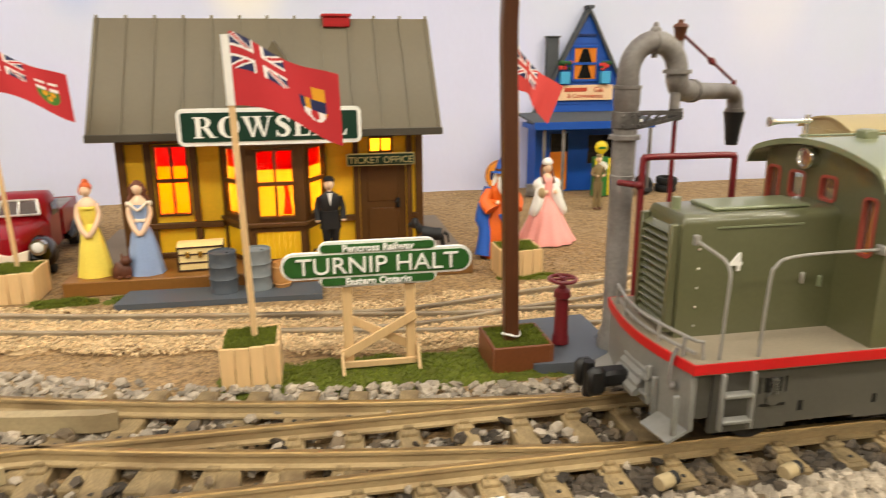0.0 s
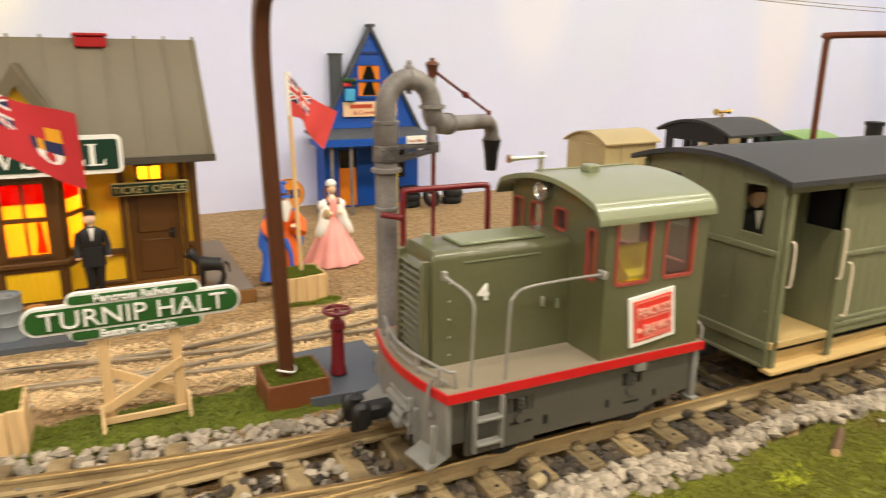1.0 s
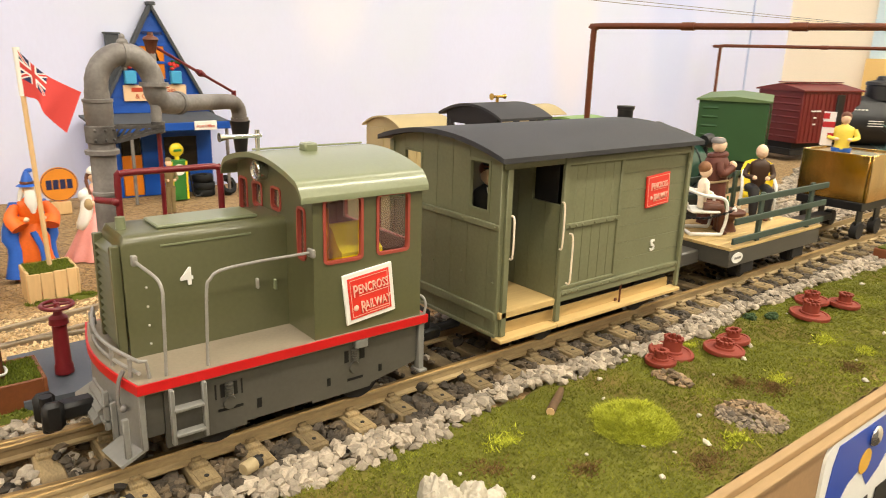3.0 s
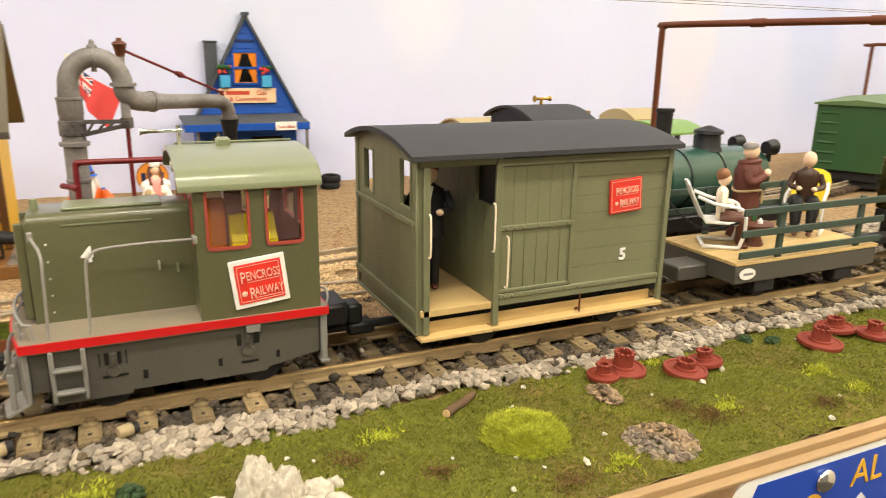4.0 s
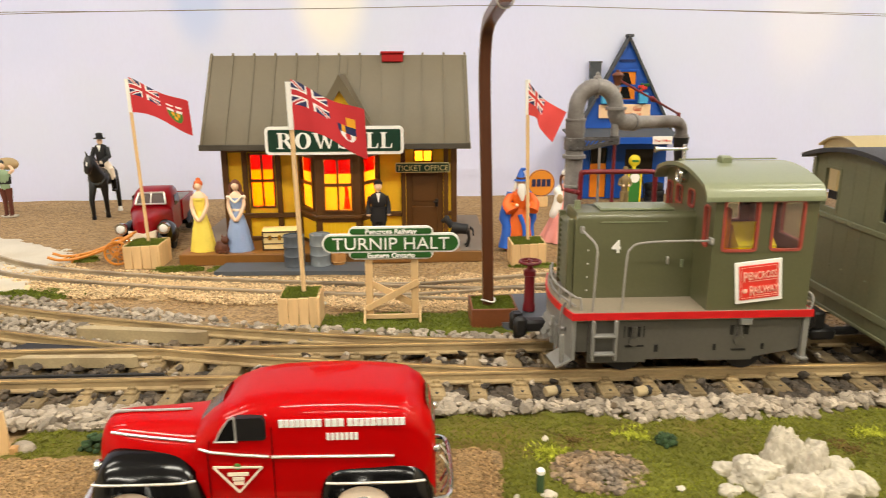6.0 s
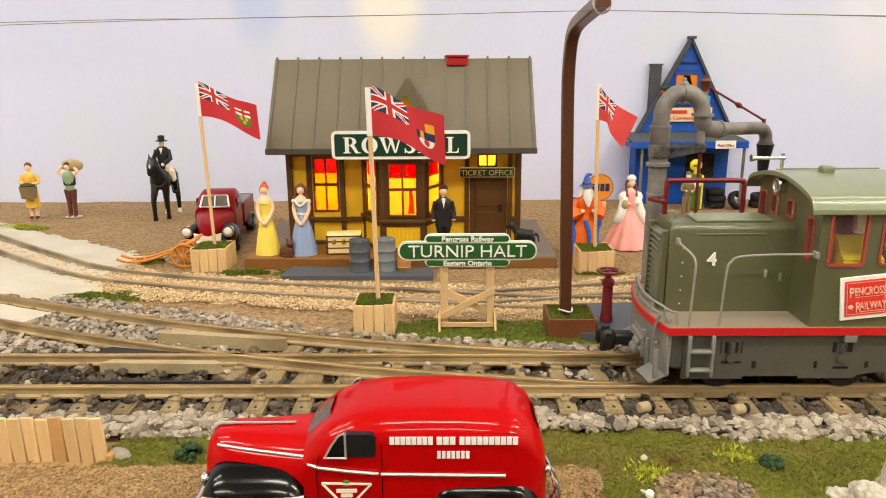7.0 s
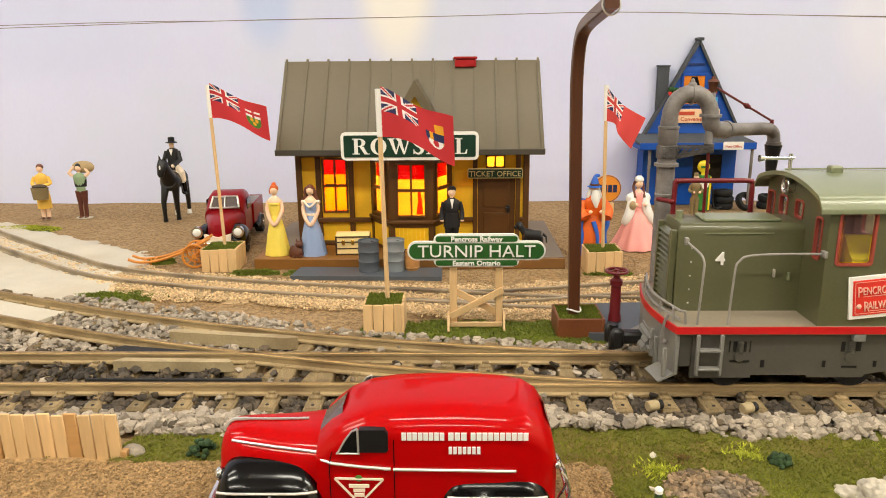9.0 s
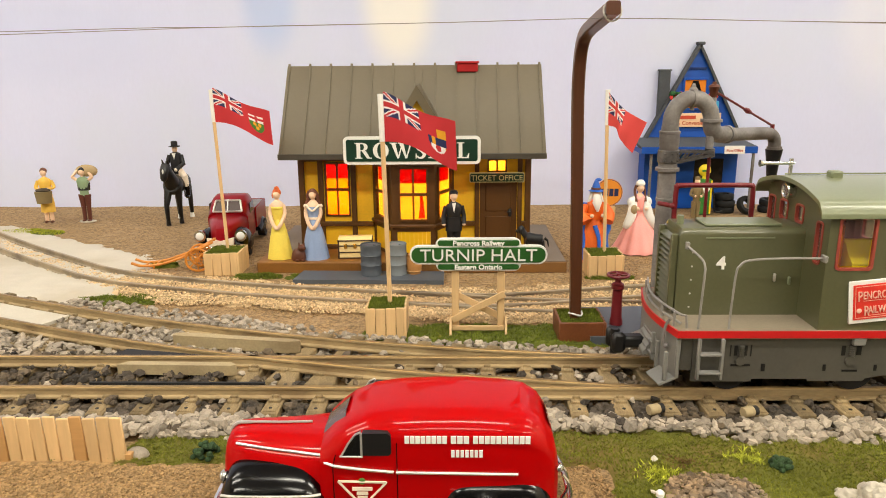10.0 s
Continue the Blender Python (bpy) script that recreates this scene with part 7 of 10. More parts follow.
for z in (0.735, 0.845):
    g = W(SAGEDARK)
    g.box(4.13, 5.19, 2.214, 2.228, z - 0.018, z + 0.018, 0.003)
    part("rail", g, flat)
g = W(BLACK)
for k in range(34):
    a, b = k / 34, (k + 1) / 34
    z = 0.80 - 0.09 * math.sin(math.pi * (a + b) / 2)
    g.cyl((4.125, 1.69 + 0.51 * a, 0.80 - 0.09 * math.sin(math.pi * a)), (4.125, 1.69 + 0.51 * b, 0.80 - 0.09 * math.sin(math.pi * b)), 0.008 if k % 2 else 0.004, n=6)
part("chain", g, flat, "black chain")
g = W(WHITE)
g.at(Matrix.Translation((4.20 - 4.66, 1.678 - 1.94, 0.525 - LZ))).prism([(0.055 * math.cos(i * math.pi / 12), 0.03 * math.sin(i * math.pi / 12)) for i in range(24)], "y", -0.004, 0.0)
part("oval_plate", g, flat, "white oval plate")
g = W(STEELGREY)
g.box(4.17, 4.235, 1.6725, 1.6735, 0.519, 0.531)
part("plate_bar", g, flat, "grey bar of unreadable print")
for x in (4.35, 4.95):
    for y in (1.75, 2.07):
        g = W(SHADOWGREY)
        g.cyl((x, y - 0.025, RAIL_TOP + 0.062), (x, y + 0.025, RAIL_TOP + 0.062), 0.062, n=24)
        part("wheel", g, flat, "dark steel wheel")
    g = W(SHADOWGREY)
    g.box(x - 0.07, x + 0.07, 1.69, 1.705, 0.41, 0.475, 0.004)
    part("axle_guard", g, flat)
g = W(FRAMEGREY)
g.box(3.92, 4.12, 1.86, 2.02, 0.46, 0.54, 0.008)
part("coupling_box", g, flat, "grey coupling box")

# ---- brass box wagon ----
tub = thing("box_wagon", 6.08, 1.94, RAIL_TOP, "polished brass box wagon on a black chassis", "box wagon")
g = Geo(GOLDLEAF)
for s in (-1, 1):
    g.box(-0.215, 0.215, s * 0.235 - 0.01, s * 0.235 + 0.01, 0.27, 0.60, 0.004)
    g.box(s * 0.215 - 0.01, s * 0.215 + 0.01, -0.225, 0.225, 0.27, 0.60, 0.004)
g.box(-0.205, 0.205, -0.225, 0.225, 0.27, 0.30)
g.box(-0.204, 0.204, -0.224, 0.224, 0.57, 0.588)
part("box", g, tub, "polished brass box")
g = Geo(BLACK)
g.box(-0.23, 0.23, -0.23, 0.23, 0.21, 0.268, 0.004)
g.box(-0.75, -0.23, -0.05, 0.05, 0.12, 0.17, 0.008)
for x in (-0.15, 0.15):
    for y in (-0.2, 0.19):
        g.box(x - 0.045, x + 0.045, y, y + 0.014, 0.05, 0.21, 0.004)
part("chassis", g, tub, "black chassis")
for x in (-0.15, 0.15):
    for y in (-0.19, 0.13):
        g = Geo(SHADOWGREY)
        g.cyl((x, y - 0.025, 0.06), (x, y + 0.025, 0.06), 0.06, n=22)
        part("wheel", g, tub)


# ---- the blue store ----
store = thing("gas_store", 2.55, 6.45, 0.225, "bright blue steep-gabled store with a porch and orange door", "store building")
QX, QY, QZ = 2.55, 6.45, 0.225


def Q(*mats):
    return Geo(*mats).at(Matrix.Translation((-QX, -QY, -QZ)))


BACK = Matrix.Translation((0.2, -0.7, 1.55)) @ Matrix.Scale(1.0245, 4) @ Matrix.Translation((-0.2, 0.7, -1.55))


def QG(*mats):
    """The upper front, which stands back behind the porch roof."""
    return Geo(*mats).at(Matrix.Translation((-QX, -QY, -QZ)) @ BACK)


def gable_place(x, y, z):
    p = BACK @ Vector((x, y, z))
    return p.x - QX, p.y - QY, p.z - QZ


g = Q(STOREBLUE)
holed(g, 2.10, 3.02, 0.225, 0.87, [(2.225, 2.405, 0.235, 0.77), (2.60, 2.90, 0.48, 0.75)], 6.40, 6.42)
g.box(2.08, 2.10, 6.40, 6.64, 0.225, 0.87)
g.box(3.02, 3.04, 6.40, 6.64, 0.225, 0.87)
part("front_wall", g, store)
g = QG(STOREBLUE)
g.prism([(2.05, 0.90), (3.07, 0.90), (2.56, 1.88)], "y", 6.40, 6.42)
part("gable", g, store, "blue boarded gable")
for i in range(14):
    z = 0.905 + 0.068 * i
    half = 0.515 * (1.88 - z - 0.02) / 1.0
    if half > 0.03:
        b = QG(STOREBLUE)
        b.loft([[(2.56 - half, 6.392, z), (2.56 + half, 6.392, z), (2.56 + half, 6.3995, z), (2.56 - half, 6.3995, z)], [(2.56 - half + 0.032, 6.398, z + 0.067), (2.56 + half - 0.032, 6.398, z + 0.067), (2.56 + half - 0.032, 6.3995, z + 0.067), (2.56 - half + 0.032, 6.3995, z + 0.067)]])
        part("gable_board", b, store)
for s_ in (-1, 1):
    g = QG(SHINGLE)
    g.loft([[(2.56, yy, 1.905), (2.56 + s_ * 0.55, yy, 0.86), (2.56 + s_ * 0.535, yy, 0.855), (2.56, yy, 1.868)] for yy in (6.37, 6.462)])
    part("roof_slope", g, store, "dark shingled roof slope")
    g = QG(SHINGLE)
    g.bar((2.56, 6.366, 1.882), (2.56 + s_ * 0.54, 6.366, 0.862), 0.010, 0.026, 0.002)
    part("barge_board", g, store, "dark roof edge")
g = QG(SHINGLE)
g.box(2.535, 2.60, 6.355, 6.462, 1.885, 1.915, 0.006)
part("ridge", g, store)
g = QG(STOREDARK)
for k in range(6):
    g.prism([(2.475 + 0.028 * k, 1.668), (2.503 + 0.028 * k, 1.668), (2.503 + 0.028 * k, 1.652), (2.489 + 0.028 * k, 1.64), (2.475 + 0.028 * k, 1.652)], "y", 6.386, 6.3915)
part("gable_scallop", g, store, "scalloped trim")
g = QG(SHINGLE)
g.box(2.18, 2.29, 6.40, 6.458, 1.15, 1.635, 0.004)
g.box(2.17, 2.30, 6.392, 6.462, 1.635, 1.65, 0.003)
part("chimney", g, store, "dark grey chimney")
g = Q(SHINGLE)
g.loft([[(1.95, yy, zz), (3.09, yy, zz), (3.09, yy, zz + 0.02), (1.95, yy, zz + 0.02)] for yy, zz in ((6.045, 0.893), (6.575, 0.935))])
part("porch_roof", g, store, "dark shingled porch roof")
g = Q(STOREBLUE)
g.box(1.95, 3.09, 6.034, 6.0445, 0.845, 0.912, 0.002)
for x in (1.95, 3.08):
    g.box(x, x + 0.01, 6.045, 6.40, 0.845, 0.89)
part("porch_fascia", g, store, "blue porch fascia")
g = QG(STOREDARK)
g.box(2.05, 3.07, 6.385, 6.3915, 0.90, 0.925)
part("porch_flashing", g, store)
for x in (2.06, 2.24, 3.07):
    g = Q(STEELGREY)
    g.box(x - 0.012, x + 0.012, 6.07, 6.094, 0.22, 0.893, 0.003)
    part("porch_post", g, store, "thin grey porch post")
g = Q(ORANGE)
g.box(2.23, 2.40, 6.403, 6.415, 0.235, 0.60, 0.004)
part("door_leaf", g, store, "orange door")
g = Q(DARKPANE)
g.box(2.235, 2.395, 6.406, 6.416, 0.60, 0.77)
part("door_pane", g, store, "dark door glass")
g = Q(DARKPANE)
g.box(2.60, 2.90, 6.406, 6.416, 0.48, 0.75)
part("shop_window", g, store, "dark shop window")
win = new("attic_window")
win.parent = store
g = QG(ORANGE)
g.box(2.435, 2.65, 6.388, 6.3945, 1.262, 1.55, 0.002)
part("curtain", g, win, "orange curtains")
for z0, z1 in ((1.415, 1.535), (1.275, 1.395)):
    g = QG(DARKPANE)
    g.prism([(2.515, z1), (2.57, z1), (2.61, z0), (2.475, z0)], "y", 6.384, 6.3875)
    part("pane", g, win, "dark pane")
for z in (1.405, 1.555, 1.255):
    g = QG(STOREBLUE)
    g.box(2.42, 2.665, 6.378, 6.3955, z - 0.011, z + 0.011, 0.002)
    part("window_bar", g, win)
for x in (2.425, 2.66):
    g = QG(STOREBLUE)
    g.box(x - 0.011, x + 0.011, 6.379, 6.3955, 1.267, 1.543)
    part("window_bar", g, win)
for x, blossom in ((2.34, 0), (2.73, 1)):
    g = QG(SKYBLUE)
    g.box(x - 0.045, x + 0.045, 6.33, 6.395, 1.225, 1.335, 0.004)
    part("flower_box", g, store, "light blue flower box")
    g = QG(FOLIAGE, BLOOM)
    for k in range(16):
        g.use(BLOOM if (k % 3 == 0) or blossom and k % 2 else FOLIAGE)
        g.ball((x + rng.uniform(-0.05, 0.05), 6.36 + rng.uniform(-0.02, 0.02), 1.345 + rng.uniform(0, 0.075)), rng.uniform(0.012, 0.024), n=7, k=5)
    part("flowers", g, store, "red flowers and leaves")
board = new("sign_board")
board.parent = store
g = QG(PEACH)
g.box(2.28, 2.82, 6.372, 6.388, 1.075, 1.215, 0.003)
part("board", g, board, "peach sign board")
g = QG(REDTEXT)
g.box(2.345, 2.565, 6.369, 6.3725, 1.155, 1.19)
part("bar", g, board, "red bar of lettering")
lettering("letters", "Gas", 0.062, REDTEXT, board, *gable_place(2.68, 6.37, 1.17), depth=0.002)
lettering("letters", "& Convenience", 0.058, REDTEXT, board, *gable_place(2.55, 6.37, 1.115), depth=0.002)
board = new("post_sign")
board.parent = store
g = Q(WHITE)
g.box(2.76, 2.96, 6.024, 6.0335, 0.842, 0.922, 0.003)
part("board", g, board, "white sign board")
lettering("letters", "Post Office", 0.036, REDTEXT, board, 2.86 - QX, 6.022 - QY, 0.876 - QZ, depth=0.002)

# ---- fuel pump, tyres, disc sign, drum ----
pump = thing("fuel_pump", 2.61, 6.1, 0.225, "dark green and yellow fuel pump with a round globe", "fuel pump")
g = Geo(PUMPGREEN)
g.box(-0.07, 0.07, -0.045, 0.045, 0, 0.36, 0.008)
part("body", g, pump)
for x in (-0.064, 0.064):
    g = Geo(PUMPYELLOW)
    g.box(x - 0.009, x + 0.009, -0.0495, -0.0455, 0.01, 0.35, 0.001)
    part("edge_strip", g, pump, "yellow edge strip")
g = Geo(PUMPGREEN)
g.box(-0.05, 0.05, -0.0495, -0.0455, 0.03, 0.19, 0.001)
part("panel", g, pump, "dark green lower panel")
g = Geo(WHITE)
g.cyl((0, -0.0455, 0.275), (0, -0.052, 0.275), 0.05, n=20)
part("dial", g, pump, "white dial")
g = Geo(PUMPYELLOW)
g.lathe([(0.02, 0.36), (0.02, 0.39)], 12)
g.ball((0, 0, 0.445), 0.062, 0.03, 0.062, 20, 12)
part("globe", g, pump, "yellow globe")
g = Geo(PUMPGREEN)
g.box(-0.035, 0.035, -0.0345, -0.029, 0.435, 0.455, 0.001)
part("globe_bar", g, pump)
g = Geo(BLACK)
g.tube(spline([(0.08, 0, 0.3), (0.10, -0.02, 0.2), (0.12, -0.02, 0.05), (0.16, -0.02, 0.02), (0.2, -0.03, 0.04)], 5), 0.009, 8)
part("hose", g, pump, "black hose")


def tyre(x, y, z, r, lean, label):
    g = Geo(RUBBER).at(pose(0, 0, 0, lean, 0, 0))
    prof = [(r * 0.55, -0.03), (r * 0.9, -0.032), (r, -0.02), (r, 0.02), (r * 0.9, 0.032), (r * 0.55, 0.03), (r * 0.5, 0.0)]
    rings = [[(q * math.cos(2 * math.pi * j / 22), q * math.sin(2 * math.pi * j / 22), h) for j in range(22)] for q, h in prof + prof[:1]]
    g.loft(rings, cap=False)
    solid("tyre", g, label, "tyre", (x, y, z), rz=20, group="old tyres")


for x, y, z, r, lean in ((2.87, 6.2, 0.257, 0.10, 0), (2.87, 6.19, 0.322, 0.10, 3), (2.86, 6.2, 0.387, 0.098, -3), (3.05, 6.1, 0.315, 0.095, 62), (3.32, 6.2, 0.257, 0.10, 0), (3.33, 6.2, 0.325, 0.10, 4)):
    tyre(x, y, z, r, lean, "old black rubber tyre beside the blue store")
gulf = thing("disc_sign", 1.64, 6.0, 0.225, "round orange enamel sign on a pale wooden foot", "sign")
g = Geo(GULFORANGE)
g.cyl((0, 0, 0.24), (0, 0.015, 0.24), 0.138, n=32)
part("disc", g, gulf)
g = Geo(FLAGBLUE)
for k in range(4):
    g.box(-0.095 + 0.05 * k, -0.055 + 0.05 * k, -0.003, -0.0005, 0.205, 0.28)
part("bar", g, gulf, "dark blue bars of lettering")
g = Geo(FLAGBLUE)
g.tube([(0.131 * math.cos(2 * math.pi * i / 32), -0.001, 0.24 + 0.131 * math.sin(2 * math.pi * i / 32)) for i in range(33)], 0.0025, 6)
part("border", g, gulf, "dark blue ring round the disc")
g = Geo(PINE)
g.box(-0.07, 0.07, -0.02, 0.03, 0, 0.10, 0.004)
part("foot", g, gulf)
g = Geo(STEELGREY)
g.lathe([(0.045, 0), (0.047, 0.01), (0.045, 0.04), (0.048, 0.045), (0.045, 0.05), (0.045, 0.09), (0.048, 0.10), (0.03, 0.101)], 18)
solid("small_drum", g, "small grey ribbed drum beside the store", "drum", (2.0, 6.25, 0.225))

# ---- the red panel truck ----
truck = thing("panel_truck", -0.07, 0.99, 0.284, "glossy red vintage panel truck with black fenders on gravel", "model truck")
TX, TY, TZ = -0.07, 0.99, 0.284


def T(*mats):
    return Geo(*mats).at(Matrix.Translation((-TX, -TY, -TZ)))


def body_ring(x, half, z0, zw, zt, crown_w):
    """A section of the body at x: sill z0, waist zw, top zt; half width and the roof's narrower half."""
    prof = [(-half * 0.96, z0), (-half, z0 + 0.03), (-half, zw)]
    for i in range(1, 9):
        a = math.pi / 2 * i / 8
        prof.append((-crown_w - (half - crown_w) * math.cos(a) if i < 8 else -crown_w * 0.8, zw + (zt - zw) * math.sin(a) ** 0.9))
    full = prof + [(-y, z) for y, z in prof[::-1]]
    return [(x, 0.99 + y, z) for y, z in full]


body = [(-0.285, 0.168, 0.345, 0.54, 0.612, 0.06), (-0.25, 0.172, 0.345, 0.565, 0.645, 0.07), (-0.205, 0.175, 0.345, 0.59, 0.678, 0.075), (-0.14, 0.178, 0.345, 0.612, 0.704, 0.075), (-0.06, 0.18, 0.345, 0.63, 0.717, 0.07),
        (0.05, 0.181, 0.345, 0.632, 0.722, 0.07), (0.16, 0.181, 0.345, 0.632, 0.722, 0.07), (0.27, 0.179, 0.345, 0.627, 0.715, 0.07), (0.34, 0.174, 0.345, 0.617, 0.704, 0.07), (0.385, 0.165, 0.35, 0.592, 0.674, 0.075), (0.415, 0.152, 0.36, 0.552, 0.627, 0.08), (0.43, 0.13, 0.37, 0.505, 0.565, 0.08)]
fine = []
for a, b in zip(body, body[1:]):
    fine += [tuple(p + (q - p) * k / 3 for p, q in zip(a, b)) for k in range(3)]
g = T(TRUCKRED)
g.loft([body_ring(*r) for r in fine + [body[-1]]])
part("body", g, truck, "glossy red van body")
g = T(TRUCKRED)
nose = [(-0.27, 0.158, 0.36, 0.50, 0.614, 0.03), (-0.33, 0.147, 0.36, 0.49, 0.609, 0.025), (-0.43, 0.128, 0.36, 0.48, 0.606, 0.02), (-0.52, 0.112, 0.37, 0.475, 0.606, 0.018), (-0.57, 0.10, 0.375, 0.47, 0.603, 0.018), (-0.592, 0.088, 0.38, 0.465, 0.588, 0.018), (-0.604, 0.07, 0.385, 0.455, 0.56, 0.016), (-0.61, 0.045, 0.39, 0.44, 0.52, 0.012)]
g.loft([body_ring(*r) for r in nose])
part("hood", g, truck, "red pointed hood")


def on_hood(x, deg, lift=0.003):
    """A place on the near flank of the hood."""
    for a, b in zip(nose, nose[1:]):
        if b[0] <= x <= a[0]:
            k = (x - a[0]) / (b[0] - a[0])
            half, zw, zt, cw = (a[n] + (b[n] - a[n]) * k for n in (1, 3, 4, 5))
            c, s = math.cos(radians(deg)), math.sin(radians(deg))
            return (x, 0.99 - cw - (half - cw) * c - lift * c, zw + (zt - zw) * s ** 0.9 + lift * s)


def swell(t):
    """Height of a fender along its length: blunt in front, flat on top, falling behind."""
    return max(0.12, (1 - abs(2 * t ** 0.85 - 1) ** 5.0)) ** 0.5


def fender(x0, x1, zt, y0, y1, name, label, xw):
    """A bulging fender: an arch in side view, rounded outwards."""
    for s in (-1, 1):
        g = T(GLOSSBLACK)
        rings = []
        for i in range(33):
            t = i / 32
            x = x0 + (x1 - x0) * t
            h = swell(t)
            zb = 0.335 + 0.125 * math.sqrt(max(0.0, 1 - ((x - xw) / 0.11) ** 2))
            ring = []
            for k in range(9):
                a = math.pi / 2 * k / 8
                ring.append((x, 0.99 + s * (y0 + (y1 - y0) * math.sin(a) * (0.55 + 0.45 * h)), max(zb, 0.335 + (zt - 0.335) * h * math.cos(a) ** 0.6) if k < 8 else zb))
            ring.append((x, 0.99 + s * y0, zb))
            rings.append(ring)
        g.loft(rings)
        part(name, g, truck, label)
        g = T(SILVER)
        zz = 0.335 + (zt - 0.335) * 0.70
        g.tube([(x0 + (x1 - x0) * t, 0.99 + s * (y0 + (y1 - y0) * 0.86 * (0.55 + 0.45 * swell(t))) + s * 0.006, zz) for t in (i / 12 for i in range(1, 12))], 0.0042, 6)
        part("fender_strip", g, truck, "silver strip")


fender(-0.605, -0.25, 0.54, 0.09, 0.222, "front_fender", "glossy black fender", -0.462)
fender(0.075, 0.425, 0.522, 0.13, 0.214, "rear_fender", "glossy black fender", 0.212)
for x in (-0.462, 0.212):
    for s in (-1, 1):
        wheel = new("wheel")
        wheel.parent = truck
        yy = 0.99 + s * 0.178
        g = T(RUBBER)
        g.tube([(x + 0.078 * math.cos(a), yy, 0.384 + 0.078 * math.sin(a)) for a in (i * math.pi / 14 for i in range(29))], 0.022, 10, cap=False)
        part("tyre", g, wheel)
        g = T(CREAMCLOTH)
        g.cyl((x, yy + s * 0.02, 0.384), (x, yy + s * 0.0265, 0.384), 0.08, n=26)
        part("white_wall", g, wheel, "cream white wall")
        g = T(CHROME)
        g.cyl((x, yy + s * 0.0265, 0.384), (x, yy + s * 0.034, 0.384), 0.034, 0.026, 20)
        part("hub_cap", g, wheel, "chrome hub cap")
g = T(GLOSSBLACK)
g.box(-0.27, 0.10, 0.80, 1.18, 0.325, 0.347, 0.006)
part("running_board", g, truck)
SIDE = 0.99 - 0.181


def on_side(g, poly, y0=-0.004, y1=0.0):
    g.prism(poly, "y", SIDE + y0, SIDE + y1)


for s in (0, 1):
    mirror = Matrix() if not s else Matrix.Translation((0, 0, 0)) @ Matrix.Diagonal((1, -1, 1, 1))

    def TS(*mats):
        return Geo(*mats).at(mirror @ Matrix.Translation((-TX, -TY, -TZ)))
    # Black slab: the dark inside of the open window put into colour.
    g = TS(BLACK)
    on_side(g, [(-0.152, 0.60), (-0.075, 0.60), (-0.068, 0.607), (-0.068, 0.662), (-0.078, 0.672), (-0.152, 0.672)], -0.003, 0.02)
    part("side_window", g, truck, "black slab for the dark open side window")
    g = TS(DARKPANE)
    on_side(g, [(-0.212, 0.60), (-0.158, 0.60), (-0.158, 0.671), (-0.172, 0.664), (-0.195, 0.635)], -0.0035, 0.02)
    part("quarter_light", g, truck, "dark quarter light")
    g = TS(SILVER)
    on_side(g, [(-0.158, 0.60), (-0.152, 0.60), (-0.152, 0.673), (-0.158, 0.672)], -0.006, 0.0)
    g.tube([(-0.22, SIDE - 0.002, 0.597), (-0.152, SIDE - 0.004, 0.597)], 0.003, 6)
    g.tube([(-0.216, SIDE - 0.002, 0.597), (-0.195, SIDE - 0.003, 0.637), (-0.172, SIDE - 0.002, 0.668), (-0.155, SIDE - 0.002, 0.676)], 0.003, 6)
    part("window_trim", g, truck, "silver window trim")
    g = TS(SILVER)
    g.tube([(-0.055, SIDE - 0.003, 0.545), (0.15, SIDE - 0.004, 0.543), (0.305, SIDE - 0.003, 0.54)], 0.0045, 6)
    g.tube([(-0.235, SIDE + 0.002, 0.562), (-0.15, SIDE - 0.003, 0.554), (-0.062, SIDE - 0.004, 0.547)], 0.0045, 6)
    g.tube([on_hood(x, d) for x, d in ((-0.56, 50), (-0.5, 46), (-0.42, 43), (-0.34, 40), (-0.275, 36))], 0.0045, 6)
    g.tube([(-0.27, SIDE + 0.016, 0.566), (-0.235, SIDE + 0.002, 0.562)], 0.0045, 6)
    part("belt_trim", g, truck, "silver belt strip")
    g = TS(SILVER)
    g.box(-0.085, -0.062, SIDE - 0.013, SIDE - 0.003, 0.546, 0.554, 0.003)
    part("door_handle", g, truck, "silver door handle")
    g = TS(WHITE)
    for a, b in ((-0.028, 0.098), (0.107, 0.163), (0.172, 0.341)):
        n = max(3, round((b - a) / 0.0165))
        for k in range(n):
            w = (b - a) / n
            g.box(a + w * k, a + w * k + w * 0.84, SIDE - 0.0035, SIDE + 0.001, 0.640, 0.663)
    for k in range(7):
        g.box(0.108 + 0.0137 * k, 0.118 + 0.0137 * k, SIDE - 0.0035, SIDE + 0.001, 0.596, 0.618)
    part("lettering_bar", g, truck, "white bars of company lettering")
    g = TS(CREAMCLOTH)
    A, B, C = (-0.228, 0.515), (-0.085, 0.512), (-0.157, 0.43)
    for p, q in ((A, B), (B, C), (C, A)):
        g.bar((p[0], SIDE - 0.0025, p[1]), (q[0], SIDE - 0.0025, q[1]), 0.005, 0.005)
    for z, w in ((0.49, 0.06), (0.475, 0.034), (0.46, 0.03)):
        g.box(-0.157 - w / 2, -0.157 + w / 2, SIDE - 0.0045, SIDE, z - 0.005, z + 0.005)
    g.use(FLAGGREEN).ball((-0.157, SIDE - 0.002, 0.515), 0.011, 0.003, 0.011, 10, 6)
    part("emblem", g, truck, "cream triangle emblem with a green leaf")
    for x in (-0.052, -0.243):
        g = TS(GLOSSBLACK)
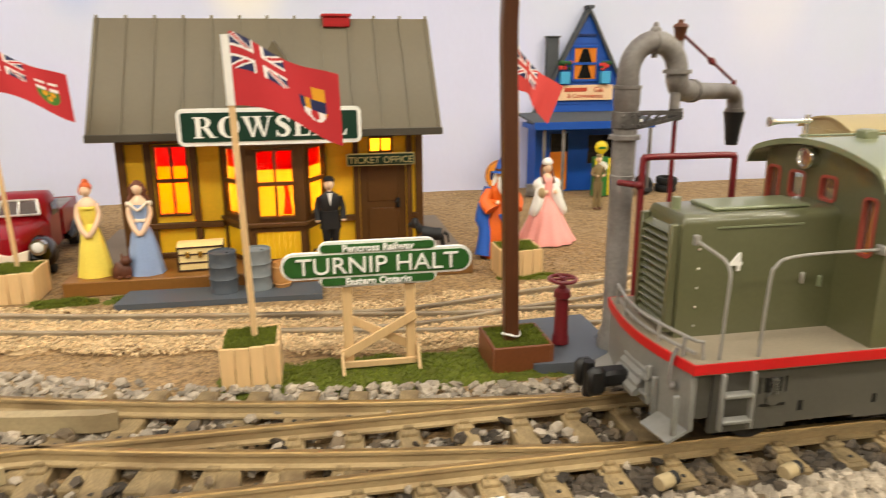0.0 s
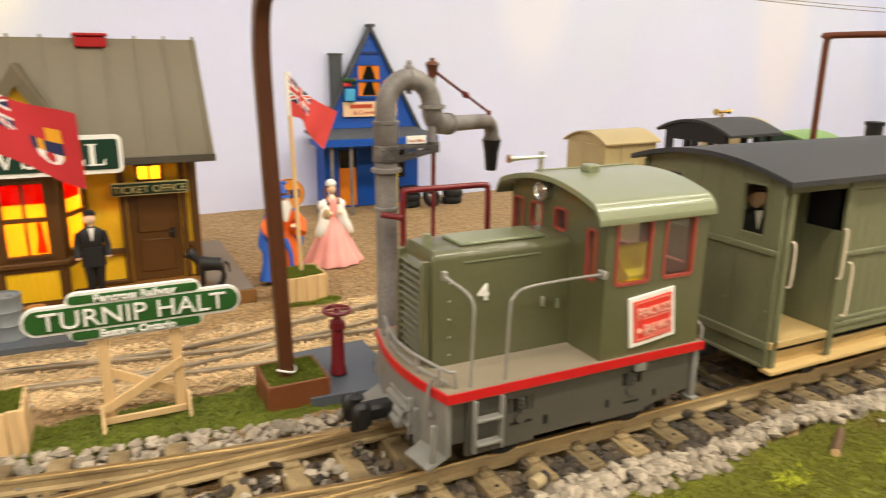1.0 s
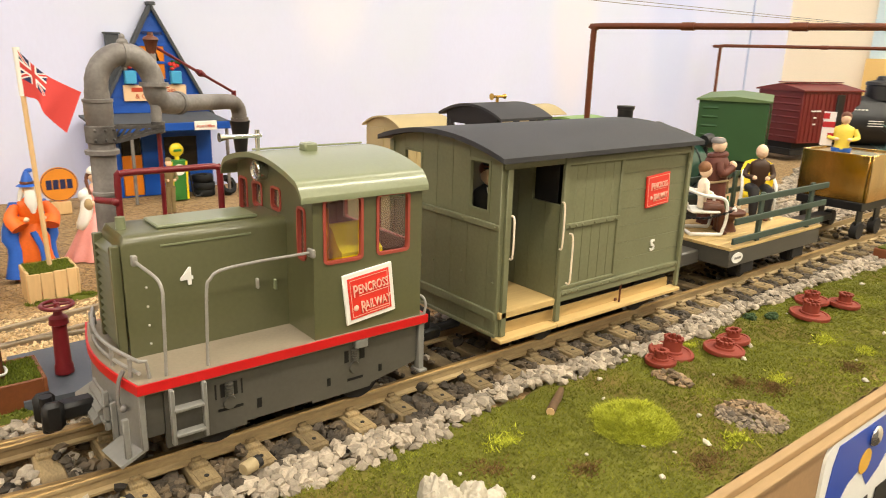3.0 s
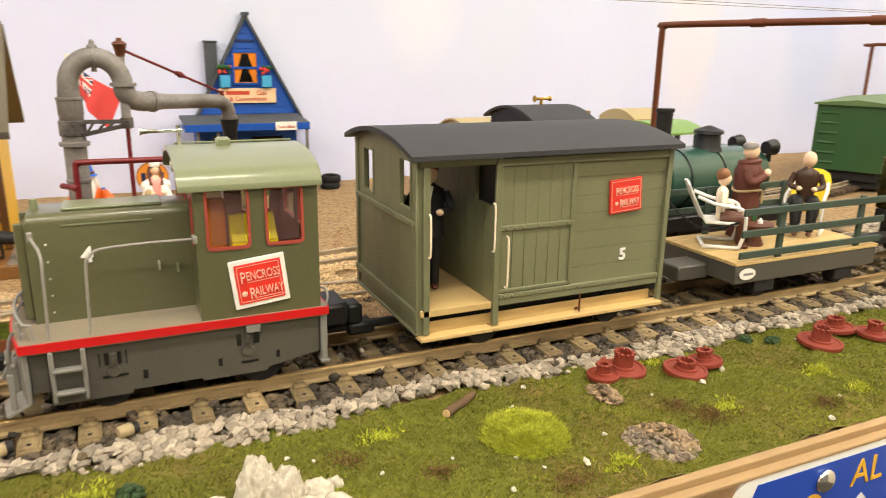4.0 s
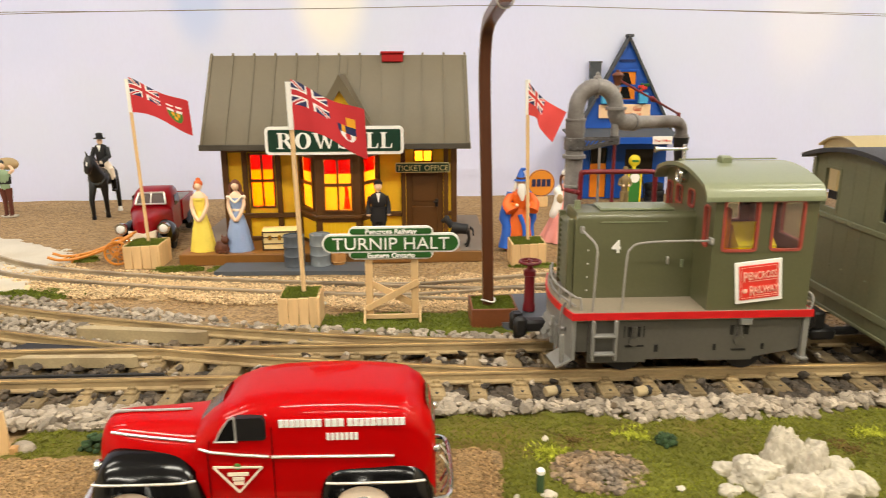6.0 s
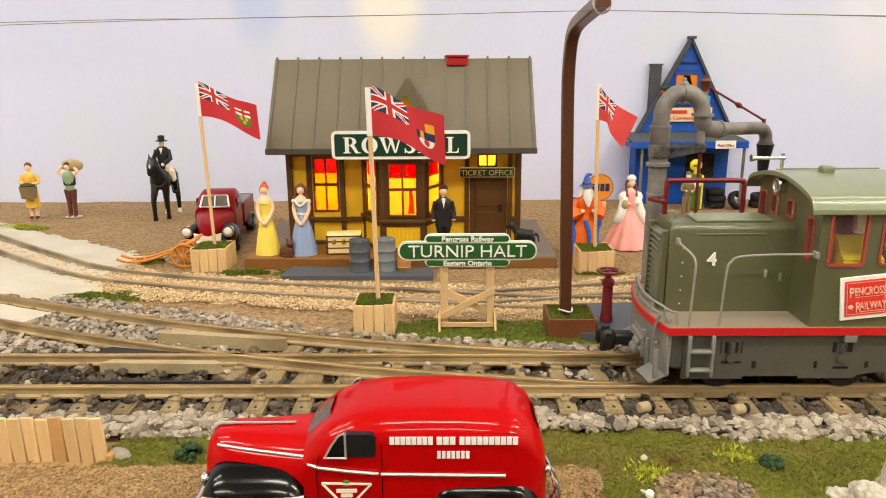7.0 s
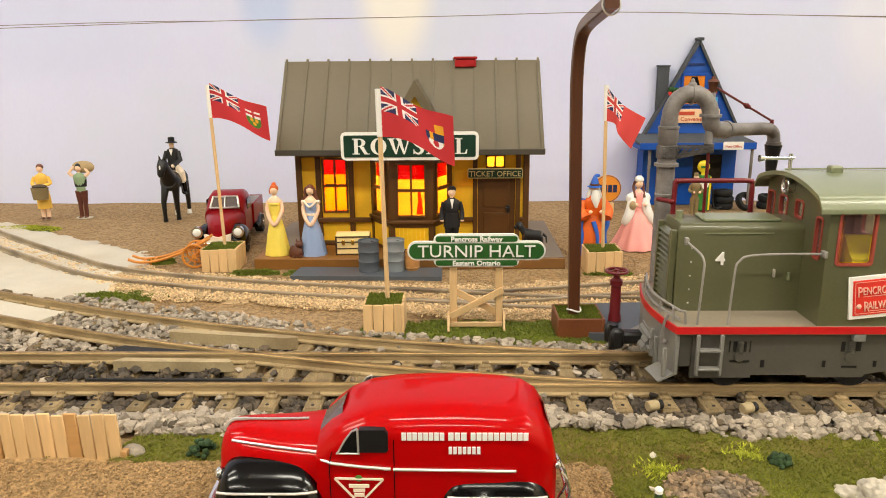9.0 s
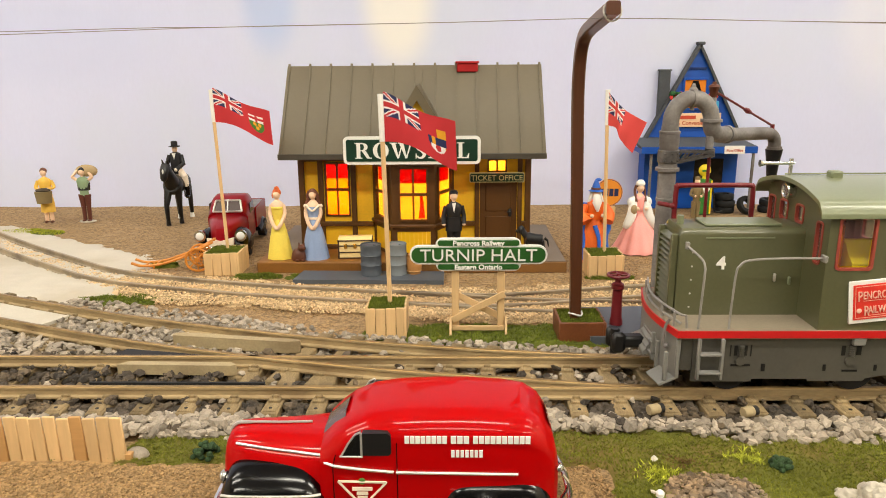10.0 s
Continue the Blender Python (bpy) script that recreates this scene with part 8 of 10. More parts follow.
        g.tube([(x, SIDE + (0.0005 if x > -0.1 else 0.004), 0.36), (x, SIDE + (0.0005 if x > -0.1 else 0.003), 0.56), (x + (0 if x > -0.1 else 0.01), SIDE + 0.0008, 0.64 if x > -0.1 else 0.60)], 0.0016, 5)
        part("door_seam", g, truck)
g = T(SCREENGREY)
g.loft([[(-0.284, 0.90, 0.606), (-0.287, 0.94, 0.616), (-0.287, 1.04, 0.616), (-0.284, 1.08, 0.606)], [(-0.216, 0.915, 0.668), (-0.217, 0.945, 0.680), (-0.217, 1.035, 0.680), (-0.216, 1.065, 0.668)]], loop=False)
part("windscreen", g, truck, "grey windscreen")
g = T(SILVER)
g.tube(spline([(-0.598, 0.99, 0.583), (-0.575, 0.99, 0.607), (-0.52, 0.99, 0.611), (-0.43, 0.99, 0.611), (-0.335, 0.99, 0.613)], 4), [0.006] * 8 + [0.004] * 9, 6)
part("hood_strip", g, truck, "silver hood strip")
for s in (-1, 1):
    g = T(CHROME)
    g.ball((-0.59, 0.99 + s * 0.12, 0.49), 0.016, 0.022, 0.022, 14, 8)
    part("headlamp", g, truck, "chrome headlamp")
g = T(CHROME)
g.tube(spline([(-0.575, 0.78, 0.39), (-0.618, 0.82, 0.39), (-0.632, 0.99, 0.39), (-0.618, 1.16, 0.39), (-0.575, 1.20, 0.39)], 4), 0.014, 8)
part("front_bumper", g, truck, "chrome front bumper")
g = T(CHROME)
g.tube(spline([(0.42, 0.80, 0.39), (0.47, 0.83, 0.39), (0.48, 0.99, 0.39), (0.47, 1.15, 0.39), (0.42, 1.18, 0.39)], 4), 0.009, 8)
for y in (0.84, 0.90):
    g.tube(spline([(0.445, y, 0.39), (0.468, y, 0.44), (0.46, y, 0.49), (0.44, y, 0.52)], 3), 0.005, 6)
part("rear_bumper", g, truck, "chrome rear bumper")
for y in (0.85, 1.13):
    g = T(CHROME)
    g.ball((0.432, y, 0.535), 0.013, n=10, k=6)
    part("tail_lamp", g, truck)
g = T(DARKPANE)
g.loft([[(0.418, 0.90, 0.58), (0.418, 1.08, 0.58)], [(0.392, 0.92, 0.66), (0.392, 1.06, 0.66)]], loop=False)
g.v = [(x + 0.01, y, z + 0.004) for x, y, z in g.v]
part("rear_window", g, truck)

# ---- the dark red pickup ----
pickup = thing("pickup_truck", -1.765, 4.67, 0.225, "dark red vintage pickup with black fenders parked beside the station", "model truck", rz=5)


def K(*mats):
    return Geo(*mats).at(Matrix.Scale(1.05, 4))


def ring2(y, half, z0, zw, zt, top):
    prof = [(-half, z0), (-half, zw)] + [(-top - (half - top) * math.cos(math.pi / 2 * i / 6), zw + (zt - zw) * math.sin(math.pi / 2 * i / 6)) for i in range(1, 7)]
    full = prof + [(-x, z) for x, z in prof[::-1]]
    return [(x, y, z) for x, z in full]


g = K(MAROON)
g.loft([ring2(*r) for r in ((-0.02, 0.155, 0.10, 0.26, 0.32, 0.09), (0.03, 0.155, 0.10, 0.28, 0.375, 0.10), (0.08, 0.155, 0.10, 0.30, 0.42, 0.10), (0.16, 0.155, 0.10, 0.305, 0.432, 0.10), (0.24, 0.152, 0.10, 0.30, 0.42, 0.10), (0.28, 0.148, 0.10, 0.27, 0.37, 0.09))])
part("cab", g, pickup)
g = K(MAROON)
g.loft([ring2(*r) for r in ((-0.30, 0.03, 0.11, 0.17, 0.20, 0.01), (-0.285, 0.06, 0.10, 0.19, 0.24, 0.03), (-0.24, 0.085, 0.10, 0.21, 0.265, 0.04), (-0.12, 0.12, 0.10, 0.23, 0.285, 0.05), (-0.02, 0.15, 0.10, 0.25, 0.30, 0.06))])
part("hood", g, pickup)
g = K(MAROON)
g.box(-0.16, -0.145, 0.29, 0.72, 0.12, 0.29, 0.004)
g.box(0.145, 0.16, 0.29, 0.72, 0.12, 0.29, 0.004)
g.box(-0.145, 0.145, 0.70, 0.715, 0.12, 0.29, 0.004)
g.box(-0.145, 0.145, 0.29, 0.70, 0.12, 0.14)
part("bed", g, pickup, "red load bed")
g = K(STEELGREY)
g.box(-0.145, 0.145, 0.30, 0.70, 0.27, 0.285)
part("bed_cover", g, pickup, "grey load bed cover")
for y0, y1 in ((-0.31, 0.02), (0.38, 0.68)):
    for s in (-1, 1):
        g = K(GLOSSBLACK)
        rings = []
        for i in range(13):
            t = i / 12
            h = math.sin(math.pi * (0.06 + 0.88 * t)) ** 0.6 * (1.0 if y0 < 0 else 0.72)
            rings.append([(s * (0.10 + 0.10 * math.sin(math.pi / 2 * k / 6) * (0.6 + 0.4 * h)), y0 + (y1 - y0) * t, 0.07 + 0.155 * h * (math.cos(math.pi / 2 * k / 6) ** 0.6 if k < 6 else 0)) for k in range(7)] + [(s * 0.10, y0 + (y1 - y0) * t, 0.07)])
        g.loft(rings)
        part("fender", g, pickup, "glossy black fender")
for y in (-0.15, 0.53):
    for s in (-1, 1):
        g = K(RUBBER, CHROME)
        g.cyl((s * 0.125, y, 0.075), (s * 0.185, y, 0.075), 0.075, n=22)
        g.use(CHROME).cyl((s * 0.185, y, 0.075), (s * 0.192, y, 0.075), 0.03, n=16)
        part("wheel", g, pickup)
for s in (-1, 1):
    lamp = new("headlamp")
    lamp.parent = pickup
    g = K(CHROME)
    g.cyl((s * 0.15, -0.27, 0.19), (s * 0.15, -0.315, 0.19), 0.04, 0.044, 20)
    part("lamp_rim", g, lamp, "chrome headlamp rim")
    g = K(WHITE)
    g.ball((s * 0.15, -0.315, 0.19), 0.031, 0.010, 0.031, 16, 8)
    part("lens", g, lamp, "white headlamp lens")
g = K(CHROME)
g.box(-0.19, 0.19, -0.355, -0.34, 0.09, 0.12, 0.006)
part("bumper", g, pickup, "chrome bumper")
g = K(CREAMCLOTH)
g.prism([(-0.09, 0.11), (0.09, 0.11), (0.10, 0.175), (0.0, 0.15), (-0.10, 0.175)], "y", -0.318, -0.29)
part("grille", g, pickup, "cream grille")
g = K(SCREENGREY)
g.loft([[(-0.108, -0.012, 0.318), (0.108, -0.012, 0.318)], [(-0.09, 0.042, 0.394), (0.09, 0.042, 0.394)]], loop=False)
g.v = [(x, y - 0.012, z + 0.004) for x, y, z in g.v]
part("windscreen", g, pickup, "grey windscreen")
g = K(SILVER)
g.tube([(-0.111, -0.027, 0.32), (0.111, -0.027, 0.32)], 0.0075, 6)
g.tube([(-0.093, 0.027, 0.399), (0.093, 0.027, 0.399)], 0.0075, 6)
g.tube([(0, -0.032, 0.314), (0, 0.028, 0.406)], 0.005, 6)
for e in (-1, 1):
    g.tube([(e * 0.111, -0.027, 0.32), (e * 0.093, 0.027, 0.399)], 0.0075, 6)
part("windscreen_frame", g, pickup, "bright windscreen frame")
for s in (-1, 1):
    g = K(DARKPANE)
    g.box(s * 0.1565 - 0.002, s * 0.1565 + 0.002, 0.06, 0.20, 0.29, 0.37, 0.0005)
    part("side_window", g, pickup, "dark side window")

# ---- hand cart ----
cart = thing("hand_cart", -1.93, 4.1, 0.228, "orange tan plastic two-wheeled hand cart", "hand cart", rz=8)
for y in (-0.07, 0.07):
    wheel = new("wheel")
    wheel.parent = cart
    g = Geo(CARTORANGE)
    g.tube([(0.10 + 0.085 * math.cos(a), y, 0.085 + 0.085 * math.sin(a)) for a in (i * math.pi / 14 for i in range(29))], 0.009, 6, cap=False)
    part("rim", g, wheel)
    g = Geo(CARTORANGE)
    for i in range(8):
        a = i * math.pi / 4
        g.cyl((0.10, y, 0.085), (0.10 + 0.08 * math.cos(a), y, 0.085 + 0.08 * math.sin(a)), 0.005, n=6)
    g.cyl((0.10, y - 0.012, 0.085), (0.10, y + 0.012, 0.085), 0.018, n=10)
    part("spokes", g, wheel)
g = Geo(CARTORANGE)
for y in (-0.055, 0.055):
    g.tube(spline([(-0.38, y, 0.075), (-0.30, y, 0.05), (-0.16, y, 0.06), (0.0, y, 0.11), (0.10, y, 0.15), (0.22, y, 0.215)], 4), 0.011, 6)
g.cyl((0.1, -0.08, 0.085), (0.1, 0.08, 0.085), 0.009, n=8)
for x, z in ((-0.28, 0.05), (-0.2, 0.055), (0.04, 0.13), (0.1, 0.155), (0.16, 0.185)):
    g.bar((x, -0.055, z), (x, 0.055, z), 0.012, 0.01)
g.cyl((-0.24, 0.03, 0.05), (-0.25, 0.03, 0.0), 0.008, n=6)
part("frame", g, cart)

# ---- trunk, barrels, pot, bag, shovel on the platform ----
PZ = 0.306
trunk = thing("steamer_trunk", -0.645, 4.16, PZ, "cream steamer trunk with dark straps and brass clasps", "trunk", rz=4)
g = Geo(TRUNKCREAM)
g.box(-0.125, 0.125, -0.07, 0.07, 0.004, 0.10, 0.006)
part("body", g, trunk)
g = Geo(TRUNKCREAM)
g.loft([[(x, -0.07, 0.103), (x, 0.07, 0.103), (x, 0.07, 0.14), (x, 0.045, 0.158), (x, -0.045, 0.158), (x, -0.07, 0.14)] for x in (-0.125, 0.125)])
part("lid", g, trunk)
for z in (0.008, 0.052, 0.101, 0.14):
    g = Geo(TRUNKDARK)
    g.box(-0.129, 0.129, -0.0745, 0.0745, z - 0.004, z + 0.004, 0.001)
    part("slat", g, trunk, "dark slat")
for x in (-0.129, 0.117):
    g = Geo(TRUNKDARK)
    g.box(x, x + 0.012, -0.0735, 0.0735, 0.002, 0.145, 0.002)
    part("edge_band", g, trunk, "dark edge band")
for x in (-0.07, 0.0, 0.07):
    g = Geo(BRASS)
    g.box(x - 0.012, x + 0.012, -0.082, -0.0745, 0.082, 0.118, 0.003)
    part("clasp", g, trunk, "brass clasp")


def barrel(x, y, z, m, label):
    ob = thing("steel_drum", x, y, z, label, "drum", group="drums before the platform")
    g = Geo(m)
    r = 0.075
    g.lathe([(r * 0.98, 0), (r, 0.006), (r * 0.97, 0.012), (r * 0.97, 0.07), (r * 1.03, 0.078), (r * 0.97, 0.086), (r * 0.97, 0.14), (r * 1.03, 0.148), (r * 0.97, 0.156), (r * 0.97, 0.212), (r, 0.218), (r * 0.98, 0.224), (r * 0.9, 0.225), (r * 0.89, 0.215)], 26)
    part("shell", g, ob)
    g = Geo(m)
    g.cyl((0.03, -0.01, 0.215), (0.03, -0.01, 0.224), 0.012, n=10)
    part("bung", g, ob)


barrel(-0.49, 3.83, 0.262, SLATE, "dark slate grey ribbed drum standing on the slab")
barrel(-0.31, 3.85, 0.262, LIGHTSLATE, "lighter grey ribbed drum standing on the slab")
g = Geo(CLAY)
g.lathe([(0.044, 0), (0.053, 0.035), (0.056, 0.07), (0.053, 0.105), (0.046, 0.14), (0.042, 0.14), (0.04, 0.132), (0.0, 0.132)], 20)
for z, r in ((0.022, 0.051), (0.115, 0.0525)):
    g.use(PINEDARK).tube([(r * math.cos(2 * math.pi * i / 20), r * math.sin(2 * math.pi * i / 20), z) for i in range(21)], 0.004, 6)
solid("wooden_keg", g, "small tan wooden keg beside the grey drums", "keg", (-0.185, 3.86, 0.262))
bag = thing("travel_bag", 0.02, 4.02, PZ, "small dark brown leather travelling bag", "bag")
g = Geo(LEATHER)
g.box(-0.06, 0.06, -0.025, 0.025, 0, 0.085, 0.012)
part("body", g, bag)
g = Geo(TRUNKDARK)
g.tube([(-0.03, 0, 0.085), (-0.02, 0, 0.11), (0.02, 0, 0.11), (0.03, 0, 0.085)], 0.006, 6)
part("handle", g, bag)
g = Geo(LEATHER)
g.lathe([(0.05, 0), (0.056, 0.02), (0.048, 0.06), (0.03, 0.085)], 16, sy=0.8)
g.ball((0.028, -0.012, 0.095), 0.03, 0.028, 0.028, 12, 8)
for e in (-1, 1):
    g.tube([(0.028 + e * 0.016, -0.01, 0.115), (0.028 + e * 0.02, -0.01, 0.138)], [0.010, 0.003], 6)
    g.ball((0.02 + e * 0.022, -0.045, 0.01), 0.016, 0.022, 0.01, 8, 5)
solid("cat_statuette", g, "small brown toy cat sitting between the dolls", "toy cat", (-1.06, 4.06, PZ))


# ---- dolls, each one plain painted mesh ----
def figure(name, x, y, z, h, rz, label, legs=None, skirt=None, torso=SUIT, arms=None, hair=BROWNHAIR, hat=None, extra=None, hem=0.17, group="dolls about the station", wave=0.0, sit=False, pose_arms="down", bulk=1.0, head=1.0, flare=False):
    """A plain standing doll: skirt or legs, torso, arms, head, hair and hat as simple rounded forms."""
    g = Geo(SKIN)
    s = h
    if skirt and flare:
        g.use(skirt).lathe([(hem * s * r, z * s) for r, z in ((1.0, 0), (1.0, 0.015), (0.86, 0.10), (0.70, 0.22), (0.54, 0.34), (0.36, 0.46), (0.2, 0.54), (0.17, 0.565))], 60, sy=0.85, wave=wave, waves=11)
    elif skirt:
        g.use(skirt).lathe([(hem * s, 0), (hem * s * 0.99, 0.02 * s), (hem * s * 0.86, 0.16 * s), (hem * s * 0.73, 0.30 * s), (hem * s * 0.58, 0.42 * s), (max(0.085, hem * 0.4) * s, 0.50 * s), (0.058 * s, 0.565 * s)], 54, sy=0.8, wave=wave, waves=9)
    elif legs and not sit:
        for e in (-1, 1):
            g.use(legs).tube([(e * 0.045 * s, 0, 0.03 * s), (e * 0.045 * s, 0.005 * s, 0.25 * s), (e * 0.04 * s, 0, 0.5 * s)], [0.035 * s, 0.04 * s, 0.055 * s], 10)
            g.use(LEATHER).ball((e * 0.048 * s, -0.03 * s, 0.02 * s), 0.032 * s, 0.06 * s, 0.022 * s, 10, 6)
    elif legs:
        for e in (-1, 1):
            g.use(legs).tube([(e * 0.06 * s, 0.0, 0.5 * s), (e * 0.065 * s, -0.2 * s, 0.5 * s), (e * 0.065 * s, -0.23 * s, 0.4 * s), (e * 0.065 * s, -0.23 * s, 0.22 * s)], [0.06 * s, 0.055 * s, 0.05 * s, 0.04 * s], 10)
            g.use(LEATHER).ball((e * 0.065 * s, -0.26 * s, 0.2 * s), 0.03 * s, 0.06 * s, 0.024 * s, 10, 6)
    g.use(torso).lathe([(0.07 * s, 0.48 * s), (0.066 * s, 0.56 * s), (0.085 * s, 0.66 * s), (0.095 * s, 0.74 * s), (0.085 * s, 0.79 * s), (0.04 * s, 0.825 * s), (0.026 * s, 0.84 * s)], 18, sy=0.66)
    g.use(SKIN).cyl((0, 0, 0.82 * s), (0, 0, 0.87 * s), 0.024 * s, n=10)
    g.ball((0, -0.004 * s, 0.915 * s), 0.054 * s * head, 0.056 * s * head, 0.066 * s * head, 14, 10)
    g.ball((0, -0.056 * s * head, 0.908 * s), 0.008 * s, 0.008 * s, 0.012 * s, 7, 5)
    a = arms or torso
    for e in (-1, 1):
        if pose_arms == "down":
            pts = [(e * 0.09 * s, 0, 0.77 * s), (e * 0.115 * s, 0.005 * s, 0.64 * s), (e * 0.115 * s, -0.03 * s, 0.52 * s)]
        elif pose_arms == "clasped":
            pts = [(e * 0.085 * s, 0, 0.77 * s), (e * 0.105 * s, -0.02 * s, 0.65 * s), (e * 0.06 * s, -0.085 * s, 0.52 * s), (e * 0.012 * s, -0.10 * s, 0.45 * s)]
        elif pose_arms == "held":
            pts = [(e * 0.09 * s, 0, 0.77 * s), (e * 0.125 * s, -0.02 * s, 0.65 * s), (e * 0.06 * s, -0.11 * s, 0.63 * s)]
        else:
            pts = [(e * 0.09 * s, 0, 0.77 * s), (e * 0.15 * s, -0.01 * s, 0.84 * s), (e * 0.10 * s, 0.02 * s, 0.93 * s)]
        g.use(a).tube(spline(pts, 3), 0.027 * s, 9)
        g.use(SKIN).ball(pts[-1], 0.026 * s, n=9, k=6)
    if hair:
        g.use(hair).ball((0, 0.011 * s, (0.915 + 0.027 * head) * s), 0.061 * s * head, 0.06 * s * head, 0.06 * s * head, 14, 9)
    if hat:
        m, brim, tall = hat
        g.use(m).lathe([(brim * s, 0.955 * s), (brim * s, 0.965 * s), (0.05 * s, 0.97 * s), (0.048 * s, (0.97 + tall) * s), (0.02 * s, (0.98 + tall) * s)], 18)
    if extra:
        extra(g, s)
    g.v = [(x * (1 + (bulk - 1) * ease(0.3 * s, 0.45 * s, z) * ease(0.9 * s, 0.8 * s, z)), y, z) for x, y, z in g.v]
    return solid(name, g, label, "doll", (x, y, z), rz, group)


def shoulders(g, s):
    g.use(SKIN).lathe([(0.094 * s, 0.752 * s), (0.090 * s, 0.79 * s), (0.044 * s, 0.828 * s), (0.029 * s, 0.845 * s)], 18, sy=0.69)


def bun(g, s):
    shoulders(g, s)
    g.use(AUBURN).tube([(-0.05 * s, 0.0, 0.94 * s), (-0.056 * s, -0.012 * s, 0.90 * s), (-0.05 * s, -0.01 * s, 0.865 * s)], [0.014 * s, 0.013 * s, 0.006 * s], 7)
    g.use(AUBURN).ball((0, 0.02 * s, 0.995 * s), 0.035 * s, n=12, k=8)
    g.use(GOWNYELLOW).ball((0, -0.005, 0.73 * s), 0.088 * s, 0.066 * s, 0.04 * s, 12, 7)


figure("doll", -1.215, 4.13, PZ, 0.53, 0, "painted doll in a yellow gown with an auburn bun", skirt=GOWNYELLOW, torso=GOWNYELLOW, arms=SKIN, hair=AUBURN, extra=bun, hem=0.18, pose_arms="clasped", wave=0.035)


def curls(g, s):
    shoulders(g, s)
    for e in (-1, 1):
        g.use(BROWNHAIR).tube(spline([(e * 0.045 * s, 0.0, 0.955 * s), (e * 0.07 * s, 0.0, 0.90 * s), (e * 0.066 * s, 0.0, 0.85 * s), (e * 0.088 * s, 0.0, 0.80 * s), (e * 0.084 * s, -0.02 * s, 0.74 * s)], 3), 0.024 * s, 8)
        g.use(CREAMCLOTH).tube(spline([(e * 0.098 * s, 0.0, 0.785 * s), (e * 0.075 * s, -0.05 * s, 0.76 * s), (e * 0.03 * s, -0.072 * s, 0.715 * s), (0.0, -0.074 * s, 0.695 * s)], 3), 0.014 * s, 8)
        g.use(CREAMCLOTH).ball((e * 0.10 * s, 0.0, 0.755 * s), 0.036 * s, 0.04 * s, 0.034 * s, 10, 7)
    g.use(BROWNHAIR).ball((0, 0.05 * s, 0.85 * s), 0.07 * s, 0.03 * s, 0.10 * s, 12, 8)
    g.use(CREAMCLOTH).lathe([(0.072 * s, 0.565 * s), (0.08 * s, 0.58 * s), (0.073 * s, 0.60 * s)], 18, sy=0.72)


figure("doll", -0.945, 4.12, PZ, 0.53, 0, "painted doll in a powder blue gown with brown curls", skirt=GOWNBLUE, torso=GOWNBLUE, arms=SKIN, hair=BROWNHAIR, extra=curls, hem=0.195, pose_arms="clasped", wave=0.035)


def shirt(g, s):
    g.use(WHITE).prism([(-0.022 * s, 0.82 * s), (0.022 * s, 0.82 * s), (0, 0.68 * s)], "y", -0.068 * s, -0.05 * s)
    g.use(SUIT).lathe([(0.098 * s, 0.42 * s), (0.088 * s, 0.56 * s), (0.09 * s, 0.62 * s)], 16, sy=0.7)


figure("doll", 0.10, 4.07, PZ, 0.525, 4, "painted doll in a black suit and cap on the platform", legs=SUIT, torso=SUIT, hair=BROWNHAIR, hat=(SUIT, 0.062, 0.018), extra=shirt, bulk=1.22)


def princess(g, s):
    for e in (-1, 1):
        g.use(WHITE).tube(spline([(e * 0.07 * s, 0.01 * s, 0.79 * s), (e * 0.10 * s, -0.02 * s, 0.66 * s), (e * 0.13 * s, -0.05 * s, 0.52 * s), (e * 0.19 * s, -0.06 * s, 0.40 * s), (e * 0.215 * s, -0.05 * s, 0.35 * s)], 3), [(0.04 + 0.028 * math.sin(math.pi * i / 12)) * s for i in range(13)], 12)
        g.use(WHITE).ball((e * 0.12 * s, 0.0, 0.71 * s), 0.062 * s, 0.06 * s, 0.072 * s, 12, 8)
        g.use(BROWNHAIR).tube(spline([(e * 0.052 * s, 0.02 * s, 0.95 * s), (e * 0.072 * s, 0.02 * s, 0.88 * s), (e * 0.072 * s, -0.015 * s, 0.80 * s), (e * 0.066 * s, -0.06 * s, 0.73 * s)], 3), 0.019 * s, 8)
    g.use(SKIN).lathe([(0.06 * s, 0.775 * s), (0.058 * s, 0.80 * s), (0.028 * s, 0.845 * s)], 14, sy=0.9)
    g.use(WHITE).lathe([(0.058 * s, 0.955 * s), (0.066 * s, 0.975 * s), (0.06 * s, 1.0 * s), (0.03 * s, 1.03 * s)], 16)
    g.use(SACK).ball((-0.11 * s, -0.09 * s, 0.62 * s), 0.05 * s, 0.045 * s, 0.07 * s, 10, 7)
    g.use(REDPLASTIC).ball((0.0, -0.10 * s, 0.012 * s), 0.035 * s, 0.06 * s, 0.015 * s, 10, 6)


figure("doll", 1.60, 4.64, 0.226, 0.565, 8, "painted doll in a wide pink gown with a cream cape", skirt=GOWNPINK, torso=GOWNPINK, arms=CREAMCLOTH, hair=BROWNHAIR, extra=princess, hem=0.37, wave=0.07, pose_arms="held", flare=True)


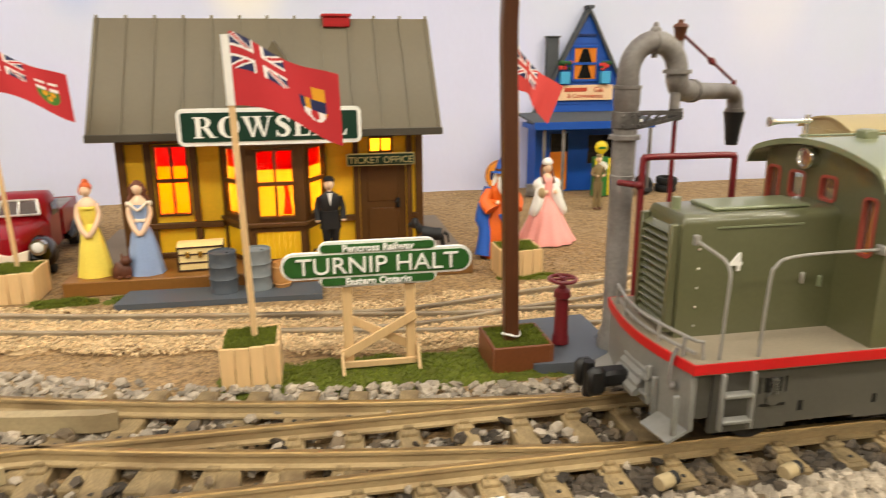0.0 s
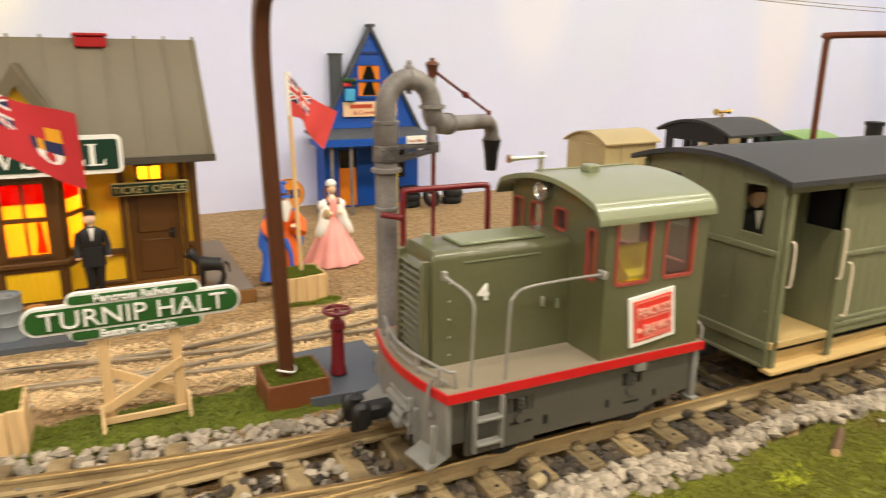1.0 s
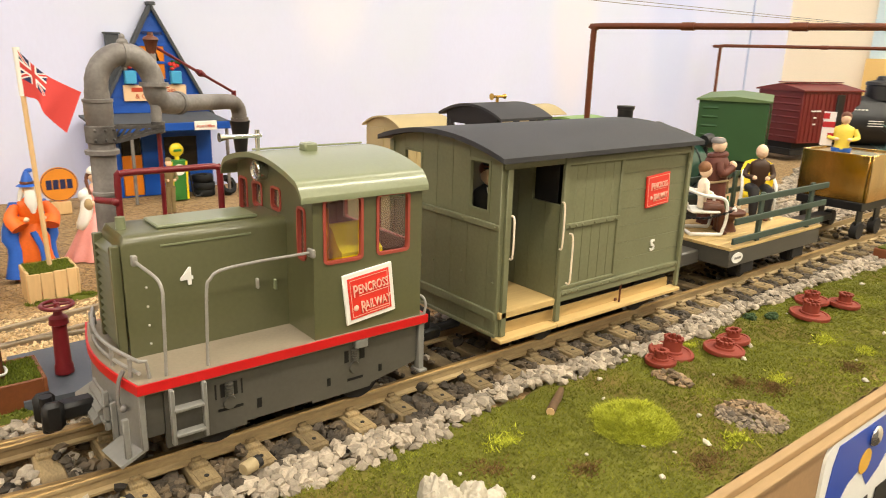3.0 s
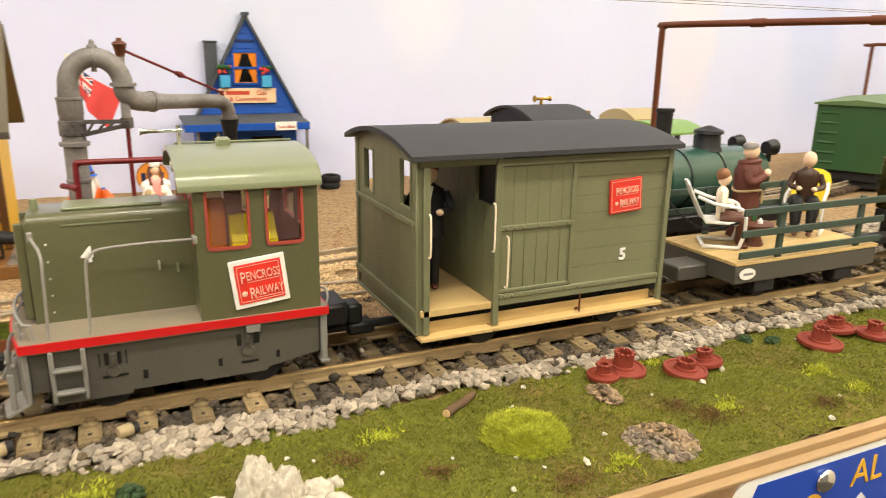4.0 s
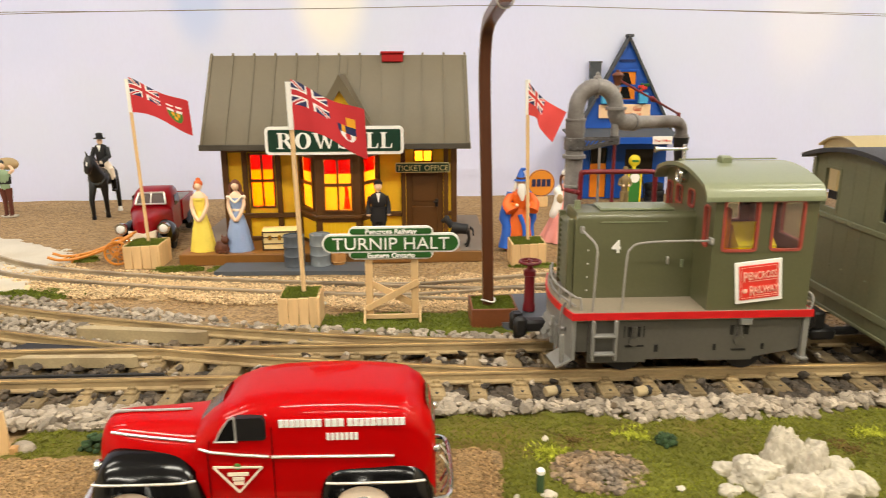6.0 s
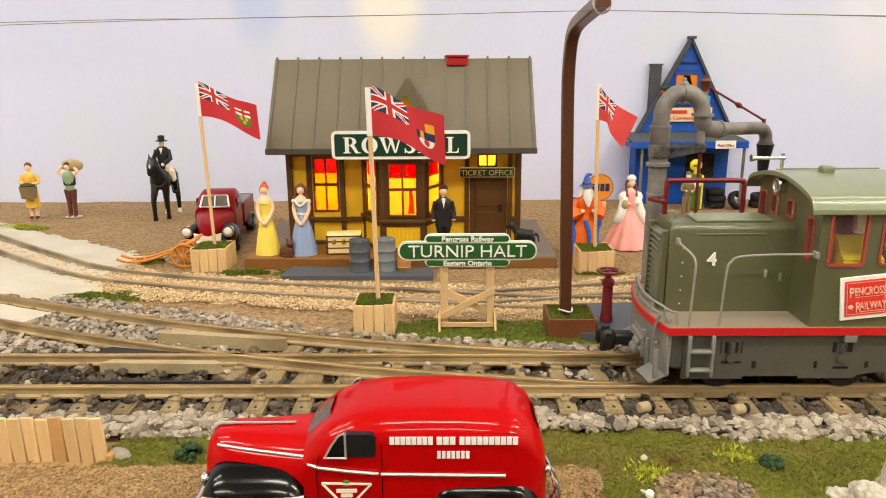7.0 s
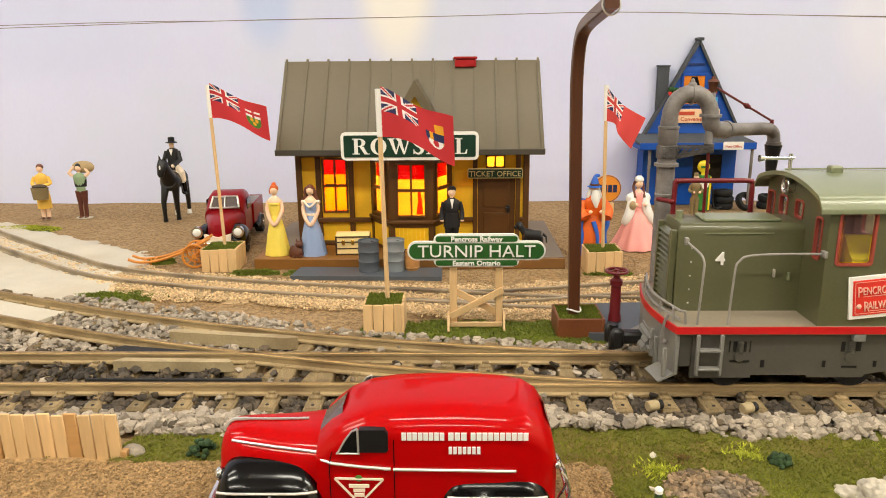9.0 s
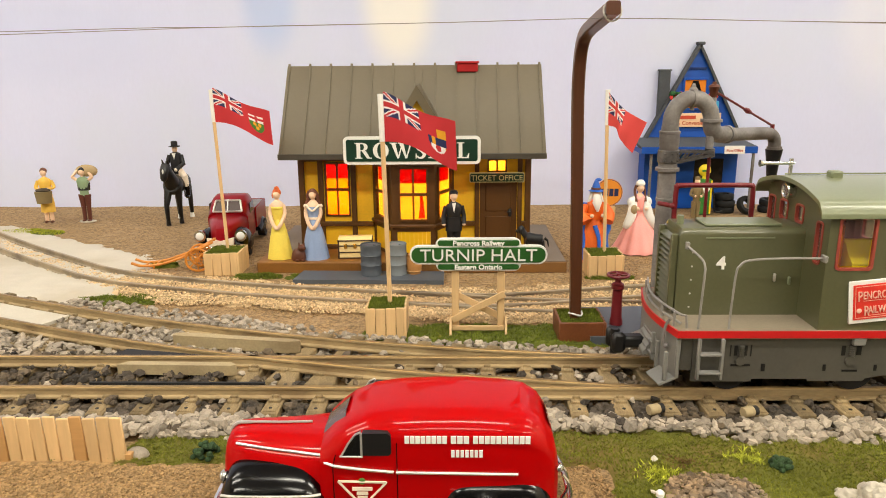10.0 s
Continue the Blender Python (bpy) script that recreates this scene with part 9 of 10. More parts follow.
def wizard(g, s):
    g.use(ROBEBLUE).lathe([(0.10 * s, 0.945 * s), (0.062 * s, 0.965 * s), (0.045 * s, 1.03 * s), (0.022 * s, 1.085 * s)], 14)
    g.ball((0.03 * s, 0.01 * s, 1.09 * s), 0.042 * s, 0.024 * s, 0.022 * s, 9, 6)
    g.use(LEATHER).lathe([(0.064 * s, 0.965 * s), (0.066 * s, 0.98 * s), (0.06 * s, 0.99 * s)], 14)
    g.use(WHITE).tube([(0, -0.04 * s, 0.90 * s), (0, -0.075 * s, 0.80 * s), (0.005 * s, -0.085 * s, 0.68 * s)], [0.042 * s, 0.05 * s, 0.012 * s], 10)
    for e in (-1, 1):
        g.use(WHITE).tube([(e * 0.045 * s, 0.01 * s, 0.94 * s), (e * 0.062 * s, 0.0, 0.86 * s), (e * 0.07 * s, -0.01 * s, 0.80 * s)], [0.02 * s, 0.026 * s, 0.012 * s], 8)
        g.use(ROBEORANGE).tube(spline([(e * 0.10 * s, 0, 0.76 * s), (e * 0.145 * s, -0.03 * s, 0.64 * s), (e * 0.10 * s, -0.10 * s, 0.55 * s)], 3), [(0.035 + 0.006 * i) * s for i in range(7)], 10)
    g.use(ROBEBLUE).tube(spline([(-0.09 * s, 0.04 * s, 0.78 * s), (-0.15 * s, 0.03 * s, 0.5 * s), (-0.17 * s, 0.0, 0.25 * s), (-0.21 * s, -0.03 * s, 0.03 * s)], 3), [(0.045 + 0.005 * i) * s for i in range(10)], 12)
    g.tube(spline([(0.09 * s, 0.05 * s, 0.78 * s), (0.14 * s, 0.05 * s, 0.5 * s), (0.15 * s, 0.03 * s, 0.25 * s), (0.17 * s, 0.0, 0.03 * s)], 3), [(0.035 + 0.003 * i) * s for i in range(10)], 12)
    g.tube(spline([(-0.02 * s, -0.10 * s, 0.5 * s), (0.03 * s, -0.14 * s, 0.28 * s), (0.0, -0.17 * s, 0.03 * s)], 3), 0.024 * s, 8)


figure("doll", 1.185, 4.33, 0.226, 0.58, 6, "painted wizard doll in an orange and blue robe", skirt=ROBEORANGE, torso=ROBEORANGE, hair=WHITE, extra=wizard, hem=0.2, pose_arms="held", bulk=1.3, wave=0.05)
figure("doll", 2.36, 5.55, 0.226, 0.46, 0, "painted doll in khaki uniform before the blue store", legs=KHAKI, torso=KHAKI, hair=None, hat=(KHAKI, 0.055, 0.035), pose_arms="held")


def basket(g, s):
    g.use(KHAKI).lathe([(0.115 * s, 0.38 * s), (0.125 * s, 0.58 * s), (0.128 * s, 0.59 * s), (0.06 * s, 0.595 * s)], 16, (0, -0.13 * s, 0), sy=0.7)
    g.use(DARKSTONE).ball((0, -0.13 * s, 0.61 * s), 0.11 * s, 0.07 * s, 0.045 * s, 10, 6)
    g.use(YELLOWCLOTH).lathe([(0.125 * s, 0.2 * s), (0.11 * s, 0.36 * s), (0.085 * s, 0.52 * s)], 18, sy=0.75)


figure("doll", -3.93, 5.80, 0.226, 0.545, 10, "painted doll in yellow carrying a basket", legs=SKIN, torso=YELLOWCLOTH, hair=BROWNHAIR, extra=basket, pose_arms="held", bulk=1.2)


def sack(g, s):
    g.use(SACK).ball((0.06 * s, 0.07 * s, 0.93 * s), 0.2 * s, 0.09 * s, 0.11 * s, 14, 9)
    g.use(SUIT).lathe([(0.09 * s, 0.58 * s), (0.098 * s, 0.70 * s), (0.09 * s, 0.79 * s)], 12, (0, 0.012 * s, 0), sy=0.68)
    g.use(PLASTER).lathe([(0.15 * s, -0.01 * s), (0.15 * s, 0.012 * s)], 18, sy=0.6)


figure("doll", -3.57, 5.84, 0.228, 0.54, 4, "painted doll in brown trousers carrying a sack on the shoulder", legs=BROWNCLOTH, torso=GREENCLOTH, arms=SKIN, hair=SUIT, extra=sack, pose_arms="up", bulk=1.2)

# ---- horse with its rider: one cast doll ----
g = Geo(HORSEBLACK).at(Matrix.Scale(0.93, 4))
g.tube(spline([(0.0, 0.20, 0.40), (0, 0.1, 0.41), (0, -0.08, 0.40), (0, -0.16, 0.42)], 4), [0.07, 0.098, 0.105, 0.10, 0.098, 0.098, 0.098, 0.098, 0.10, 0.102, 0.10, 0.095, 0.08], 14)
g.tube(spline([(0, -0.12, 0.42), (-0.005, -0.19, 0.50), (-0.015, -0.22, 0.57), (-0.02, -0.225, 0.61)], 3), [0.085, 0.08, 0.075, 0.07, 0.064, 0.06, 0.056, 0.053, 0.05, 0.046], 14)
g.tube([(-0.02, -0.215, 0.625), (-0.022, -0.255, 0.58), (-0.026, -0.285, 0.50), (-0.027, -0.29, 0.475)], [0.044, 0.046, 0.034, 0.02], 14)
for e in (-1, 1):
    g.tube([(e * 0.024 - 0.02, -0.215, 0.645), (e * 0.028 - 0.02, -0.225, 0.69)], [0.014, 0.004], 6)
for px, py, kx, ky, lift in ((-0.045, -0.13, -0.05, -0.22, 0.0), (0.05, -0.12, 0.05, -0.11, 0.0), (-0.05, 0.16, -0.05, 0.15, 0.0), (0.05, 0.18, 0.06, 0.22, 0.0)):
    g.use(HORSEBLACK).tube([(px, py, 0.37), (kx, ky, 0.20), (kx, ky + 0.01, 0.04)], [0.045, 0.026, 0.02], 10)
    g.use(WHITE if py > 0 else HORSEBLACK).cyl((kx, ky + 0.01, 0.0), (kx, ky + 0.008, 0.05), 0.026, 0.02, 10)
g.use(HORSEBLACK).tube(spline([(0, 0.21, 0.44), (0, 0.27, 0.38), (0, 0.28, 0.22)], 4), 0.022, 8)
g.use(WHITE).ball((-0.024, -0.298, 0.57), 0.010, 0.010, 0.028, 8, 6)
g.use(CREAMCLOTH).box(-0.085, 0.085, -0.02, 0.10, 0.46, 0.50, 0.02)
for e in (-1, 1):
    g.use(CREAMCLOTH).tube([(e * 0.04, 0.05, 0.53), (e * 0.10, -0.02, 0.48), (e * 0.11, 0.0, 0.38)], [0.035, 0.033, 0.025], 10)
    g.use(GLOSSBLACK).tube([(e * 0.11, 0.0, 0.40), (e * 0.11, 0.01, 0.28)], [0.027, 0.024], 10)
    g.ball((e * 0.11, -0.02, 0.27), 0.022, 0.04, 0.018, 9, 6)
    g.use(SUIT).tube([(e * 0.06, 0.05, 0.70), (e * 0.085, 0.02, 0.61), (e * 0.03, -0.06, 0.56)], 0.023, 9)
    g.use(CREAMCLOTH).ball((e * 0.03, -0.065, 0.56), 0.02, n=8, k=6)
g.use(SUIT).lathe([(0.06, 0.50), (0.055, 0.58), (0.066, 0.68), (0.055, 0.72), (0.02, 0.735)], 16, (0, 0.05, 0), sy=0.7)
g.use(WHITE).prism([(-0.018, 0.725), (0.018, 0.725), (0, 0.66)], "y", -0.002, 0.01)
g.use(SKIN).ball((0, 0.045, 0.765), 0.028, 0.03, 0.038, 12, 8)
g.use(SUIT).lathe([(0.058, 0.79), (0.058, 0.797), (0.033, 0.80), (0.032, 0.845), (0.02, 0.85)], 18, (0, 0.048, 0))
solid("horse_statuette", g, "black toy horse with a rider in black and white", "toy horse", (-2.64, 5.84, 0.226), rz=3)

# ---- black dog ----
g = Geo(DOGBLACK).at(Matrix.Diagonal((0.66, 0.86, 0.92, 1)))
g.tube(spline([(-0.08, 0, 0.155), (0.0, 0, 0.15), (0.10, 0, 0.145)], 4), [0.045, 0.05, 0.048, 0.046, 0.044, 0.042, 0.042, 0.044, 0.04], 12)
g.tube([(-0.09, 0, 0.17), (-0.13, -0.01, 0.215)], [0.035, 0.03], 10)
g.ball((-0.145, -0.012, 0.225), 0.04, 0.034, 0.036, 12, 8)
g.ball((-0.185, -0.015, 0.213), 0.024, 0.018, 0.018, 10, 6)
for e in (-1, 1):
    g.ball((-0.135, -0.012 + e * 0.032, 0.215), 0.014, 0.008, 0.028, 8, 6)
for x, y in ((-0.075, -0.03), (-0.06, 0.03), (0.10, -0.03), (0.085, 0.03)):
    g.tube([(x, y, 0.14), (x + 0.02 * (x > 0), y, 0.07), (x, y, 0.012)], [0.022, 0.014, 0.013], 8)
    g.ball((x - 0.01, y, 0.01), 0.02, 0.013, 0.01, 8, 5)
g.tube([(0.12, 0, 0.16), (0.155, 0, 0.14), (0.165, 0, 0.09)], [0.014, 0.011, 0.007], 8)
solid("dog_statuette", g, "matt black toy dog standing on the platform", "toy dog", (0.70, 4.14, 0.307), rz=-10)

# ---- fence ----
fence = thing("picket_fence", -1.62, 1.30, 0.28, "bare wooden board fence standing on the gravel", "fence")
for i in range(28):
    x = 0.488 - 0.0497 * i
    g = Geo(PINEDARK if i in (3, 9, 16, 22) else PINE).at(pose(x, 0, 0, 0, -1.8 + 0.7 * math.sin(i * 1.9), 0))
    g.box(-0.0235, 0.0235, -0.005 + 0.001 * math.sin(i * 4.1), 0.006, -0.005, 0.181 + 0.004 * math.sin(i * 2.7), 0.003)
    ob = part("board", g, fence)
g = Geo(PINEDARK)
g.box(-0.9, 0.50, 0.0075, 0.018, 0.04, 0.07, 0.002)
part("rail", g, fence)
g = Geo(PINEDARK)
g.box(0.505, 0.53, -0.01, 0.02, -0.005, 0.035, 0.003)
part("foot_block", g, fence)
fl = np.array([(rng.uniform(-2.4, -1.08), 1.312 + rng.normal() * 0.006, 0.284) for _ in range(420)])
tufts("fence_moss", fl, 0.014, DARKBLADE, "green and brown flock along the foot of the fence", 2, 0.9, 0.3)

# ---- rocks, rubble, hubs, twigs on the front lawn ----
def boulder(name, x, y, z, rx, ry, rz, seed, label, material=ROCKWHITE, detail=3):
    bm = bmesh.new()
    bmesh.ops.create_icosphere(bm, subdivisions=detail, radius=1.0)
    g = Geo(material)
    pts = []
    for v in bm.verts:
        d = 1 + 0.25 * noise.noise(v.co * 1.2 + Vector((seed, 0, 0))) + 0.18 * noise.noise(v.co * 2.8 + Vector((0, seed, 0))) - 0.16 * abs(noise.noise(v.co * 5 + Vector((0, 0, seed)))) + 0.06 * noise.noise(v.co * 11 + Vector((seed, 0, seed)))
        pts.append((v.co.x * rx * d, v.co.y * ry * d, max(v.co.z * rz * d, -0.25 * rz)))
    g.put(pts, [tuple(v.index for v in f.verts) for f in bm.faces])
    bm.free()
    return solid(name, g, label, "rock", (x, y, z), smooth=50, group="white rocks")


ROCKS = ((1.64, 1.075, 0.078, 0.075, 0.165, 2.0), (1.705, 1.02, 0.07, 0.07, 0.135, 5.0), (1.52, 1.01, 0.095, 0.085, 0.085, 9.0), (1.60, 0.90, 0.115, 0.085, 0.085, 12.0), (1.80, 1.04, 0.06, 0.05, 0.062, 15.0),
         (1.44, 1.075, 0.05, 0.04, 0.035, 17.0), (1.845, 0.95, 0.052, 0.05, 0.05, 19.0), (1.50, 0.85, 0.07, 0.05, 0.05, 22.0), (1.735, 0.91, 0.085, 0.075, 0.085, 25.0), (1.405, 0.95, 0.04, 0.035, 0.03, 28.0), (1.87, 1.085, 0.03, 0.028, 0.03, 33.0))
for rx_, ry_, lx, ly, lz, seed in ROCKS:
    boulder("white_rock", rx_, ry_, 0.288, lx, ly, lz, seed, "chalky white knobbly rock on the lawn", detail=5 if lx > 0.06 else 4)


def heap(x, y, rx, ry, n, size, label, h=0.035):
    p = []
    for _ in range(n):
        a, r = rng.uniform(0, 2 * math.pi), math.sqrt(rng.uniform())
        p.append((x + rx * r * math.cos(a), y + ry * r * math.sin(a), 0.292 + h * (1 - r) * rng.uniform(0.3, 1.0)))
    stones("rubble_heap", np.array(p), rng.uniform(0.6, 1.3, n) * size, RUBBLE, label, "rubble")


heap(1.0, 1.08, 0.17, 0.13, 520, 0.0135, "low heap of brown grey rubble on the lawn")
heap(2.98, 0.88, 0.125, 0.125, 380, 0.0125, "low heap of brown grey rubble on the lawn")
heap(3.02, 1.25, 0.05, 0.09, 90, 0.014, "small heap of brown rubble beside the hubs")


def hub(x, y, r, tall, tilt, label):
    ob = thing("cast_hub", x, y, 0.296, label, "iron hub", group="red oxide hubs on the lawn")
    g = Geo(HUBRED).at(pose(0, 0, 0, tilt, tilt * 0.6, 0))
    g.lathe([(r * 0.98, 0), (r, 0.003), (r, 0.017), (r * 0.975, 0.020), (r * 0.86, 0.020), (r * 0.84, 0.016), (r * 0.52, 0.018), (r * 0.5, 0.026), (r * 0.44, 0.028)], 36)
    part("flange", g, ob, smooth=25)
    g = Geo(HUBRED).at(pose(0, 0, 0, tilt, tilt * 0.6, 0))
    rr, n = r * 0.42, 10
    prof = [(rr * 1.04, 0.018), (rr, 0.024), (rr * 0.98, 0.03 + tall)]
    g.lathe(prof + [(rr * 0.72, 0.03 + tall), (rr * 0.7, 0.032)], 26)
    part("hub_ring", g, ob, smooth=25)
    for k in range(n):
        a = 2 * math.pi * k / n
        g = Geo(HUBRED).at(pose(0, 0, 0, tilt, tilt * 0.6, 0))
        g.box(rr * 0.86 * math.cos(a) - 0.008, rr * 0.86 * math.cos(a) + 0.008, rr * 0.86 * math.sin(a) - 0.008, rr * 0.86 * math.sin(a) + 0.008, 0.03 + tall, 0.042 + tall, 0.002)
        part("tooth", g, ob)


hub(3.22, 1.40, 0.10, 0.045, 4, "red oxide cast hub with a tall ring on the grass")
hub(3.10, 1.37, 0.068, 0.022, 0, "small red oxide cast hub lying on the grass")
hub(3.455, 1.28, 0.092, 0.014, 3, "flat red oxide cast hub lying on the grass")
hub(3.60, 1.315, 0.075, 0.022, -6, "red oxide cast hub leaning on another")
hub(4.262, 1.27, 0.10, 0.042, 3, "red oxide cast hub with a tall ring on the grass")
hub(4.50, 1.37, 0.09, 0.02, -3, "spoked red oxide cast hub on the grass")
hub(4.60, 1.24, 0.08, 0.03, 2, "red oxide cast hub lying on the grass")
g = Geo(LOGWOOD, PINE)
g.tube([(0, 0, 0.018), (0.05, 0.03, 0.02), (0.10, 0.057, 0.019), (0.16, 0.094, 0.024)], [0.018, 0.0165, 0.017, 0.012], 10)
g.use(PINE).cyl((-0.004, -0.0025, 0.018), (0.001, 0.0005, 0.018), 0.016, n=12)
solid("twig", g, "short cut twig lying on the grass", "twig", (2.37, 1.335, 0.286))
p = np.array([(2.57 + 0.15 * q * math.cos(a), 1.11 + 0.15 * q * math.sin(a), 0.288 + (0.075 + 0.03 * math.sin(3 * a + 1) * q) * (1 - q * q) * rng.uniform(0.3, 1.0) * (0.8 + 0.6 * bumps(q * math.cos(a), q * math.sin(a), 3.0))) for a, q in ((rng.uniform(0, 2 * math.pi), math.sqrt(rng.uniform()) * rng.uniform(0.8, 1.1)) for _ in range(12000))])
tufts("yellow_bush", p, 0.016, YELLOWBLADE, "low yellow green bush of fine fibres", 2, 1.4, 0.1)
flecks = np.array([(rng.uniform(-0.6, 5.5), rng.uniform(0.75, 1.45), 0) for _ in range(46)])
flecks[:, 2] = [lawn_z(x, y) + 0.006 for x, y, _ in flecks]
stones("white_flecks", flecks[lawn_ok := np.array([lawn_mask(x, y) > 0.03 for x, y, _ in flecks])], rng.uniform(0.008, 0.016, lawn_ok.sum()), PLASTER, "white flecks scattered on the grass", "flecks")
for bx, by, r in ((3.97, 1.44, 0.03), (4.08, 1.38, 0.032), (-0.82, 1.33, 0.05), (1.30, 1.27, 0.035)):
    g = Geo(BUSHGREEN)
    for k in range(46):
        d = Vector((rng.normal(), rng.normal(), abs(rng.normal()))).normalized() * r * rng.uniform(0.5, 1.0)
        g.ball(d, 0.012, 0.012, 0.01, 6, 4)
    solid("bush", g, "small dark green bush of flock", "bush", (bx, by, 0.29), group="little bushes")
g = Geo(WHITESTONE)
boulder("grey_stone", 3.55, 1.434, 0.295, 0.035, 0.03, 0.03, 21.0, "smooth grey stone on the grass", WHITESTONE)
boulder("grey_stone", -1.085, 1.335, 0.288, 0.045, 0.03, 0.03, 27.0, "pale grey stone on the grass beside the fence", WHITESTONE)
boulder("small_stone", -0.2, 2.98, 0.262, 0.035, 0.02, 0.02, 24.0, "small white stone on the soil", ROCKWHITE)

# ---- vehicle plate on the fascia ----
plate = thing("vehicle_plate", 4.13, 0.645, -0.27, "blue and white embossed vehicle plate screwed to the fascia", "number plate")
g = Geo(WHITE)
g.prism(rounded(2.1, 1.05, 0.09), "y", -0.012, 0.0)
part("plate", g, plate, "white pressed plate")
g = Geo(PLATEBLUE)
top = [(-1.02, 0.12), (-0.98, 0.42), (-0.95, 0.49), (0.95, 0.49), (1.0, 0.44), (1.0, 0.2)] + [(1.0 - 0.1 * k, 0.25 + 0.07 * math.sin(k * 1.9)) for k in range(1, 20)]
g.prism(top, "y", -0.0145, -0.0125)
part("plate_band", g, plate, "blue band of ragged hills")
g = Geo(PLATEGOLD)
g.prism([(-0.668 + 0.055 * math.cos(i * math.pi / 12), 0.325 + 0.055 * math.sin(i * math.pi / 12)) for i in range(24)], "y", -0.017, -0.0147)
part("plate_disc", g, plate, "gold disc")
for k in range(6):
    if k > 1:
        g = Geo(PLATEGOLD)
        g.box(-0.5 + 0.17 * k, -0.37 + 0.17 * k, -0.017, -0.0147, 0.36, 0.46)
        part("small_bar", g, plate, "gold bar")
    g = Geo(BLACK)
    g.box(-0.75 + 0.27 * k, -0.56 + 0.27 * k, -0.018, -0.0147, -0.40, 0.13, 0.002)
    part("number_bar", g, plate, "dark bar of the number")
lettering("letters", "AL", 0.15, PLATEGOLD, plate, -0.39, -0.016, 0.405, depth=0.002, label="gold letters")
for x in (-0.62, 0.62):
    g = Geo(CHROME)
    g.ball((x, -0.02, 0.425), 0.045, 0.02, 0.045, 14, 8)
    part("screw", g, plate, "chrome screw head")

figure("doll", 2.565, 1.955, 0.576, 0.56, -22, "doll in a black coat and hat standing in the van", legs=SUIT, torso=SUIT, hair=BROWNHAIR, hat=(SUIT, 0.06, 0.06), extra=shirt, group="dolls on the train", pose_arms="held", bulk=1.3, head=1.15)

# ---- passengers and garden chairs on the flat wagon ----
FZ = 0.59


def chair(x, y, rz, label, back=WHITE, wide=1.0):
    ob = thing("garden_chair", x, y, FZ, label, "chair", rz=rz, group="garden chairs")
    g = Geo(WHITE)
    for e in (-1, 1):
        g.tube(spline([(e * 0.10, -0.10, 0.01), (e * 0.10, -0.12, 0.10), (e * 0.10, -0.115, 0.19), (e * 0.10, -0.08, 0.225), (e * 0.098, 0.03, 0.24), (e * 0.09, 0.13, 0.275)], 4), 0.0095, 8)
        g.tube([(e * 0.10, -0.10, 0.011), (e * 0.10, 0.08, 0.011)], 0.011, 8)
    g.tube([(-0.10, 0.08, 0.011), (0.10, 0.08, 0.011)], 0.011, 8)
    part("tube_frame", g, ob, "white bent tube frame")
    g = Geo(back)
    g.box(-0.09, 0.09, -0.09, 0.08, 0.13, 0.145, 0.006)
    part("seat", g, ob)
    g = Geo(back)
    rows = []
    for w, y, z in ((0.06, 0.08, 0.15), (0.07, 0.11, 0.21), (0.072, 0.145, 0.28), (0.06, 0.168, 0.33), (0.03, 0.178, 0.35)):
        w *= wide
        rows.append([(-w, y, z), (0, y + 0.014, z), (w, y, z), (w, y + 0.010, z), (0, y + 0.024, z), (-w, y + 0.010, z)])
    g.loft(rows)
    part("backrest", g, ob, "curved shell backrest")


chair(4.30, 2.0, 53, "white tube garden chair on the wagon deck")
chair(5.03, 2.05, -58, "white tube garden chair with a bright yellow seat", SEATYELLOW, 1.45)
figure("doll", 4.30, 1.995, FZ - 0.09, 0.50, 47, "small doll with curly hair sitting on the garden chair", legs=LEATHER, torso=CREAMCLOTH, hair=CURLBROWN, bulk=1.2, head=1.25, sit=True, group="dolls on the wagon", pose_arms="held")
figure("doll", 4.985, 2.03, FZ - 0.09, 0.57, -48, "doll in a dark brown coat sitting on the yellow chair", legs=SUIT, torso=TRUNKDARK, hair=None, bulk=1.2, head=1.2, sit=True, group="dolls on the wagon", pose_arms="held")


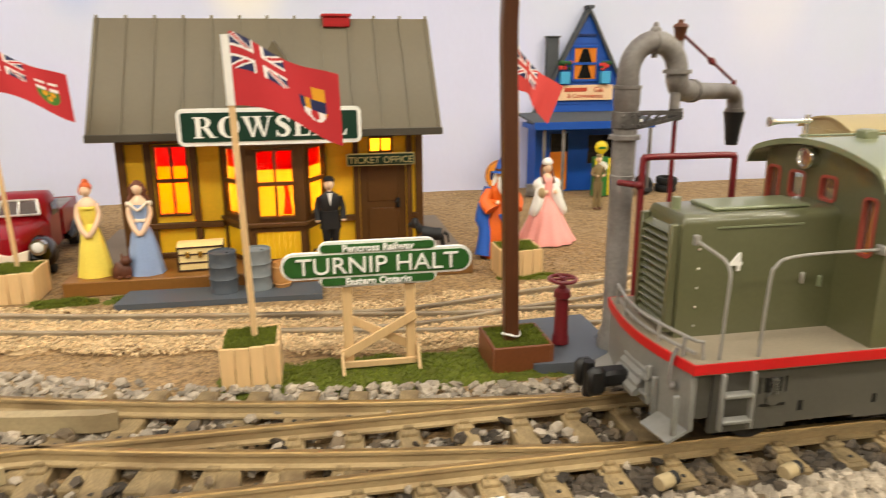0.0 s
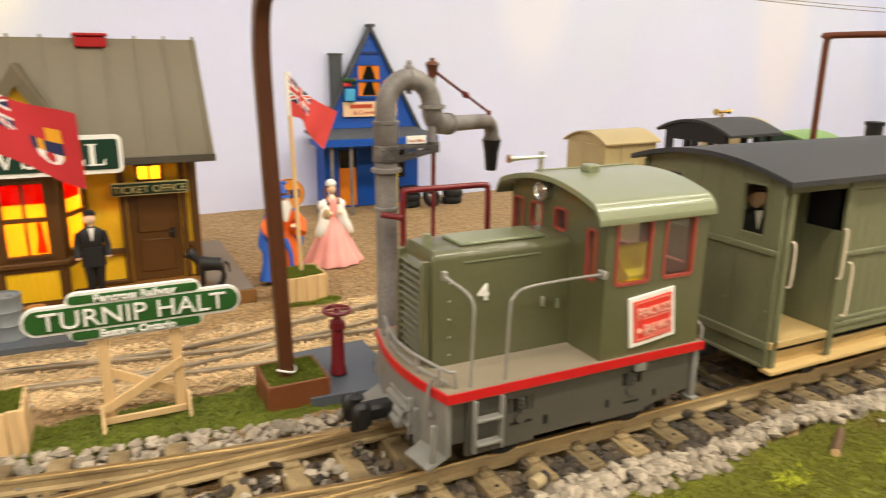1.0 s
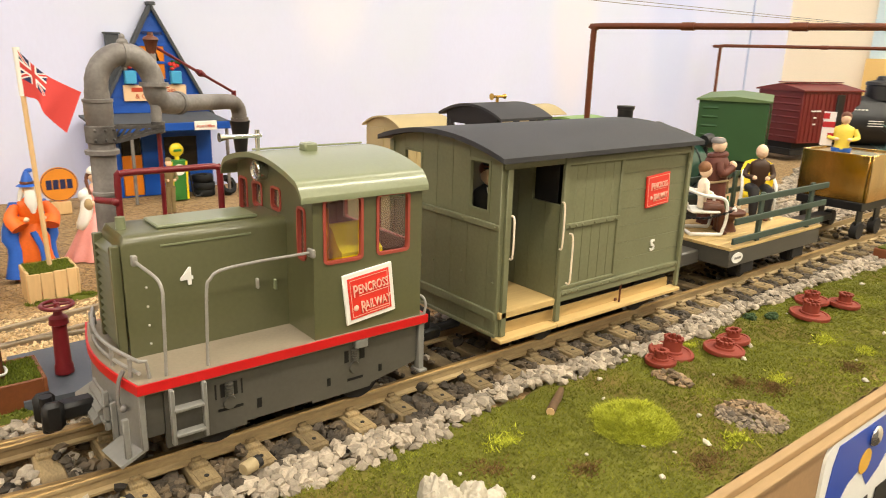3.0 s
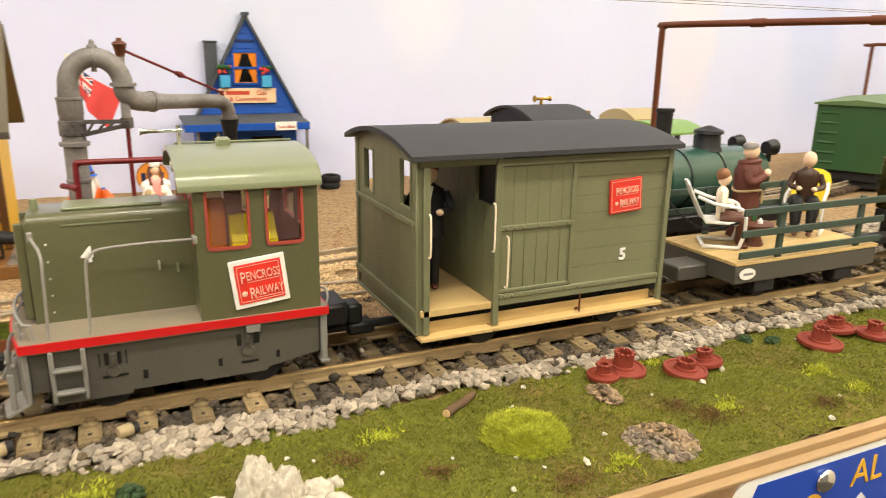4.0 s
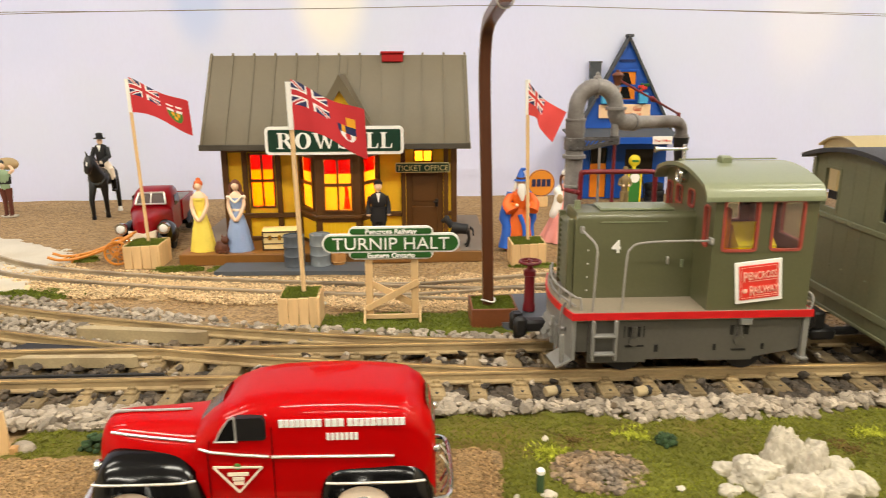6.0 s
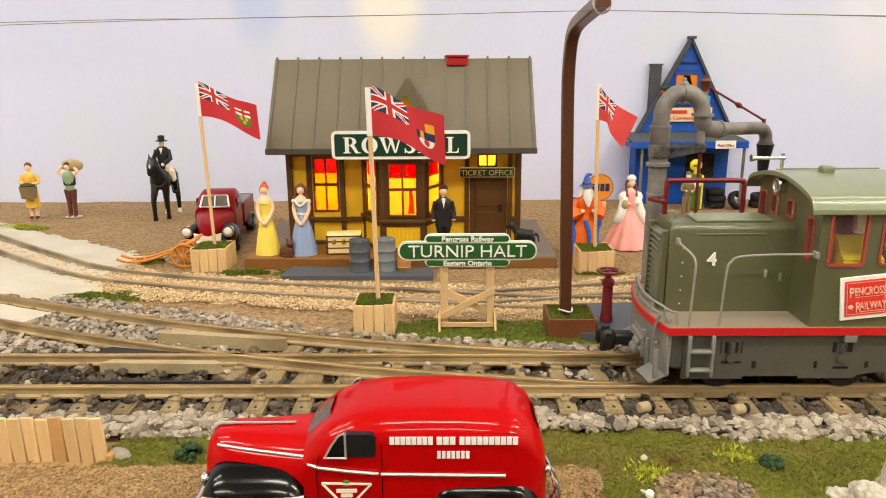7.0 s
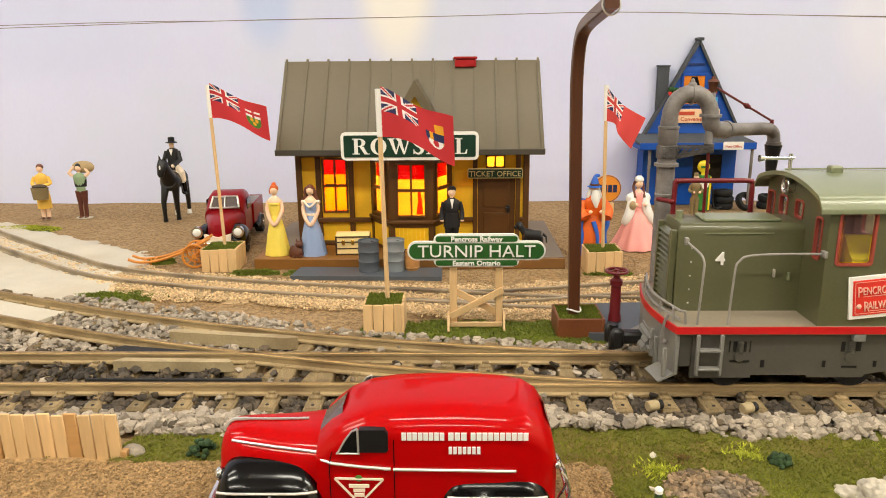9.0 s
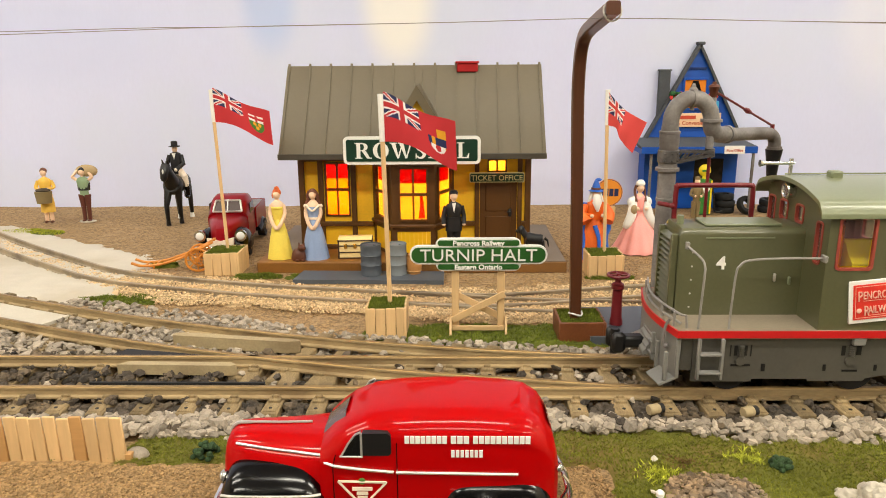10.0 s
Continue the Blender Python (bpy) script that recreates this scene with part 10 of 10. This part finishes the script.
def friar(g, s):
    g.use(BROWNCLOTH).lathe([(0.175 * s, 0), (0.17 * s, 0.03 * s), (0.165 * s, 0.35 * s), (0.15 * s, 0.5 * s), (0.165 * s, 0.62 * s), (0.165 * s, 0.70 * s), (0.12 * s, 0.78 * s), (0.05 * s, 0.81 * s)], 40, sy=0.85, wave=0.05, waves=8)
    g.tube([(0.095 * s * math.cos(a), 0.085 * s * math.sin(a), 0.785 * s - 0.015 * s * math.sin(a)) for a in (i * math.pi / 10 for i in range(21))], 0.034 * s, 8, cap=False)
    for e in (-1, 1):
        g.use(BROWNCLOTH).tube(spline([(e * 0.15 * s, 0, 0.72 * s), (e * 0.19 * s, -0.04 * s, 0.6 * s), (e * 0.08 * s, -0.16 * s, 0.66 * s)], 4), 0.045 * s, 10)
        g.use(SKIN).ball((e * 0.05 * s, -0.18 * s, 0.69 * s), 0.034 * s, n=9, k=6)
    g.use(SKIN).ball((0, -0.006 * s, 0.9 * s), 0.075 * s, 0.08 * s, 0.09 * s, 16, 10)
    g.use(STEELGREY).lathe([(0.079 * s, 0.925 * s), (0.082 * s, 0.945 * s), (0.07 * s, 0.972 * s), (0.05 * s, 0.985 * s)], 18, (0, 0.008 * s, 0))
    g.use(SACK).tube([(0.162 * s * math.cos(a), 0.138 * s * math.sin(a), 0.5 * s + 0.012 * s * math.sin(2 * a)) for a in (i * math.pi / 10 for i in range(21))], 0.014 * s, 6)
    g.tube([(0.02 * s, -0.15 * s, 0.5 * s), (0.025 * s, -0.16 * s, 0.36 * s)], 0.013 * s, 6)


figure("doll", 4.595, 2.105, FZ, 0.54, 40, "friar doll in a brown habit with a rope belt", torso=BROWNCLOTH, arms=BROWNCLOTH, hair=None, extra=friar, group="dolls on the wagon", pose_arms="held")
table = thing("barrel_table", 4.49, 1.94, FZ, "low wooden table with bottles on the wagon deck", "table")
g = Geo(LEATHER)
g.lathe([(0.105, 0.10), (0.11, 0.105), (0.11, 0.12), (0.10, 0.125)], 20)
part("tabletop", g, table)
g = Geo(LEATHER)
g.lathe([(0.07, 0), (0.05, 0.05), (0.06, 0.10)], 14)
part("pedestal", g, table)
for bx, by, m, h in ((0.03, 0.02, FOLIAGE, 0.075), (-0.04, 0.03, CREAMCLOTH, 0.045), (0.0, -0.05, WHITE, 0.03)):
    g = Geo(m)
    g.lathe([(0.014, 0), (0.015, h * 0.55), (0.006, h * 0.72), (0.006, h)], 10)
    solid("bottle", g, "small bottle standing on the low table", "bottle", (4.49 + bx, 1.94 + by, FZ + 0.125), group="bottles")
figure("doll", 6.02, 1.985, 0.74, 0.50, -65, "doll in a yellow jacket standing in the box wagon", legs=ROBEBLUE, torso=GOWNYELLOW, hair=BROWNHAIR, group="dolls on the wagon", pose_arms="held", bulk=1.45, head=1.15)
g = Geo(FLAGWHITE, FLAGRED)
g.at(pose(0, 0, 0, 0, 0, 0))
g.box(-0.005, 0.005, -0.04, 0.04, 0.0, 0.24, 0.001)
g.use(FLAGRED)
for z, y0, y1 in ((0.15, -0.04, 0.04), (0.07, -0.04, 0.0), (0.21, 0.0, 0.04)):
    g.box(-0.007, 0.007, y0, y1, z - 0.02, z + 0.02)
solid("furled_flag", g, "small red and white flag in the box wagon", "flag", (5.965, 2.075, 1.0), rz=25)

# ---- vehicles on the rear sidings ----
def rear_van(x, y, z, rz):
    ob = thing("goods_van", x, y, z, "tan goods van with an arched roof on the rear siding", "railway van", rz=rz)
    g = Geo(TANVAN)
    g.box(-0.62, 0.02, -0.27, 0.27, 0.10, 0.50, 0.004)
    for x0 in (-0.42, -0.18):
        g.box(x0 - 0.01, x0 + 0.01, -0.278, -0.268, 0.10, 0.50)
    g.box(-0.63, -0.618, -0.012, 0.012, 0.10, 0.50)
    part("body", g, ob)
    g = Geo(TANVAN)
    ys = [-0.30 + 0.6 * i / 14 for i in range(15)]
    g.prism([(y, 0.50 + 0.10 * (1 - (y / 0.3) ** 2) + 0.015) for y in ys] + [(y, 0.50 + 0.10 * (1 - (y / 0.3) ** 2)) for y in ys[::-1]], "x", -0.65, 0.05)
    g.prism([(-0.268, 0.5)] + [(y, 0.50 + 0.10 * (1 - (y / 0.3) ** 2)) for y in ys[1:-1]] + [(0.268, 0.5)], "x", -0.615, 0.015)
    part("roof", g, ob)
    g = Geo(SHADOWGREY)
    g.box(-0.55, -0.05, -0.2, 0.2, 0.0, 0.098)
    part("chassis", g, ob)


rear_van(4.95, 5.45, 0.36, 4)


def cab_engine(x, y, z, rz, roof_m, body_m, name, label, h=1.0):
    ob = thing(name, x, y, z, label, "locomotive", rz=rz)
    g = Geo(body_m)
    g.box(-0.31, 0.31, -0.27, 0.27, 0.10, 0.45, 0.006)
    part("cab", g, ob)
    for sx in (-0.29, -0.1, 0.16):
        for sy in (-0.25, 0.25):
            g = Geo(body_m)
            g.box(sx - 0.02, sx + 0.02, sy - 0.02, sy + 0.02, 0.4505, 0.80 * h, 0.004)
            part("cab_post", g, ob)
    g = Geo(body_m)
    holed(g, -0.2295, 0.2295, 0.4505, 0.745 * h, [(-0.20, -0.03, 0.58 * h, 0.72 * h), (0.03, 0.20, 0.58 * h, 0.72 * h)], -0.305, -0.29, "x")
    ys = [-0.26 + 0.52 * i / 12 for i in range(13)]
    g.prism([(-0.26, 0.745 * h), (0.26, 0.745 * h)] + [(y, 0.765 * h + 0.085 * (1 - (y / 0.33) ** 2)) for y in ys[::-1]], "x", -0.312, -0.3115 + 0.015)
    part("cab_end", g, ob)
    g = Geo(roof_m)
    ys = [-0.33 + 0.66 * i / 14 for i in range(15)]
    g.prism([(y, 0.77 * h + 0.085 * (1 - (y / 0.33) ** 2) + 0.018) for y in ys] + [(y, 0.77 * h + 0.085 * (1 - (y / 0.33) ** 2)) for y in ys[::-1]], "x", -0.34, 0.20)
    part("roof", g, ob)
    g = Geo(body_m)
    g.box(0.31, 1.1, -0.22, 0.22, 0.10, 0.42, 0.02)
    part("tank", g, ob)
    g = Geo(SHADOWGREY)
    g.box(-0.3, 1.05, -0.18, 0.18, 0.0, 0.098)
    part("chassis", g, ob)
    return ob


eng = cab_engine(4.27, 3.72, 0.35, 3, DARKROOF, BLACK, "black_engine", "black engine with an open cab and brass whistle on the siding")
g = Geo(BRASS)
g.cyl((-0.05, 0, 0.87), (-0.05, 0, 0.91), 0.012, n=10)
g.tube([(-0.11, 0, 0.915), (-0.09, 0, 0.915), (0.0, 0, 0.915), (0.03, 0, 0.915)], [0.026, 0.01, 0.01, 0.02], 12)
part("whistle", g, eng, "brass whistle")
g = Geo(ROYAL)
g.box(0.32, 0.50, -0.26, 0.26, 0.43, 0.62, 0.01)
part("bunker", g, eng, "blue bunker")
g = Geo(BLACK, BRASS)
g.lathe([(0.03, 0), (0.03, 0.17)], 14, (0.36, 0, 0.62))
g.use(BRASS).lathe([(0.03, 0.17), (0.042, 0.18), (0.042, 0.20)], 14, (0.36, 0, 0.62))
part("funnel", g, eng)
g = Geo(TANVAN)
ys = [-0.3 + 0.6 * i / 14 for i in range(15)]
arch = [(y, 0.56 + 0.10 * (1 - (y / 0.3) ** 2)) for y in ys]
coach = thing("open_coach", 7.18, 6.0, 0.31, "tan open coach with arched end on the rear siding", "coach", rz=4)
g.prism([(-0.3, 0.1), (0.3, 0.1)] + arch[::-1], "x", -0.5, -0.47)
g.prism([(y, z + 0.012) for y, z in arch] + arch[::-1], "x", -0.5, 0.0)
g.box(-0.5, 0.0, -0.29, -0.27, 0.1, 0.35)
part("body", g, coach)
green = cab_engine(6.1, 4.5, 0.28, 6, CABGREEN, LOCOGREEN, "green_engine", "green engine with a bright green roof on the siding", 0.80)

tank = thing("saddle_tank_engine", 5.0, 2.84, 0.29, "deep green saddle tank engine with a black funnel and dome", "locomotive", rz=1)
g = Geo(LOCOGREEN)
g.tube([(-0.46, 0, 0.50), (-0.45, 0, 0.50), (0.40, 0, 0.50), (0.41, 0, 0.50)], [0.18, 0.20, 0.20, 0.18], 28)
part("boiler", g, tank)
for x in (-0.3, 0.0, 0.3):
    g = Geo(BLACK)
    g.tube([(x + 0.0, 0.203 * math.cos(a), 0.50 + 0.203 * math.sin(a)) for a in (i * math.pi / 12 for i in range(25))], 0.006, 6, cap=False)
    part("boiler_band", g, tank)
g = Geo(BLACK)
g.lathe([(0.055, 0), (0.048, 0.05), (0.052, 0.27), (0.06, 0.275), (0.06, 0.295), (0.048, 0.296)], 20, (-0.40, 0, 0.67))
part("funnel", g, tank, "tall black funnel")
g = Geo(BLACK)
g.lathe([(0.10, 0), (0.085, 0.03), (0.08, 0.11), (0.10, 0.115), (0.095, 0.135), (0.04, 0.155), (0.015, 0.165)], 20, (0.0, 0, 0.68))
part("dome", g, tank, "black dome")
for y in (-0.15, 0.14):
    g = Geo(BLACK)
    g.cyl((0.46, y, 0.70), (0.38, y, 0.70), 0.056, 0.042, 18)
    g.cyl((0.42, y, 0.60), (0.42, y, 0.68), 0.018, n=8)
    part("lamp", g, tank, "round black lamp")
g = Geo(BLACK)
g.box(-0.55, 0.55, -0.24, 0.24, 0.20, 0.30, 0.008)
g.box(-0.5, 0.5, -0.16, 0.16, 0.05, 0.20)
part("footplate", g, tank)
for x in (-0.3, 0.0, 0.3):
    for y in (-0.16, 0.16):
        g = Geo(SHADOWGREY)
        g.cyl((x, y - 0.02, 0.10), (x, y + 0.02, 0.10), 0.10, n=22)
        part("wheel", g, tank)


def boxcar(name, x, y, z, rz, length, w, h, m, roof_m, label, ribs, door):
    ob = thing(name, x, y, z, label, "boxcar", rz=rz)
    g = Geo(m)
    g.box(0, length, -w / 2, w / 2, 0.18, h, 0.004)
    part("body", g, ob)
    for i in range(ribs):
        zz = 0.24 + (h - 0.34) * i / max(ribs - 1, 1)
        for y0, y1 in ((w / 2 - 0.22, w / 2 - 0.05),) if door else ((-w / 2 + 0.03, -0.02), (0.02, w / 2 - 0.03)):
            g = Geo(m)
            g.loft([[(0.0, yy, zz), (-0.010, yy, zz + 0.016), (0.0, yy, zz + 0.032)] for yy in (y0, y1)])
            part("end_rib", g, ob)
    for i in range(0 if door else 14):
        xx = length * (i + 0.5) / 14
        g = Geo(m)
        g.box(xx - 0.006, xx + 0.006, -w / 2 - 0.01, -w / 2 - 0.0002, 0.2, h - 0.02)
        part("side_rib", g, ob)
    # Where no door is set, a black slab paints the open doorway's dark inside.
    g = Geo(m if door else BLACK)
    g.box(length * (0.64 if door else 0.56), length * (0.80 if door else 0.69), -w / 2 - 0.026, -w / 2 - 0.0105, 0.2, h - 0.04, 0.004)
    part("sliding_door", g, ob, "closed sliding door" if door else "black slab for the dark open doorway")
    g = Geo(roof_m)
    g.prism([(-w / 2 - 0.03, h), (w / 2 + 0.03, h), (w / 2 + 0.03, h + 0.02), (0, h + (0.06 if door else 0.10)), (-w / 2 - 0.03, h + 0.02)], "x", -0.03, length + 0.03)
    part("roof", g, ob)
    if not door:
        g = Geo(roof_m)
        g.box(0, length, -0.06, 0.06, h + 0.105, h + 0.12)
        part("roof_walk", g, ob)
    g = Geo(SHADOWGREY)
    g.box(0.05, length - 0.05, -w * 0.35, w * 0.35, 0.08, 0.179)
    for xx in (length * 0.15, length * 0.85):
        g.box(xx - 0.18, xx + 0.18, -w * 0.4, w * 0.4, 0.0, 0.09, 0.01)
    part("underframe", g, ob, "dark trucks and underframe")
    return ob


boxcar("green_boxcar", 8.38, 4.21, 0.25, 27, 1.8, 0.76, 0.86, BOXGREEN, BOXROOF, "dark green boxcar with ribbed end on the rear track", 6, True)
red = boxcar("red_boxcar", 10.6, 4.8, 0.30, -13, 1.2, 0.75, 0.88, BOXRED, BOXRED, "oxide red boxcar with an open doorway", 7, False)
g = Geo(WHITE)
for k in range(4):
    g.box(0.19 + 0.05 * k, 0.228 + 0.05 * k, -0.393, -0.386, 0.61, 0.63)
g.box(0.25, 0.30, -0.393, -0.386, 0.52, 0.54)
g.box(0.25, 0.30, -0.393, -0.386, 0.43, 0.45)
part("print_bars", g, red, "white bars of lettering")
car = thing("tank_car", 12.02, 4.16, 0.26, "satin black tank car with a dome behind the spruce", "tank car", rz=-48)
g = Geo(TANKBLACK)
g.tube([(-0.60, 0, 0.50), (-0.57, 0, 0.50), (-0.52, 0, 0.50), (1.2, 0, 0.50), (1.28, 0, 0.50)], [0.22, 0.33, 0.36, 0.36, 0.28], 30)
part("tank", g, car)
g = Geo(TANKBLACK)
g.lathe([(0.22, 0), (0.21, 0.2), (0.23, 0.21), (0.22, 0.25), (0.1, 0.28), (0.08, 0.33), (0.03, 0.34)], 24, (0.12, 0, 0.81))
part("dome", g, car)
g = Geo(WHITE)
for k in range(6):
    g.box(-0.42 + 0.05 * k, -0.385 + 0.05 * k, -0.318, -0.312, 0.66, 0.685)
for k in range(3):
    g.box(-0.12, 0.08, -0.361, -0.356, 0.45 + 0.035 * k, 0.462 + 0.035 * k)
part("print_bars", g, car, "white bars of lettering")
g = Geo(SHADOWGREY)
g.box(-0.8, 1.7, -0.25, 0.25, 0.09, 0.16)
g.box(-0.6, -0.2, -0.28, 0.28, 0.0, 0.09)
part("underframe", g, car)

# ---- spruce, pipe gantries ----
spruce = thing("spruce_tree", 9.5, 2.6, 0.25, "bushy blue green model spruce beyond the train", "tree")
g = Geo(LOGWOOD)
g.tube([(0, 0, 0), (0, 0, 0.8), (0, 0, 1.45)], [0.05, 0.035, 0.008], 10)
part("trunk", g, spruce)
needles = []
for i in range(1500):
    t = rng.uniform() ** 0.8
    z = 0.06 + 1.42 * t
    r = (0.46 * (1 - t) + 0.02) * (0.8 + 0.25 * math.sin(z * 22)) * rng.uniform(0.35, 1.0)
    a = rng.uniform(0, 2 * math.pi)
    needles.append((r * math.cos(a), r * math.sin(a), z - 0.12 * r))
t = tufts("crown", np.array(needles), 0.10, SPRUCE, "drooping blue green needles", 7, 1.2, 0.16)
t.parent = spruce
for key in ("category", "kind"):
    del t[key]
t["label"] = "drooping blue green needles"


def gantry(name, a, b, top, label, box):
    ob = thing(name, a[0], a[1], 0.25, label, "pipe gantry", group="overhead pipe gantries")
    dx, dy = b[0] - a[0], b[1] - a[1]
    L = math.hypot(dx, dy)
    ux, uy = dx / L, dy / L
    h = top - 0.25
    pts = [(0, 0, 0), (0, 0, h * 0.5), (0, 0, h - 0.07), (ux * 0.02, uy * 0.02, h - 0.02), (ux * 0.07, uy * 0.07, h), (dx * 0.5, dy * 0.5, h), (dx - ux * 0.07, dy - uy * 0.07, h), (dx - ux * 0.02, dy - uy * 0.02, h - 0.02), (dx, dy, h - 0.07), (dx, dy, h * 0.5), (dx, dy, 0.05)]
    g = Geo(RUSTPIPE)
    g.tube(spline(pts, 4), 0.025, 12)
    part("bent_pipe", g, ob, "rusty brown bent copper pipe")
    for k in (0.3, 0.62):
        g = Geo(RUSTPIPE)
        g.cyl((dx * k, dy * k, h), (dx * k + ux * 0.10, dy * k + uy * 0.10, h), 0.031, n=14)
        part("pipe_joint", g, ob)
    if box:
        g = Geo(BOXBROWN)
        g.box(dx - 0.18, dx + 0.18, dy - 0.15, dy + 0.15, 0.02, 0.13, 0.004)
        part("foot_box", g, ob, "brown stained foot box")
        g = Geo(DARKTURF)
        g.box(dx - 0.165, dx + 0.165, dy - 0.135, dy + 0.135, 0.13, 0.142, 0.004)
        part("moss", g, ob, "green moss")
    return ob


gantry("pipe_gantry", (5.39, 3.84), (5.93, 1.40), 1.815, "rusty brown pipe gantry spanning the tracks", True)
gantry("pipe_gantry", (11.4, 6.3), (12.2, 1.4), 1.78, "second rusty brown pipe gantry farther along the tracks", True)
# boards on the far side wall
g = Geo(TEALPAINT)
g.box(14.5, 14.59, 0.3, 5.28, 1.66, 9.0)
solid("teal_panel", g, "pale teal board on the far wall", "panel", kind="structure")
g = Geo(TANBOARD)
g.box(14.45, 14.59, -0.5, 5.31, 0.3, 1.655)
solid("wood_panel", g, "tan wooden board on the far wall", "panel", kind="structure")

# ---- small post and patches on the lawn ----
BROWN_SPOTS = ((3.283, 0.952, 0.07, 900), (2.572, 0.807, 0.06, 800), (3.78, 0.855, 0.05, 500), (3.21, 1.06, 0.05, 500), (2.2, 1.02, 0.05, 350), (1.95, 1.2, 0.06, 400), (4.6, 0.95, 0.07, 400), (0.95, 1.3, 0.04, 250))
YELLOW_SPOTS = ((3.38, 0.993, 0.05, 260), (2.766, 0.821, 0.04, 240), (3.39, 1.414, 0.03, 160), (3.99, 1.069, 0.05, 240), (4.03, 0.89, 0.04, 200), (1.2, 1.32, 0.05, 240), (2.1, 1.3, 0.05, 240), (0.85, 1.22, 0.05, 200))
post = thing("marker_post", 0.775, 0.965, 0.288, "small green post with a white cap on a pale stone", "marker post")
g = Geo(BUSHGREEN)
g.lathe([(0.013, 0), (0.0125, 0.075), (0.011, 0.078)], 12)
part("post", g, post)
g = Geo(WHITE)
g.lathe([(0.0135, 0.078), (0.014, 0.09), (0.009, 0.096)], 12)
part("cap", g, post, "white cap")
boulder("pale_stone", 0.80, 0.955, 0.288, 0.03, 0.022, 0.018, 31.0, "small pale stone at the foot of the marker post", ROCKWHITE)


def fringe(name, centres, material, label, high):
    p = []
    for x, y, r, n in centres:
        for _ in range(n):
            a, q = rng.uniform(0, 2 * math.pi), r * abs(rng.normal()) * 0.6
            px, py = x + q * math.cos(a) * 1.4, y + q * math.sin(a)
            if py > 0.71:
                p.append((px, py, lawn_z(px, py)))
    tufts(name, np.array(p), high, material, label, 2, 1.1, 0.3)


fringe("brown_flock", BROWN_SPOTS, BROWNBLADE, "brown bare patches of flock on the lawn", 0.009)
fringe("yellow_clump", YELLOW_SPOTS, YELLOWBLADE, "small yellow green clumps on the lawn", 0.014)
